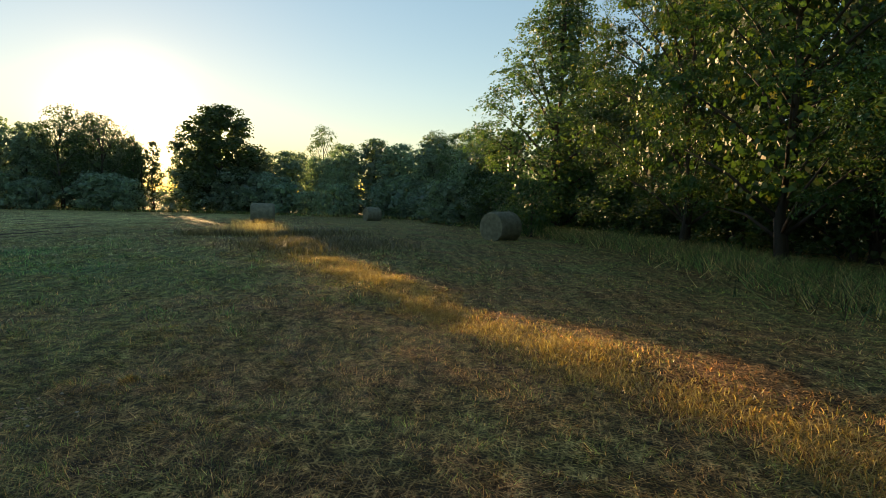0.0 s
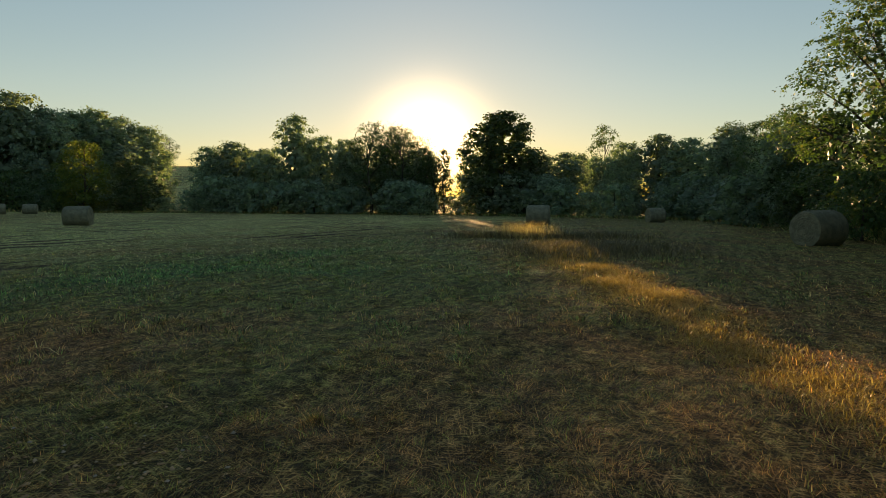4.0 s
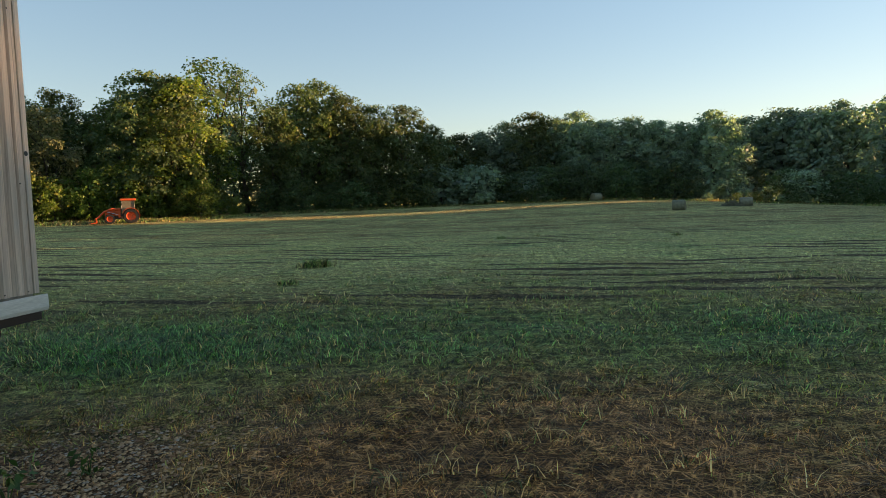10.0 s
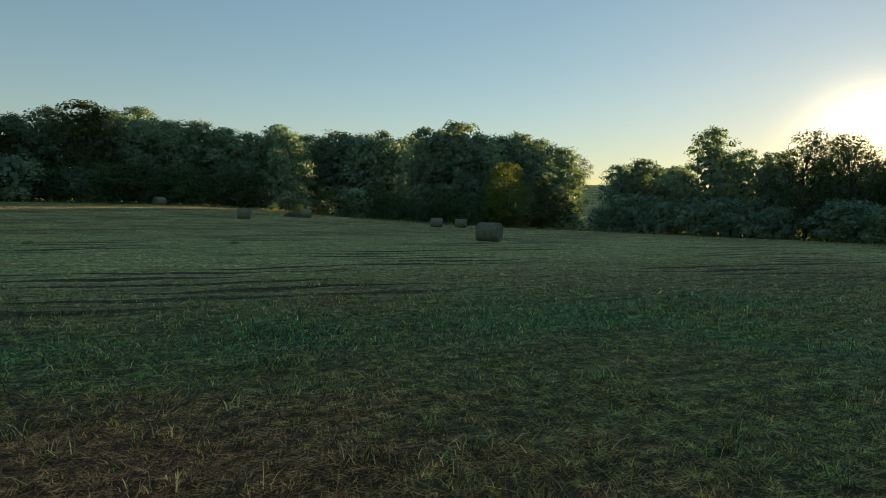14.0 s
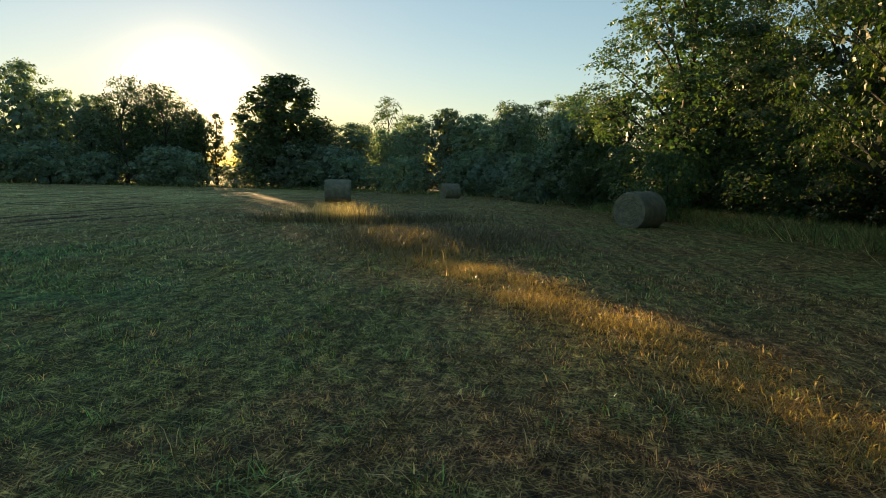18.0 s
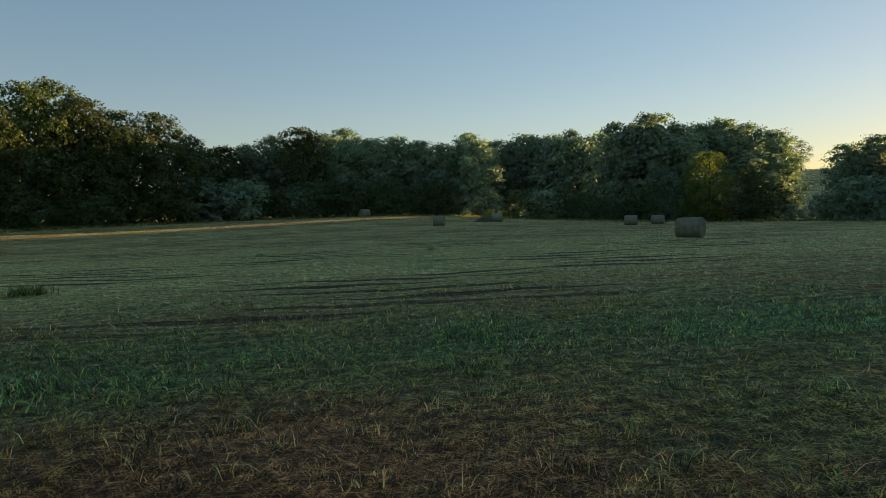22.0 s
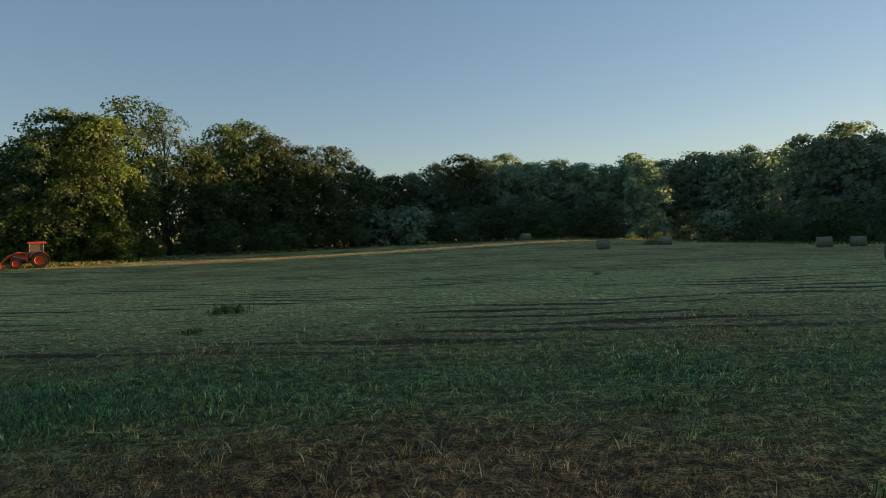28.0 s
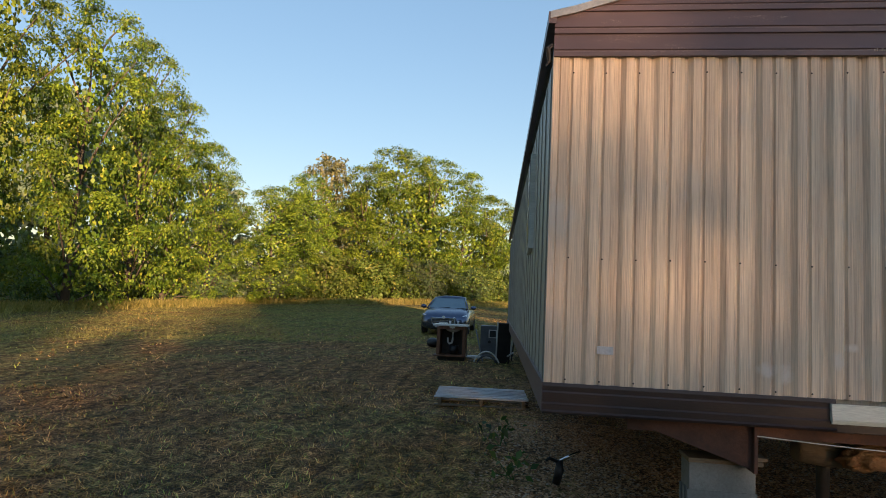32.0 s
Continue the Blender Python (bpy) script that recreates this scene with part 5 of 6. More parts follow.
def build_supports():
    first = thing("concrete_block", "grey hollow concrete block under the mobile home", "concrete block", group="blocks under the home")
    part("shell", block_mesh(0.4, 0.2, 0.2), M_CONCRETE, first)
    src = first
    flat = Matrix.Rotation(radians(90), 4, "X")

    def put(x, y, z, rz=0.0, tip=None):
        nonlocal src
        m = Matrix.Translation((x, y, z)) @ Matrix.Rotation(radians(rz), 4, "Z") @ (tip if tip else Matrix())
        if src is not None:
            src.matrix_world = m
            src = None
            return first
        return copy_thing(first, m)
    # left pier: blocks laid along y
    put(-4.4, 0.1, 0.005, 90, )
    put(-4.18, 0.1, 0.005, 90)
    put(-4.29, 0.1, 0.21, 90)
    b = thing("concrete_block", "pale grey solid concrete block on a pier", "concrete block", pose(-4.29, 0.1, 0.4), "blocks under the home")
    part("slab", boxes(((-0.1, -0.2, 0.01), (0.1, 0.2, 0.18)), bevel=0.006), M_CONCRETE, b)
    w = thing("wood_shim", "weathered board wedged on a block pier", "board", pose(-4.29, 0.12, 0.582))
    part("board", boxes(((-0.12, -0.23, 0.0), (0.12, 0.22, 0.028)), bevel=0.004), M_WOOD, w)
    part("board", boxes(((-0.1, 0.0, 0.028), (0.1, 0.25, 0.05)), bevel=0.004), M_WOOD, w)
    # right pier
    pad = thing("pier_pad", "black plastic pad under a block pier", "pad", pose(-4.72, 2.95, 0.0))
    part("pad", boxes(((-0.28, -0.34, 0.0), (0.26, 0.3, 0.025)), bevel=0.006), M_BLACK, pad)
    for yy in (2.83, 3.05):
        put(-4.7, yy, 0.026, 0)
    b = thing("concrete_block", "dark grey solid concrete block on a pier", "concrete block", pose(-4.72, 2.9, 0.227), "blocks under the home")
    part("slab", boxes(((-0.14, -0.2, 0.0), (0.12, 0.2, 0.2)), bevel=0.006), M_CONCRETE, b)
    w = thing("timber_packer", "dark timber packing between pier and beam", "timber", pose(-4.78, 2.94, 0.43))
    part("lower_board", boxes(((-0.14, -0.19, 0.0), (0.12, 0.17, 0.1)), bevel=0.006), M_DARKSTEEL, w)
    part("upper_board", boxes(((-0.12, -0.16, 0.1), (0.1, 0.16, 0.21)), bevel=0.006), M_RUST, w)
    # a jack post with a splintered log hanging beside it
    post = thing("jack_post", "dark steel post under the floor", "post", pose(-5.0, 1.05, 0))
    part("shaft", tube(bmesh.new(), [(0, 0, -0.05), (0, 0, 0.78)], 0.045, 12), M_DARKSTEEL, post, smooth=True)
    part("head", boxes(((-0.14, -0.16, 0.72), (0.14, 0.14, 0.85)), bevel=0.01), M_DARKSTEEL, post)
    log = thing("splintered_log", "splintered pale brown timber under the floor", "timber", pose(-4.5, 1.14, 0.62))
    bm = bmesh.new()
    bmesh.ops.create_icosphere(bm, subdivisions=4, radius=1.0)
    for v in bm.verts:
        n = noise.noise(v.co * 2.6) * 0.35 + noise.noise(v.co * 7) * 0.14
        v.co = Vector((v.co.x * 0.12, v.co.y * 0.2, v.co.z * 0.085 + v.co.y * 0.025)) * (1 + n)
    part("chunk", bm, M_ROTWOOD, log, smooth=True)
    log2 = thing("timber_prop", "dark old timber under the floor", "timber", pose(-4.68, 0.93, 0.6))
    bm = tube(bmesh.new(), [(0.02, -0.2, 0.02), (0, 0.0, 0.0), (0, 0.2, -0.02)], [0.09, 0.1, 0.07], 10)
    part("log", bm, M_WOOD, log2, smooth=True)
    knob = thing("tie_down_knob", "black tie-down anchor head in the gravel", "anchor", pose(-5.1, 3.6, 0))
    part("stem", tube(bmesh.new(), [(0, 0, -0.03), (0, 0, 0.16)], 0.022, 10), M_BLACK, knob)
    part("head", lathe(bmesh.new(), [(0.0, 0.12), (0.05, 0.13), (0.055, 0.17), (0.03, 0.2), (0, 0.205)], 14), M_BLACK, knob, smooth=True)
    tool = thing("grease_gun", "black hand tool with a bright metal nozzle lying in gravel", "tool", pose(-5.5, -0.84, 0.03, 0, 0, 25))
    part("barrel", tube(bmesh.new(), [(0, 0, 0), (0.02, 0.02, 0.12), (0.0, 0.03, 0.19)], [0.035, 0.04, 0.03], 12), M_BLACK, tool, smooth=True)
    part("handle", tube(bmesh.new(), [(0, 0.03, 0.17), (0.0, -0.07, 0.21), (0, -0.1, 0.19)], [0.016, 0.014, 0.012], 8), M_BLACK, tool, smooth=True)
    part("nozzle", tube(bmesh.new(), [(0, 0.03, 0.18), (0.02, 0.13, 0.235), (0.03, 0.2, 0.26)], [0.016, 0.012, 0.008], 8), M_CHROME, tool, smooth=True)


build_supports()


# ---- beside the home: pallet, vanity, leftovers, car ----
M_GREYWOOD = surface("silver_grey_wood", (0.52, 0.52, 0.54), (0.68, 0.68, 0.7), 3, 40, 0.8, bump=0.4, depth=0.005, dirt=(0.16, 0.15, 0.14), stretch=(3, 0.5, 3), vary=0.15)
M_CHERRY = surface("cherry_cabinet", (0.14, 0.06, 0.033), (0.2, 0.09, 0.05), 3, 40, 0.5, bump=0.2, depth=0.003, dirt=(0.09, 0.045, 0.03), stretch=(4, 4, 0.5))
M_PORCELAIN = surface("white_porcelain", (0.68, 0.68, 0.66), (0.75, 0.75, 0.73), 3, 40, 0.25, bump=0, dirt=(0.5, 0.47, 0.42), dirt_at=(0.65, 0.9))
M_PVC = surface("white_pipe", (0.66, 0.66, 0.63), (0.74, 0.74, 0.71), 3, 40, 0.35, bump=0)
M_GREYMETAL = surface("grey_enamel", (0.07, 0.077, 0.085), (0.11, 0.117, 0.125), 2, 40, 0.5, bump=0.1, dirt=(0.09, 0.08, 0.07))
M_CARPAINT = surface("dark_blue_paint", (0.1, 0.125, 0.19), (0.12, 0.145, 0.21), 1, 60, 0.2, metal=0.75, bump=0, spec=0.7)
# the sky's reflection is put into a teal, partly metallic base
M_CARGLASS = surface("car_glass", (0.17, 0.23, 0.25), (0.2, 0.26, 0.28), 1, 20, 0.08, metal=0.7, bump=0, spec=0.9)
M_LAMP = surface("headlamp_glass", (0.75, 0.8, 0.86), (0.85, 0.88, 0.92), 8, 40, 0.15, metal=0.3, bump=0, spec=0.8)
M_TYRE = surface("tyre_rubber", (0.014, 0.014, 0.014), (0.024, 0.023, 0.022), 6, 60, 0.8, bump=0.3, dirt=(0.05, 0.045, 0.035))
M_ALLOY = surface("alloy_rim", (0.35, 0.36, 0.37), (0.45, 0.45, 0.46), 5, 40, 0.3, metal=0.9, bump=0)
M_ORANGE = surface("orange_paint", (0.72, 0.1, 0.02), (0.8, 0.13, 0.03), 2, 40, 0.38, bump=0.05, dirt=(0.4, 0.09, 0.03), dirt_at=(0.68, 0.9))
M_POST = surface("pale_post", (0.4, 0.4, 0.38), (0.5, 0.5, 0.47), 3, 30, 0.7, bump=0.2)


def zat(x, y):
    return float(height(x, y))


def build_pallet():
    x, y = -9.75, -1.72
    root = thing("wooden_pallet", "silver-grey slatted pallet lying on the grass", "pallet", pose(x, y, zat(x, y), 0, 0, 3))
    for k in range(8):
        s = part("slat", boxes(((-0.56 + 0.147 * k, -0.68, 0.115), (-0.56 + 0.147 * k + 0.06, 0.68, 0.136)), bevel=0.003), M_GREYWOOD, root)
        s.rotation_euler = (0, 0, radians(0.8 * math.sin(k * 2.3)))
    # lower boards in darker wood, painting in the shade between the slats
    for k in (-0.62, -0.02, 0.58):
        part("runner", boxes(((-0.56, k, 0.02), (0.54, k + 0.04, 0.114)), bevel=0.004), M_WOOD, root)
    for k in (-0.56, -0.05, 0.44):
        part("bottom_slat", boxes(((k, -0.68, 0.0), (k + 0.1, 0.68, 0.02)), bevel=0.003), M_WOOD, root)


def build_vanity():
    x, y = -15.7, -2.84
    root = thing("bathroom_vanity", "discarded cherry-wood vanity with a white sink, doors missing", "vanity", pose(x, y, zat(x, y) + 0.01))
    part("side_panel", boxes(((-0.5, -0.36, 0.1), (0, -0.28, 0.84)), bevel=0.004), M_CHERRY, root)
    part("side_panel", boxes(((-0.5, 0.33, 0.1), (0, 0.36, 0.84)), bevel=0.004), M_CHERRY, root)
    part("back_panel", boxes(((-0.5, -0.36, 0.1), (-0.485, 0.36, 0.84))), M_DARKSTEEL, root, "dark bare back")
    part("floor_board", boxes(((-0.5, -0.42, 0.1), (0.1, 0.38, 0.135)), bevel=0.004), M_CHERRY, root)
    part("face_frame", boxes(((-0.02, -0.36, 0.76), (0.005, 0.36, 0.84)), ((-0.02, 0.28, 0.13), (0.005, 0.33, 0.78)), bevel=0.003), M_CHERRY, root)
    part("plinth", boxes(((-0.45, -0.33, -0.02), (-0.06, 0.33, 0.1))), M_DARKSTEEL, root)
    top = part("sink_top", boxes(((-0.52, -0.46, 0.84), (0.06, 0.42, 0.885)), bevel=0.012), M_PORCELAIN, root, "white moulded sink top")
    part("basin", lathe(bmesh.new(), [(0.22, 0.845), (0.215, 0.8), (0.17, 0.73), (0.08, 0.69), (0.03, 0.685)], 24, Matrix.Translation((-0.2, 0.02, 0))), M_PORCELAIN, top, smooth=True)
    part("tap", tube(bmesh.new(), [(-0.42, 0.02, 0.88), (-0.42, 0.02, 1.0), (-0.36, 0.02, 1.05), (-0.28, 0.02, 1.02)], 0.016, 10), M_CHROME, top, smooth=True)
    for yy in (-0.08, 0.12):
        part("tap_handle", lathe(bmesh.new(), [(0.03, 0.885), (0.025, 0.93), (0.04, 0.95), (0.0, 0.965)], 12, Matrix.Translation((-0.42, yy, 0))), M_CHROME, top, smooth=True)
    pts = [(-0.2, 0.02, 0.7), (-0.2, 0.02, 0.5), (-0.18, 0.0, 0.42), (-0.18, -0.06, 0.4), (-0.18, -0.1, 0.45), (-0.19, -0.1, 0.55)]
    part("drain_trap", tube(bmesh.new(), pts, 0.025, 12), M_PVC, root, "white plastic trap", smooth=True)
    part("bucket", lathe(bmesh.new(), [(0.0, 0.14), (0.1, 0.14), (0.12, 0.36), (0.11, 0.36), (0.09, 0.16)], 18, Matrix.Translation((-0.25, 0.05, 0))), M_BLACK, root, "dark bucket inside", smooth=True)


def build_leftovers():
    x, y = -17.1, -1.75
    cab = thing("grey_appliance", "grey metal appliance panel with two dark openings", "appliance", pose(x, y, zat(x, y)))
    part("case", boxes(((-0.5, -0.45, 0.06), (0.0, 0.36, 0.84)), bevel=0.012), M_GREYMETAL, cab)
    for yy in (-0.12, 0.14):
        w = part("opening_frame", boxes(((0.0, yy - 0.11, 0.52), (0.012, yy + 0.11, 0.74)), bevel=0.004), M_POST, cab)
        part("opening", boxes(((0.011, yy - 0.085, 0.545), (0.016, yy + 0.085, 0.715))), M_BLACK, w)
    for k, yy in enumerate((-0.2, 0.0, 0.2)):
        part("control_knob", lathe(bmesh.new(), [(0.045, 0.0), (0.04, 0.03), (0.0, 0.035)], 14, Matrix.Translation((0.0, yy, 0.42)) @ Matrix.Rotation(radians(90), 4, "Y")), M_CHROME if k else M_BLACK, cab)
    for yy in (-0.38, 0.3):
        part("foot", tube(bmesh.new(), [(-0.06, yy, 0.0), (-0.06, yy, 0.07)], 0.03, 10), M_BLACK, cab)
    x, y = -15.6, -1.58
    door = thing("black_panel", "black panel leaning at the side of the home", "panel", pose(x, y, zat(x, y), 0, 6, 12))
    part("panel", boxes(((-0.06, -0.12, 0.0), (0.0, 0.2, 0.98)), bevel=0.01), M_BLACK, door)
    part("edge_strip", boxes(((-0.062, -0.145, 0.02), (0.004, -0.12, 1.0)), bevel=0.004), M_POST, door, "pale worn edge")
    x, y = -15.2, -1.95
    hose = thing("coiled_hose", "pale ribbed hose arched over the grass", "hose", pose(x, y, zat(x, y)))
    pts = [(-0.1, -0.28 + 0.6 * u, 0.03 + 0.26 * math.sin(math.pi * u) ** 0.7) for u in np.linspace(0, 1, 16)]
    part("hose", tube(bmesh.new(), pts, 0.018, 10), M_PVC, hose, smooth=True)
    pts = [(-0.2, -0.2 + 0.45 * u, 0.03 + 0.16 * math.sin(math.pi * u) ** 0.7) for u in np.linspace(0, 1, 16)]
    part("hose_end", tube(bmesh.new(), pts, 0.024, 10), M_GREYMETAL, hose, smooth=True)
    x, y = -16.4, -2.2
    pipe = thing("pvc_pipe", "short white plastic pipe lying on the grass", "pipe", pose(x, y, zat(x, y) + 0.04))
    part("pipe", tube(bmesh.new(), [(0, -0.3, 0), (0.05, 0.35, 0.01)], 0.045, 14), M_PVC, pipe, smooth=True)
    x, y = -16.0, -2.32
    stick = thing("leaning_rod", "dark metal rod leaning on the appliance", "rod", pose(x, y, zat(x, y)))
    part("rod", tube(bmesh.new(), [(0.3, 0.28, 0.0), (-1.05, 0.0, 0.72)], 0.018, 8), M_GREYMETAL, stick)
    x, y = -19.2, -3.55
    bag = thing("cushion_heap", "dark cushion with a pale side lying on the grass", "cushion", pose(x, y, zat(x, y) - 0.02))
    for nm, mt, c, r in (("cushion", M_BLACK, (0, -0.2, 0.14), (0.22, 0.2, 0.14)), ("pillow", M_PORCELAIN, (-0.1, 0.32, 0.13), (0.3, 0.34, 0.13))):
        bm = bmesh.new()
        bmesh.ops.create_icosphere(bm, subdivisions=3, radius=1.0)
        for v in bm.verts:
            n = 1 + 0.12 * noise.noise(v.co * 2.2)
            v.co = Vector((v.co.x * r[0], v.co.y * r[1], v.co.z * r[2])) * n + Vector(c)
        part(nm, bm, mt, bag, smooth=True)
    x, y = -16.6, -1.35
    br = thing("garden_tools", "bundle of poles leaning on the home's side", "poles", pose(x, y, zat(x, y)))
    for k, (a, b) in enumerate((((0, -0.05, 0), (-0.2, 0.1, 1.25)), ((0.2, 0.0, 0), (0.1, 0.13, 1.05)), ((0.5, -0.25, 0.02), (1.4, 0.05, 0.3)))):
        part("pole", tube(bmesh.new(), [a, b], 0.02, 8), (M_POST, M_DARKSTEEL, M_GREYWOOD)[k], br)


def wheel(parent, name, x, y, z, r, w, rim_mat, side, hub=0.62, lugs=0):
    """A wheel whose axle runs along y: tyre > rim."""
    m = Matrix.Translation((x, y, z)) @ Matrix.Rotation(radians(90), 4, "X")
    t = part(name, lathe(bmesh.new(), [(r * hub, -w / 2), (r * 0.94, -w / 2), (r, -w * 0.32), (r, w * 0.32), (r * 0.94, w / 2), (r * hub, w / 2)], 28, m), M_TYRE, parent, smooth=False)
    rim = lathe(bmesh.new(), [(0.0, -w * 0.2), (r * 0.16, -w * 0.24), (r * 0.2, -w * 0.1), (r * hub * 0.85, -w * 0.16), (r * hub, -w * 0.42), (r * hub, w * 0.42), (r * hub * 0.85, w * 0.16), (r * 0.2, w * 0.1), (r * 0.16, w * 0.24), (0, w * 0.2)], 20, m)
    part("rim", rim, rim_mat, t)
    if lugs:
        bm = bmesh.new()
        for k in range(lugs):
            a = 2 * math.pi * k / lugs
            for s in (-1, 1):
                box(bm, (r - 0.02, 0, s * w * 0.25 - w * 0.2), (r + 0.035, 0.05, s * w * 0.25 + w * 0.2), 0, None)
                for v in bm.verts[-8:] if False else list(bm.verts)[-8:]:
                    q = Matrix.Rotation(a + s * 0.08, 4, "Z") @ v.co
                    v.co = m @ q
        part("tread_lugs", bm, M_TYRE, t)
    return t


def loft(bm, sections):
    """Skins a row of closed outlines with equal counts."""
    rings = [[bm.verts.new(p) for p in s] for s in sections]
    n = len(rings[0])
    for a, b in zip(rings, rings[1:]):
        for k in range(n):
            bm.faces.new((a[k], a[(k + 1) % n], b[(k + 1) % n], b[k]))
    bm.faces.new(rings[0][::-1])
    bm.faces.new(rings[-1])
    bmesh.ops.recalc_face_normals(bm, faces=bm.faces)
    return bm


def build_car():
    """A compact saloon; its nose points along +x."""
    x, y = -25.6, -3.95
    root = thing("parked_car", "dark blue-grey saloon parked on the grass track", "car", pose(x, y, zat(x, y)))

    def ring(px, half, z0, z1, crown, pinch=0.0):
        # an outline across the car at px: sill, flank, shoulder, crowned top
        return [(px, s * h, z) for s, h, z in ((1, half * 0.8, z0), (1, half * 0.97, z0 + 0.1), (1, half, z0 + (z1 - z0) * 0.5), (1, half * (0.96 - pinch), z1 - 0.06), (1, half * 0.8, z1 + crown * 0.6), (1, half * 0.35, z1 + crown),
                                               (-1, half * 0.35, z1 + crown), (-1, half * 0.8, z1 + crown * 0.6), (-1, half * (0.96 - pinch), z1 - 0.06), (-1, half, z0 + (z1 - z0) * 0.5), (-1, half * 0.97, z0 + 0.1), (-1, half * 0.8, z0))]
    secs = [ring(2.26, 0.62, 0.3, 0.58, 0.03), ring(2.18, 0.76, 0.2, 0.66, 0.04), ring(2.0, 0.86, 0.18, 0.74, 0.06), ring(1.5, 0.9, 0.18, 0.84, 0.07), ring(0.9, 0.9, 0.18, 0.93, 0.05), ring(0.0, 0.9, 0.18, 0.95, 0.02),
            ring(-1.2, 0.9, 0.18, 0.97, 0.02), ring(-2.0, 0.86, 0.22, 0.98, 0.03), ring(-2.25, 0.74, 0.35, 0.9, 0.02)]
    part("body", loft(bmesh.new(), secs), M_CARPAINT, root, smooth=True)
    def cab(px, z, half):
        return [(px, s * h, zz) for s, h, zz in ((1, half, z - 0.06), (1, half * 0.9, z), (1, half * 0.4, z + 0.03), (-1, half * 0.4, z + 0.03), (-1, half * 0.9, z), (-1, half, z - 0.06))]
    def low(px, z, half):
        return [(px, half, z), (px, half * 0.9, z + 0.02), (px, half * 0.4, z + 0.03), (px, -half * 0.4, z + 0.03), (px, -half * 0.9, z + 0.02), (px, -half, z)]
    part("roof", loft(bmesh.new(), [cab(0.15, 1.37, 0.58), cab(-0.3, 1.42, 0.6), cab(-0.9, 1.41, 0.6), cab(-1.3, 1.33, 0.56)]), M_CARPAINT, root, smooth=True)
    bm = bmesh.new()
    a = [bm.verts.new(p) for p in ((0.98, 0.72, 0.96), (0.98, -0.72, 0.96), (0.16, -0.56, 1.36), (0.16, 0.56, 1.36))]
    bm.faces.new(a)
    b = [bm.verts.new((p.co.x - 0.03, p.co.y, p.co.z - 0.03)) for p in a]
    bm.faces.new(b[::-1])
    for k in range(4):
        bm.faces.new((a[k], b[k], b[(k + 1) % 4], a[(k + 1) % 4]))
    part("windscreen", bm, M_CARGLASS, root, "windscreen with the sky's reflection in its colour")
    for s in (1, -1):
        bm = bmesh.new()
        pts = [(0.95, s * 0.78, 0.96), (0.15, s * 0.6, 1.34), (-1.25, s * 0.58, 1.31), (-1.75, s * 0.76, 0.98)]
        bm.faces.new([bm.verts.new(p) for p in pts])
        bm.faces.new([bm.verts.new((p[0], p[1] - s * 0.03, p[2])) for p in pts][::-1])
        part("side_glass", bm, M_CARGLASS, root)
        part("a_pillar", tube(bmesh.new(), [(1.02, s * 0.78, 0.95), (0.55, s * 0.68, 1.19), (0.12, s * 0.58, 1.37)], [0.035, 0.03, 0.03], 8), M_CARPAINT, root, smooth=True)
        mir = part("wing_mirror", lathe(bmesh.new(), [(0.0, -0.11), (0.06, -0.09), (0.08, 0.0), (0.06, 0.09), (0.0, 0.11)], 14, Matrix.Translation((0.72, s * 0.98, 1.0)) @ Matrix.Rotation(radians(90), 4, "X")), M_CARPAINT, root, smooth=True)
        part("mirror_stalk", tube(bmesh.new(), [(0.74, s * 0.82, 0.95), (0.73, s * 0.92, 0.97)], 0.025, 8), M_BLACK, mir)
        bm = bmesh.new()
        lamp = loft(bm, [[(2.2, s * 0.5, 0.66), (2.23, s * 0.5, 0.6), (2.16, s * 0.55, 0.58), (2.1, s * 0.55, 0.68)], [(2.1, s * 0.7, 0.7), (2.13, s * 0.7, 0.6), (2.06, s * 0.7, 0.58), (2.0, s * 0.7, 0.7)],
                         [(1.93, s * 0.83, 0.76), (1.98, s * 0.83, 0.66), (1.92, s * 0.82, 0.64), (1.85, s * 0.82, 0.74)]])
        part("headlamp", lamp, M_LAMP, root, "clear swept-back headlamp")
        part("fog_lamp", lathe(bmesh.new(), [(0.0, 0.02), (0.05, 0.015), (0.06, 0.0)], 12, Matrix.Translation((2.1, s * 0.66, 0.34)) @ Matrix.Rotation(radians(90), 4, "Y")), M_LAMP, root)
        for px in (1.42, -1.32):
            wheel(root, "wheel", px, s * 0.8, 0.315, 0.315, 0.2, M_ALLOY, s)
    # grille: a dark six-sided mouth with bright bars
    bm = prism(bmesh.new(), [(-0.46, 0.6), (0.46, 0.6), (0.4, 0.4), (0.28, 0.28), (-0.28, 0.28), (-0.4, 0.4)], 0, 2.2, 2.272)
    gr = part("grille", bm, M_BLACK, root)
    rim = [(2.27, y_, z_) for y_, z_ in ((-0.47, 0.61), (0.47, 0.61), (0.41, 0.4), (0.28, 0.27), (-0.28, 0.27), (-0.41, 0.4), (-0.47, 0.61))]
    part("grille_surround", tube(bmesh.new(), rim, 0.016, 6), M_CHROME, gr, "bright six-sided surround")
    for k in range(5):
        h = 0.44 - 0.03 * k
        part("grille_bar", boxes(((2.268, -h, 0.565 - 0.055 * k), (2.285, h, 0.575 - 0.055 * k)), bevel=0.002), M_CHROME, gr)
    part("plate", boxes(((2.28, -0.16, 0.36), (2.295, 0.16, 0.45)), bevel=0.003), M_PORCELAIN, root, "pale front plate")
    part("badge", lathe(bmesh.new(), [(0.0, 0.012), (0.05, 0.008), (0.06, 0.0)], 16, Matrix.Translation((2.272, 0, 0.63)) @ Matrix.Rotation(radians(90), 4, "Y")), M_CHROME, root)
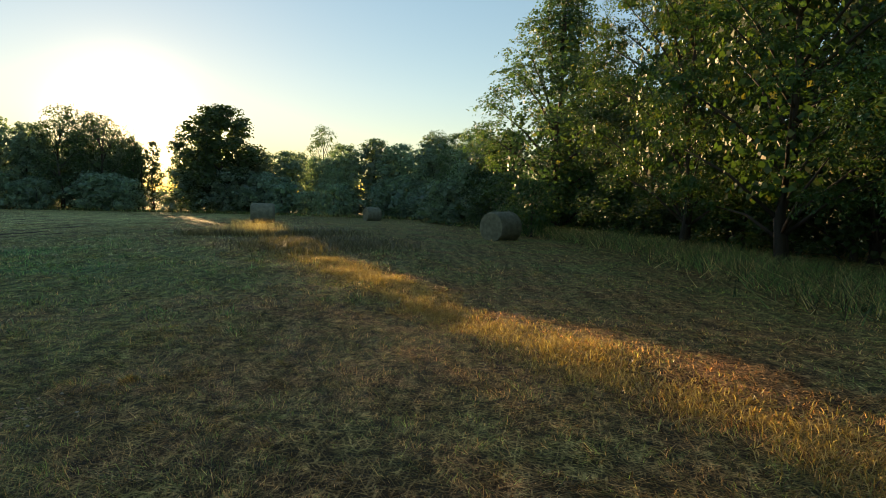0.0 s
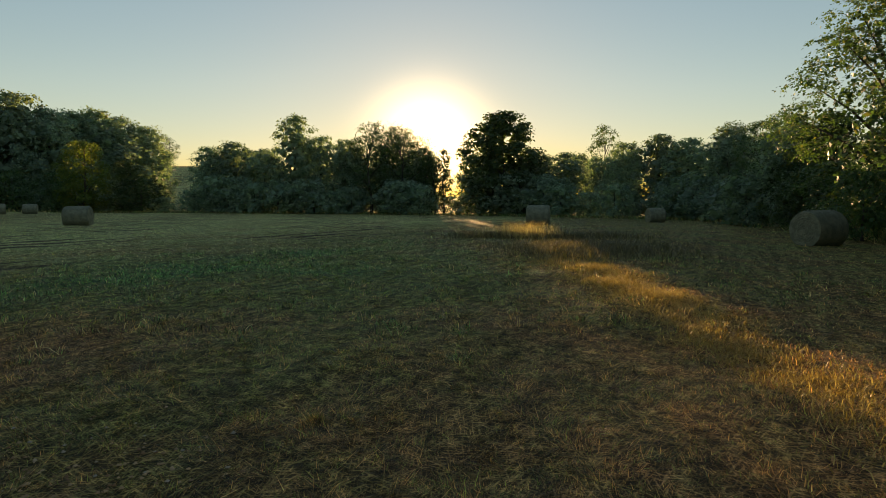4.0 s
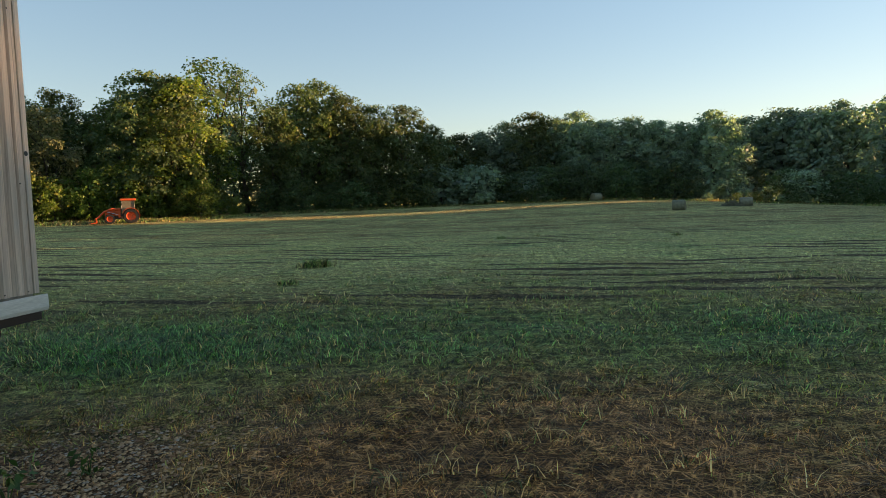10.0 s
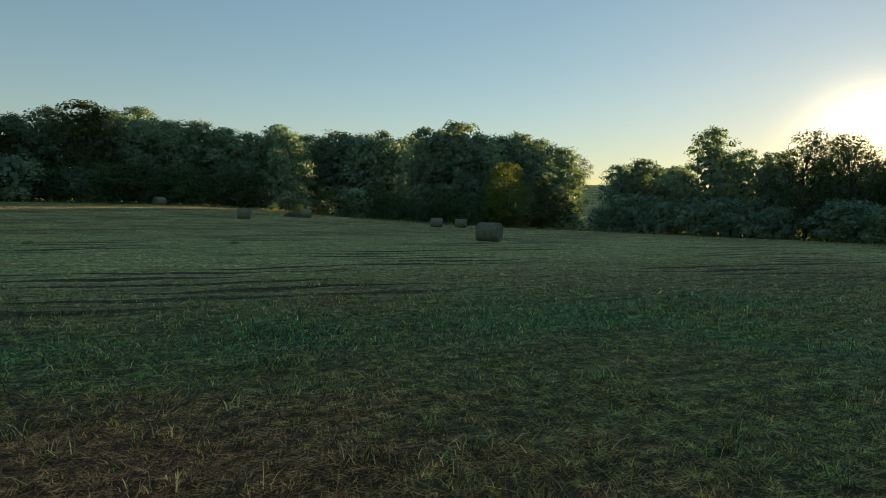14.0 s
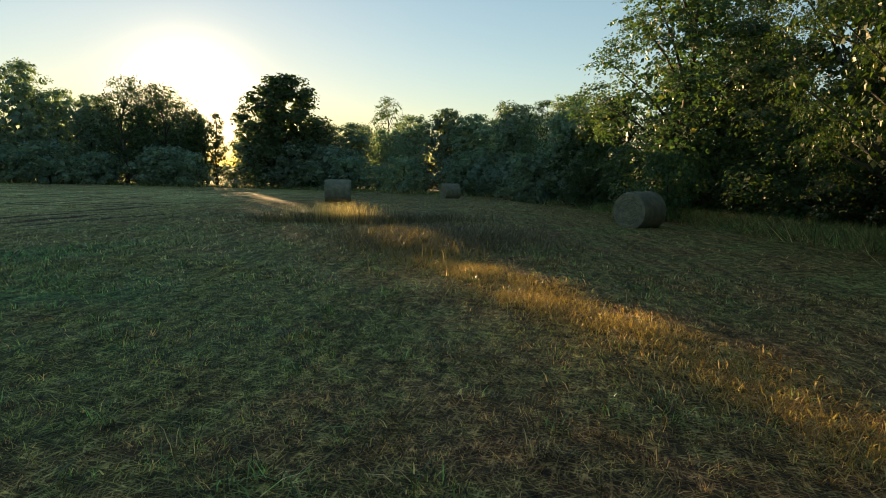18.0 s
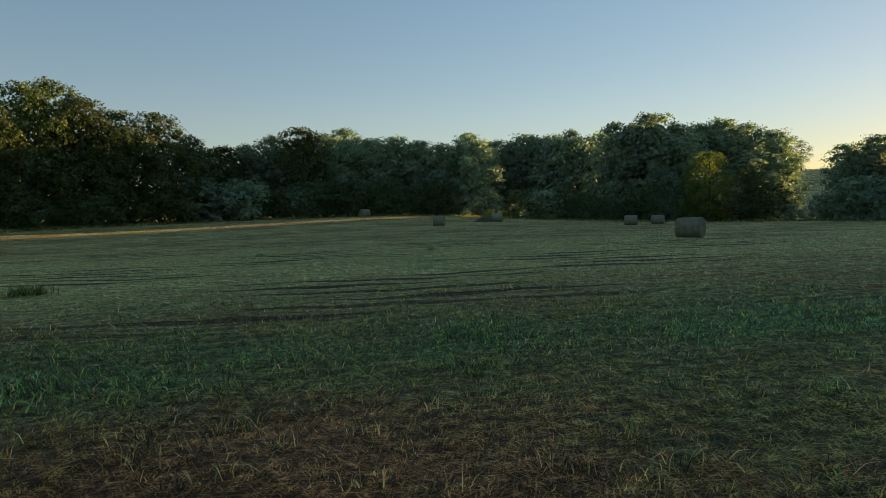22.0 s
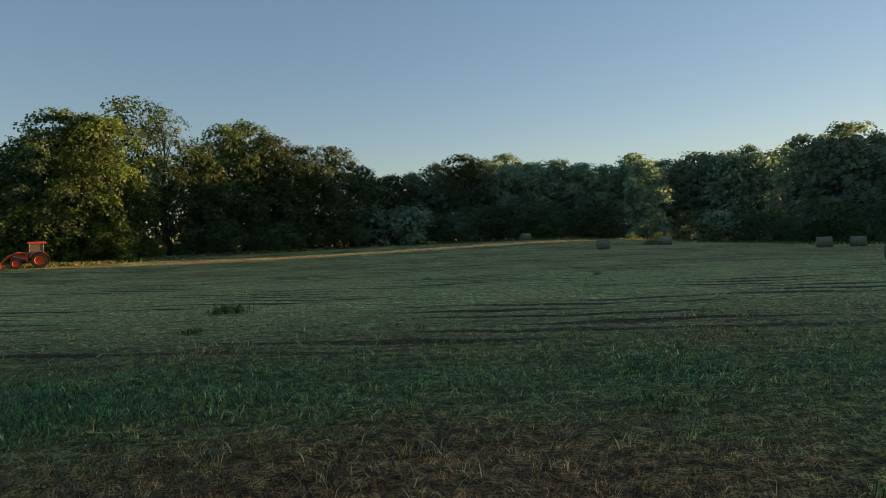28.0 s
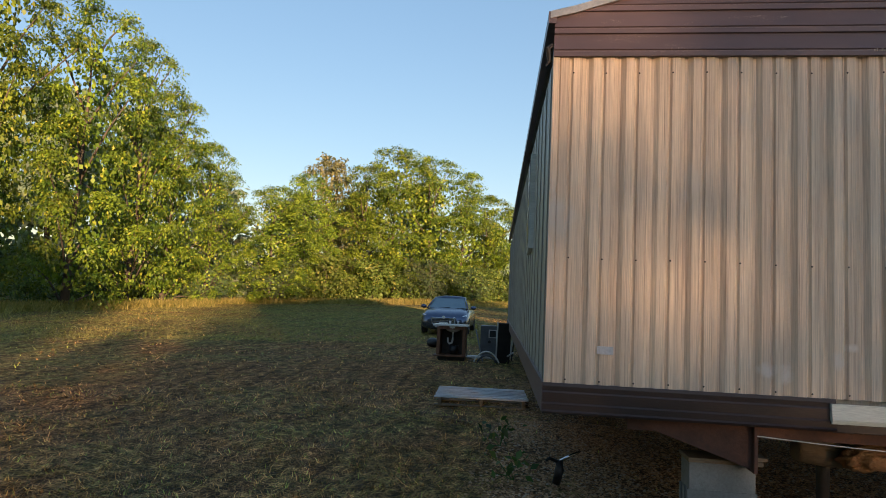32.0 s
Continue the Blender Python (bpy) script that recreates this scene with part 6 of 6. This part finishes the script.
    part("lower_intake", boxes(((2.16, -0.5, 0.22), (2.23, 0.5, 0.27)), bevel=0.01), M_BLACK, root)
    for s in (-0.3, 0.3):
        part("wiper", tube(bmesh.new(), [(1.0, s, 0.965), (0.95, s + 0.38, 0.985)], 0.007, 6), M_BLACK, root)


def build_tractor():
    """A compact cab tractor with a front loader; its nose points along +x."""
    x, y = -39.5, 57.8
    root = thing("tractor", "orange cab tractor with a front loader, parked by the trees", "tractor", pose(x, y, zat(x, y), 0, 0, 214))
    part("hood", loft(bmesh.new(), [[(px, s * w, z) for s, w, z in ((1, 0.3, 0.75), (1, 0.32, h - 0.1), (1, 0.22, h), (-1, 0.22, h), (-1, 0.32, h - 0.1), (-1, 0.3, 0.75))] for px, h in ((0.1, 1.5), (0.8, 1.46), (1.35, 1.36), (1.5, 1.2))]), M_ORANGE, root)
    part("grille", boxes(((1.48, -0.24, 0.8), (1.53, 0.24, 1.2)), bevel=0.01), M_BLACK, root)
    for s in (-0.14, 0.14):
        part("headlamp", boxes(((1.5, s - 0.07, 1.1), (1.54, s + 0.07, 1.18)), bevel=0.01), M_LAMP, root)
    part("chassis", boxes(((-1.2, -0.25, 0.45), (1.5, 0.25, 0.8)), bevel=0.03), M_DARKSTEEL, root)
    part("cab_floor", boxes(((-1.1, -0.62, 0.8), (0.15, 0.62, 1.0)), bevel=0.02), M_BLACK, root)
    for px, py, qx, qy in ((0.12, 0.6, 0.0, 0.56), (0.12, -0.6, 0.0, -0.56), (-1.1, 0.6, -1.05, 0.58), (-1.1, -0.6, -1.05, -0.58)):
        part("cab_post", tube(bmesh.new(), [(px, py, 0.95), (qx, qy, 2.25)], 0.04, 8), M_BLACK, root)
    part("cab_roof", boxes(((-1.25, -0.68, 2.22), (0.15, 0.68, 2.42)), bevel=0.05), M_ORANGE, root, "orange cab roof")
    for lo, hi in (((-1.04, 0.57, 1.05), (0.04, 0.585, 2.2)), ((-1.04, -0.585, 1.05), (0.04, -0.57, 2.2)), ((0.05, -0.54, 1.45), (0.065, 0.54, 2.2)), ((-1.1, -0.54, 1.2), (-1.085, 0.54, 2.2))):
        part("cab_glass", boxes((lo, hi)), M_TANGLASS, root, "tan cab window")
    part("seat", boxes(((-0.85, -0.25, 1.0), (-0.4, 0.25, 1.2)), ((-0.9, -0.25, 1.15), (-0.78, 0.25, 1.75)), bevel=0.04), M_BLACK, root)
    part("steering_wheel", lathe(bmesh.new(), [(0.17, 0.0), (0.19, 0.015), (0.17, 0.03)], 16, Matrix.Translation((-0.15, 0, 1.45)) @ Matrix.Rotation(radians(30), 4, "Y")), M_BLACK, root)
    for s in (1, -1):
        wheel(root, "rear_wheel", -0.75, s * 0.72, 0.7, 0.7, 0.4, M_ORANGE, s, 0.6, 16)
        wheel(root, "front_wheel", 1.1, s * 0.66, 0.46, 0.46, 0.28, M_ORANGE, s, 0.6, 14)
        bm = bmesh.new()
        prev = None
        secs = []
        for k in range(9):
            a = radians(200 - 25 * k * 0.9)
            cx, cz = -0.75 + 0.8 * math.cos(a), 0.72 + 0.8 * math.sin(a)
            secs.append([(cx, s * 0.5, cz), (cx, s * 0.94, cz), (cx, s * 0.94, cz - 0.04), (cx, s * 0.5, cz - 0.04)])
        part("mudguard", loft(bm, secs), M_ORANGE, root)
        pts = [(0.25, s * 0.48, 1.35), (0.9, s * 0.5, 1.45), (1.6, s * 0.5, 1.15), (2.2, s * 0.5, 0.55)]
        part("loader_arm", tube(bmesh.new(), pts, [0.08, 0.1, 0.1, 0.07], 4), M_ORANGE, root)
        part("loader_upright", boxes(((0.15, s * 0.45 - 0.05, 0.6), (0.35, s * 0.45 + 0.05, 1.42)), bevel=0.01), M_ORANGE, root)
        part("hydraulic_ram", tube(bmesh.new(), [(0.35, s * 0.5, 0.85), (1.3, s * 0.5, 1.15)], 0.035, 8), M_CHROME, root)
        part("cab_lamp", boxes(((0.13, s * 0.5 - 0.08, 2.24), (0.19, s * 0.5 + 0.08, 2.32)), bevel=0.01), M_LAMP, root)
        part("wing_mirror", boxes(((0.0, s * 0.78 - 0.07, 1.75), (0.04, s * 0.78 + 0.07, 2.0)), bevel=0.01), M_BLACK, root)
    part("bucket", prism(bmesh.new(), [(2.2, 0.1), (2.75, 0.06), (2.78, 0.1), (2.3, 0.2), (2.32, 0.62), (2.22, 0.62)], 1, -0.78, 0.78), M_ORANGE, root)
    part("exhaust", tube(bmesh.new(), [(0.6, 0.3, 1.3), (0.6, 0.36, 1.9), (0.56, 0.36, 2.05)], 0.035, 8), M_BLACK, root)


# opaque tan glass for the cab windows
M_TANGLASS = surface("tan_glass", (0.2, 0.17, 0.11), (0.26, 0.22, 0.15), 3, 30, 0.12, bump=0, spec=0.7)


def fence_post(x, y, tall, label):
    p = thing("fence_post", label, "post", pose(x, y, zat(x, y)), "fence posts at the far edge")
    part("shaft", boxes(((-0.03, -0.03, -0.1), (0.03, 0.03, tall)), bevel=0.006), M_POST, p)
    part("cap", boxes(((-0.036, -0.036, tall), (0.036, 0.036, tall + 0.03)), bevel=0.006), M_POST, p)


build_pallet()
build_vanity()
build_leftovers()
build_car()
build_tractor()
fence_post(-9.6, 96.0, 1.5, "pale wooden fence post before the dark wood")
fence_post(-13.2, 96.0, 1.1, "short pale fence post before the dark wood")
fence_post(-3.4, 98.0, 1.0, "thin pale fence post before the dark wood")


# ---- grass, gravel and weeds ----
def blades(name, x, y, tall, wide, material, label, lean=0.5, seed=1, bent=True, flat=0.0, lift=0.0, heading=None, sweep=None):
    """Grass blades standing at (x, y): each narrow, pointed and leaning its own way."""
    g = np.random.default_rng(seed)
    n = len(x)
    base = np.stack([x, y, height(x, y) - 0.006 + lift], 1)
    a = g.uniform(0, 2 * np.pi, n)
    side = np.stack([np.cos(a), np.sin(a), np.zeros(n)], 1)
    b = a + np.pi / 2 + g.normal(size=n) * 0.5
    if heading is not None:
        b = heading
        a = heading + np.pi / 2
        side = np.stack([np.cos(a), np.sin(a), np.zeros(n)], 1)
    out = np.stack([np.cos(b), np.sin(b), np.zeros(n)], 1)
    if sweep is not None:
        out = out + np.stack([sweep, sweep * 0.6, np.zeros(n)], 1)
    h = tall * g.uniform(0.45, 1.25, n)
    ln = (0.25 + np.abs(g.normal(size=n))) * lean
    down = g.uniform(size=n) < flat
    ln = np.where(down, g.uniform(4.5, 9.0, n), ln)
    h = np.where(down, h * 0.22, h)
    up = np.array([0, 0, 1.0])
    w = (wide * g.uniform(0.6, 1.3, n))[:, None]
    if bent:
        mid = base + up * (h * 0.62)[:, None] + out * (h * ln * 0.35)[:, None]
        tip = base + up * (h * np.where(ln > 1, 0.75, 1.0))[:, None] + out * (h * ln)[:, None]
        v = np.stack([base - side * w, base + side * w, mid - side * w * 0.75, mid + side * w * 0.75, tip], 1).reshape(-1, 3)
        k = np.arange(n)[:, None] * 5
        f = np.concatenate([np.concatenate([k, k + 1, k + 3], 1), np.concatenate([k, k + 3, k + 2], 1), np.concatenate([k + 2, k + 3, k + 4], 1)], 0)
    else:
        tip = base + up * h[:, None] + out * (h * ln)[:, None]
        v = np.stack([base - side * w, base + side * w, tip], 1).reshape(-1, 3)
        k = np.arange(n)[:, None] * 3
        f = np.concatenate([k, k + 1, k + 2], 1)
    ob = new(name, np_mesh(name, v, f, material))
    return tagged(ob, label, "grass", kind="stuff")


def ring_points(g, n, cx, cy, r0, r1, a0, a1):
    """Points between two radii, within bearings a0 to a1 (degrees, to the left of +y)."""
    r = np.sqrt(g.uniform(r0 * r0, r1 * r1, n))
    b = np.radians(g.uniform(a0, a1, n))
    return cx - np.sin(b) * r, cy + np.cos(b) * r


def gravel_here(x, y):
    """How much gravel lies there, 0 to 1."""
    under = sstep((-3.4 - x) / 0.9) * sstep((x + 19) / 1.0) * sstep((y + 1.7) / 0.6) * sstep((3.9 - y) / 0.9)
    apron = np.exp(-((x + 3.3) / 0.75) ** 2 - ((y - 3.0) / 1.0) ** 2)
    path = np.exp(-((x + 3.5) / 0.65) ** 2 - ((y - 1.2) / 1.8) ** 2)
    spot = 0.3 * np.exp(-((x + 0.8) / 0.6) ** 2 - ((y - 0.2) / 0.7) ** 2)
    return np.clip(under + apron + path + spot, 0, 1)


def thin(g, x, y, keep):
    k = g.uniform(size=len(x)) < keep
    return x[k], y[k]


def patchy(x, y):
    """Lush and thin places of the sward, 0.25 to 1."""
    v = np.sin(x * 1.7 + 2 * np.sin(y * 0.9)) * np.sin(y * 2.1 + 1.5 * np.sin(x * 1.2)) + 0.6 * np.sin(x * 4.3 + y * 3.1) * np.sin(y * 5.2 - x * 2.7)
    return np.clip(0.62 + 0.33 * v, 0.22, 1)


def rows_here(x, y):
    """The bare lines between the mown rows, 0 to 1."""
    v = np.sin(ROWK * (y + 0.13 * x) + 1.3 * np.sin(0.23 * x + 0.07 * y)) + 0.8 * np.sin(0.31 * x - 0.4 * y + 1.2 * np.sin(0.17 * x + 0.9 * y))
    return np.clip((v - 1.12) / 0.12, 0, 1) * np.clip((y - 8.5) / 2, 0, 1)


def swirl(x, y):
    """The way the grass lies there, in radians: it turns from clump to clump."""
    return 2.2 * np.sin(x * 2.3 + 1.7 * np.sin(y * 1.9)) + 2.0 * np.sin(y * 3.1 + 1.4 * np.sin(x * 2.7)) + 1.2 * np.sin(x * 7.1 - y * 5.3)


def clumps(x, y):
    """Clump heights at hand's width, 0.35 to 1.6."""
    v = np.sin(x * 9.0 + 2.0 * np.sin(y * 5.0)) * np.sin(y * 10.0 + 2.0 * np.sin(x * 6.0)) + 0.8 * np.sin(x * 21 + 3 * np.sin(y * 8)) * np.sin(y * 19 - 2 * np.sin(x * 11))
    return np.clip(0.85 + 0.5 * v, 0.35, 1.6)


def sward(name, n, cx, cy, r0, r1, a0, a1, tall, wide, material, label, seed, bent=False, bare=0.78, drill=0.0):
    """A close cover of leaning, half-laid blades, thinner with the distance from (cx, cy)."""
    g = np.random.default_rng(seed)
    r = g.uniform(r0, r1, n)
    b = np.radians(g.uniform(a0, a1, n))
    x, y = cx - np.sin(b) * r, cy + np.cos(b) * r
    if drill:
        # the stubble stands in the fine lines that the mower left
        line = y + 0.13 * x + 0.25 * np.sin(0.23 * x + 0.07 * y)
        y = y + np.round(line / drill) * drill - line + g.normal(size=n) * drill * 0.2
    c = clumps(x, y)
    k = g.uniform(size=n) < np.clip(c * 1.1, 0.3, 1) * (1 - np.where(x < -3.9, 0.95, 0.72) * gravel_here(x, y)) * (1 - bare * rows_here(x, y))
    x, y, r, c = x[k], y[k], r[k], c[k]
    h = tall * c * (0.7 + 0.5 * patchy(x * 0.6, y * 0.6))
    w = wide * np.clip(r / 4, 0.7, 4)
    return blades(name, x, y, h, w, material, label, 1.5, seed, bent, 0.62, 0.0, swirl(x, y) + g.normal(size=len(x)) * 0.9)


def build_grass():
    g = np.random.default_rng(42)
    sward("meadow_grass", 125000, 0.4, -0.5, 1.8, 6.5, -180, 180, 0.046, 0.0026, M_GRASS, "short mown grass and straw of the hay meadow", 1, True)
    sward("meadow_grass", 640000, 0.4, -0.5, 1.2, 12.0, -180, 180, 0.038, 0.003, M_GRASS, "short half-laid grass of the hay meadow", 2)
    sward("meadow_grass", 34000, 0.4, -0.5, 0.0, 1.9, -180, 180, 0.05, 0.003, M_GRASS, "short trodden grass of the hay meadow", 9)
    sward("meadow_grass", 60000, -5.0, -3.4, 1.0, 5.0, -180, 180, 0.045, 0.003, M_GRASS, "short mown grass where the walk begins", 5)
    sward("meadow_grass", 30000, -3.4, 4.4, 0.0, 3.0, -180, 180, 0.055, 0.003, M_GRASS, "short mown grass beside the gravel", 6)
    sward("meadow_grass", 190000, 0, -0.5, 9.5, 32, -78, 62, 0.055, 0.0029, M_DEW_HAZE, "dewy short grass further out, paled with painted mist", 3, drill=0.42)
    sward("meadow_grass", 60000, 0, -0.5, 10, 36, 62, 133, 0.05, 0.003, M_GRASS, "short grass of the western meadow", 7)
    sward("meadow_grass", 60000, 0, -0.5, 10, 44, -138, -78, 0.05, 0.003, M_GRASS, "short grass of the southern meadow", 8)
    sward("meadow_grass", 95000, 0, 0, 29, 98, -100, 62, 0.075, 0.0045, M_DEW_HAZE, "distant dewy grass of the hay meadow, paled with painted mist", 4, bare=0.8, drill=1.15)
    # lush uncut band and tufts
    u = g.uniform(-9, 17, 30000)
    v = 7.3 + g.normal(size=30000) * 0.75 + 0.35 * np.sin(u * 1.3) - 0.05 * (u - 2)
    u, v = thin(g, u, v, patchy(u * 0.8, v) ** 1.5)
    blades("uncut_grass", u, v, 0.07, 0.006, M_TALL, "band of longer blue-green uncut grass", 1.6, 4)
    u, v = g.normal(size=11000) * 1.5 - 5.0, g.normal(size=11000) * 0.5 + 6.6
    u, v = thin(g, u, v, patchy(u, v) * (1 - gravel_here(u, v)))
    blades("uncut_grass", u, v, 0.1, 0.006, M_TALL, "tall blue-green grass beside the mobile home", 1.5, 5)
    cx, cy = ring_points(g, 420, 0, 0, 2.0, 14, -120, 60)
    u = np.repeat(cx, 34) + g.normal(size=420 * 34) * 0.09
    v = np.repeat(cy, 34) + g.normal(size=420 * 34) * 0.09
    blades("grass_tufts", u, v, 0.1, 0.0045, M_TALL, "scattered longer grass tufts in the meadow", 1.2, 6)
    # weeds: dark tuft in the field
    u, v = -6.2 + g.normal(size=900) * 0.2, 16.65 + g.normal(size=900) * 0.15
    blades("weed_tuft", u, v, 0.22, 0.008, M_TALL, "dark weed tuft in the mown field", 1.1, 7)
    for cx, cy in ((-5.7, 13.1), (6, 28), (-1.5, 29)):
        u, v = cx + g.normal(size=110) * 0.1, cy + g.normal(size=110) * 0.1
        blades("weed_tuft", u, v, 0.12, 0.012, M_TALL, "small dark weed tuft in the mown field", 0.7, 8)
    # the uncut patch with pale seed heads
    v = 3.6 + g.normal(size=7000) * 1.5
    u = 20.9 + g.normal(size=7000) * 0.85 - (v - 3.4) * 0.25 + 0.4 * np.sin(v * 1.9)
    blades("rough_grass", u, v, 0.3, 0.009, M_ROUGH, "rough uncut brown-green grass island", 1.6, 9)
    u, v = 20.2 + g.normal(size=1100) * 0.6, 4.15 + g.normal(size=1100) * 0.7
    blades("seed_grass", u, v, 0.6, 0.006, M_SEED, "pale dry seed grass catching the sun", 0.7, 10)
    u = 15.5 + g.normal(size=6000) * 1.6
    v = 0.6 + g.normal(size=6000) * 1.3
    blades("rough_grass", u, v, 0.26, 0.008, M_ROUGH, "rough grass at the edge of the low bank", 1.5, 11)
    # longer straw along the low bank's sunlit strip, the sun's gold in its colour
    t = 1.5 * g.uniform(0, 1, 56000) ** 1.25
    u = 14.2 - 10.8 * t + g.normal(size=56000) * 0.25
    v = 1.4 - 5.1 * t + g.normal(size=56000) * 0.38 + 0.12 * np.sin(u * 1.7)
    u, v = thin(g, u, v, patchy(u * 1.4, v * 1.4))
    blades("bank_grass", u, v, 0.075, 0.004, M_STRIP, "longer straw-coloured grass along the sunlit strip, sun gold painted in", 1.6, 15)
    # fringe below the southern trees, and below the western trees
    t = g.uniform(0, 1, 36000)
    u = 46 - 42 * t + g.normal(size=36000) * 0.8
    v = -8.2 - 3.6 * np.minimum(t * 1.6, 1) + g.normal(size=36000) * 0.9
    blades("edge_grass", u, v, 0.5, 0.01, M_TALL, "tall dark grass below the trees", 1.5, 12, False)
    b = g.uniform(88, 133, 22000)
    d = np.where(b > 118, 36 + (133 - b) * 0.7, 51 + (118 - b) * 0.15) + g.normal(size=22000) * 1.3
    u, v = -np.sin(np.radians(b)) * d, np.cos(np.radians(b)) * d
    blades("edge_grass", u, v, 0.45, 0.02, M_SUNGRASS, "tall grass below the western trees, sun gold in its colour", 0.9, 13, False)
    # standing grass added where the low sun falls on the western meadow
    b = g.uniform(96, 136, 64000)
    d = g.uniform(20, 47, 64000)
    u, v = -np.sin(np.radians(b)) * d, np.cos(np.radians(b)) * d
    u, v = thin(g, u, v, patchy(u * 0.5, v * 0.5) * (np.hypot(u, v) < np.where(b > 118, 38 + (133 - b) * 0.7, 49)))
    blades("meadow_grass", u, v, 0.085, 0.01, M_SUNGRASS, "standing grass of the lit western meadow, sun gold in its colour", 1.4, 16, False)
    b = g.uniform(-96, 46, 26000)
    d = np.interp(b, [-96, -90, -69, -45, -41, -12, 5, 20, 30, 46], [50, 66, 79, 92, 94, 96, 94, 82, 73, 70]) + g.normal(size=26000) * 1.0
    blades("edge_grass", -np.sin(np.radians(b)) * d, np.cos(np.radians(b)) * d, 0.35, 0.04, M_TALL, "tall grass along the woodland edge", 0.8, 14, False)


def build_gravel():
    g = np.random.default_rng(9)
    x = np.concatenate([g.uniform(-8.5, -1.6, 62000), g.uniform(-1.8, 0.2, 3000), g.uniform(-13, -8.5, 5000)])
    y = np.concatenate([g.uniform(-1.9, 5.2, 62000), g.uniform(-0.8, 1.4, 3000), g.uniform(-1.6, 2.0, 5000)])
    x, y = thin(g, x, y, gravel_here(x, y) * (0.55 + 0.45 * patchy(x * 1.3, y * 1.3)))
    n = len(x)
    r = g.uniform(0.007, 0.019, n)
    dirs = np.array([(1, 0, 0), (0, 1, 0), (-1, 0, 0), (0, -1, 0), (0, 0, 1)], dtype=float)
    p = dirs[None] * r[:, None, None] * g.uniform(0.65, 1.35, (n, 5, 1)) * np.array([1, 1, 0.7])
    a = g.uniform(0, 2 * np.pi, n)
    c, s = np.cos(a)[:, None], np.sin(a)[:, None]
    q = np.stack([p[..., 0] * c - p[..., 1] * s, p[..., 0] * s + p[..., 1] * c, p[..., 2]], -1)
    q += np.stack([x, y, height(x, y) + 0.004], 1)[:, None]
    k = np.arange(n)[:, None] * 5
    f = np.concatenate([np.concatenate([k + i, k + (i + 1) % 4, k + 4], 1) for i in range(4)], 0)
    tagged(new("gravel", np_mesh("gravel", q.reshape(-1, 3), f, M_GRAVEL)), "loose tan and grey gravel under the mobile home", "gravel", kind="stuff")


def gravel_material():
    m, nt, add, link, out = node_mat("gravel_stones")
    g = add("NewGeometry")
    isl = g.outputs["Random Per Island"]
    wn = add("TexWhiteNoise")
    wn.noise_dimensions = "1D"
    link(isl, wn.inputs["W"])
    a = mix_rgb(add, link, isl, (0.24, 0.11, 0.045), (0.62, 0.39, 0.19))
    col = mix_rgb(add, link, ramp01(add, link, wn.outputs["Value"], 0.75, 1.0), a, (0.46, 0.38, 0.28))
    p = add("BsdfPrincipled")
    p.inputs["Roughness"].default_value = 0.85
    link(col, p.inputs["Base Color"])
    link(p.outputs[0], out.inputs[0])
    return m


M_GRAVEL = gravel_material()
M_ROUGH = leafy("rough_grass_blades", (0.13, 0.105, 0.055), (0.15, 0.14, 0.07), (0.38, 0.3, 0.18), 0.15, 0.35, patch=0.6)
# straw painted bright and gold to strengthen the sunlit strip
M_STRIP = leafy("strip_straw", (0.27, 0.175, 0.056), (0.34, 0.23, 0.078), (0.5, 0.37, 0.165), 0.3, 0.48, patch=0.8)
M_SEED = leafy("seed_heads", (0.32, 0.24, 0.15), (0.4, 0.32, 0.2), (0.5, 0.42, 0.28), 0.3, 0.5, patch=0.8)
# warm sunlight on the western grass is painted into this gold
M_SUNGRASS = leafy("sun_golden_grass", (0.2, 0.19, 0.055), (0.28, 0.25, 0.075), (0.4, 0.33, 0.12), 0.3, 0.4, patch=0.3)
build_gravel()
build_grass()


def weed(x, y, s, seed):
    """A low broad-leaved weed in the gravel."""
    g = np.random.default_rng(seed)
    w = thing("gravel_weed", "small green broad-leaved weed growing in gravel", "weed", pose(x, y, zat(x, y)), "weeds in the gravel")
    n = 26
    c = np.stack([g.normal(size=n) * 0.09, g.normal(size=n) * 0.09, g.uniform(0.03, 0.22, n)], 1) * s
    part("leaves", leaf_cloud("leaves", c, 0.075 * s, M_TALLLEAF, None, 1.8, 0.3, seed), None, w)
    bm = bmesh.new()
    for k in range(4):
        tube(bm, [(0, 0, 0), tuple(c[k] * np.array([0.5, 0.5, 0.7])), tuple(c[k])], [0.005, 0.004, 0.002], 5)
    part("stems", bm, M_TALLLEAF, w)


M_TALLLEAF = leafy("weed_leaves", (0.04, 0.085, 0.025), (0.07, 0.13, 0.04), (0.1, 0.13, 0.04), 0.1, 0.35, patch=3.0)
for k, (x, y, s) in enumerate([(-4.45, 1.55, 1.0), (-4.4, 2.05, 1.1), (-4.2, 1.75, 0.7), (-3.7, 2.5, 0.8), (-3.4, 2.9, 0.9), (-5.2, 2.0, 1.0), (-4.9, 3.9, 0.9), (-3.2, 3.3, 0.7), (-5.6, -1.2, 1.2), (-6.8, -1.35, 1.3)]):
    weed(x, y, s, 60 + k)
heap = thing("hay_heap", "loose heap of hay beside a bale", "hay heap", pose(21.6, 70.7, zat(21.6, 70.7)))
gh = np.random.default_rng(3)
hp = gh.normal(size=(1600, 3)) * np.array([0.55, 0.45, 0.0])
hp[:, 2] = np.abs(gh.normal(size=1600)) * 0.3 * np.exp(-(hp[:, 0] ** 2 + hp[:, 1] ** 2))
part("stalks", leaf_cloud("stalks", hp, 0.3, M_HAY, None, 5.0, 0.2, 5), None, heap)
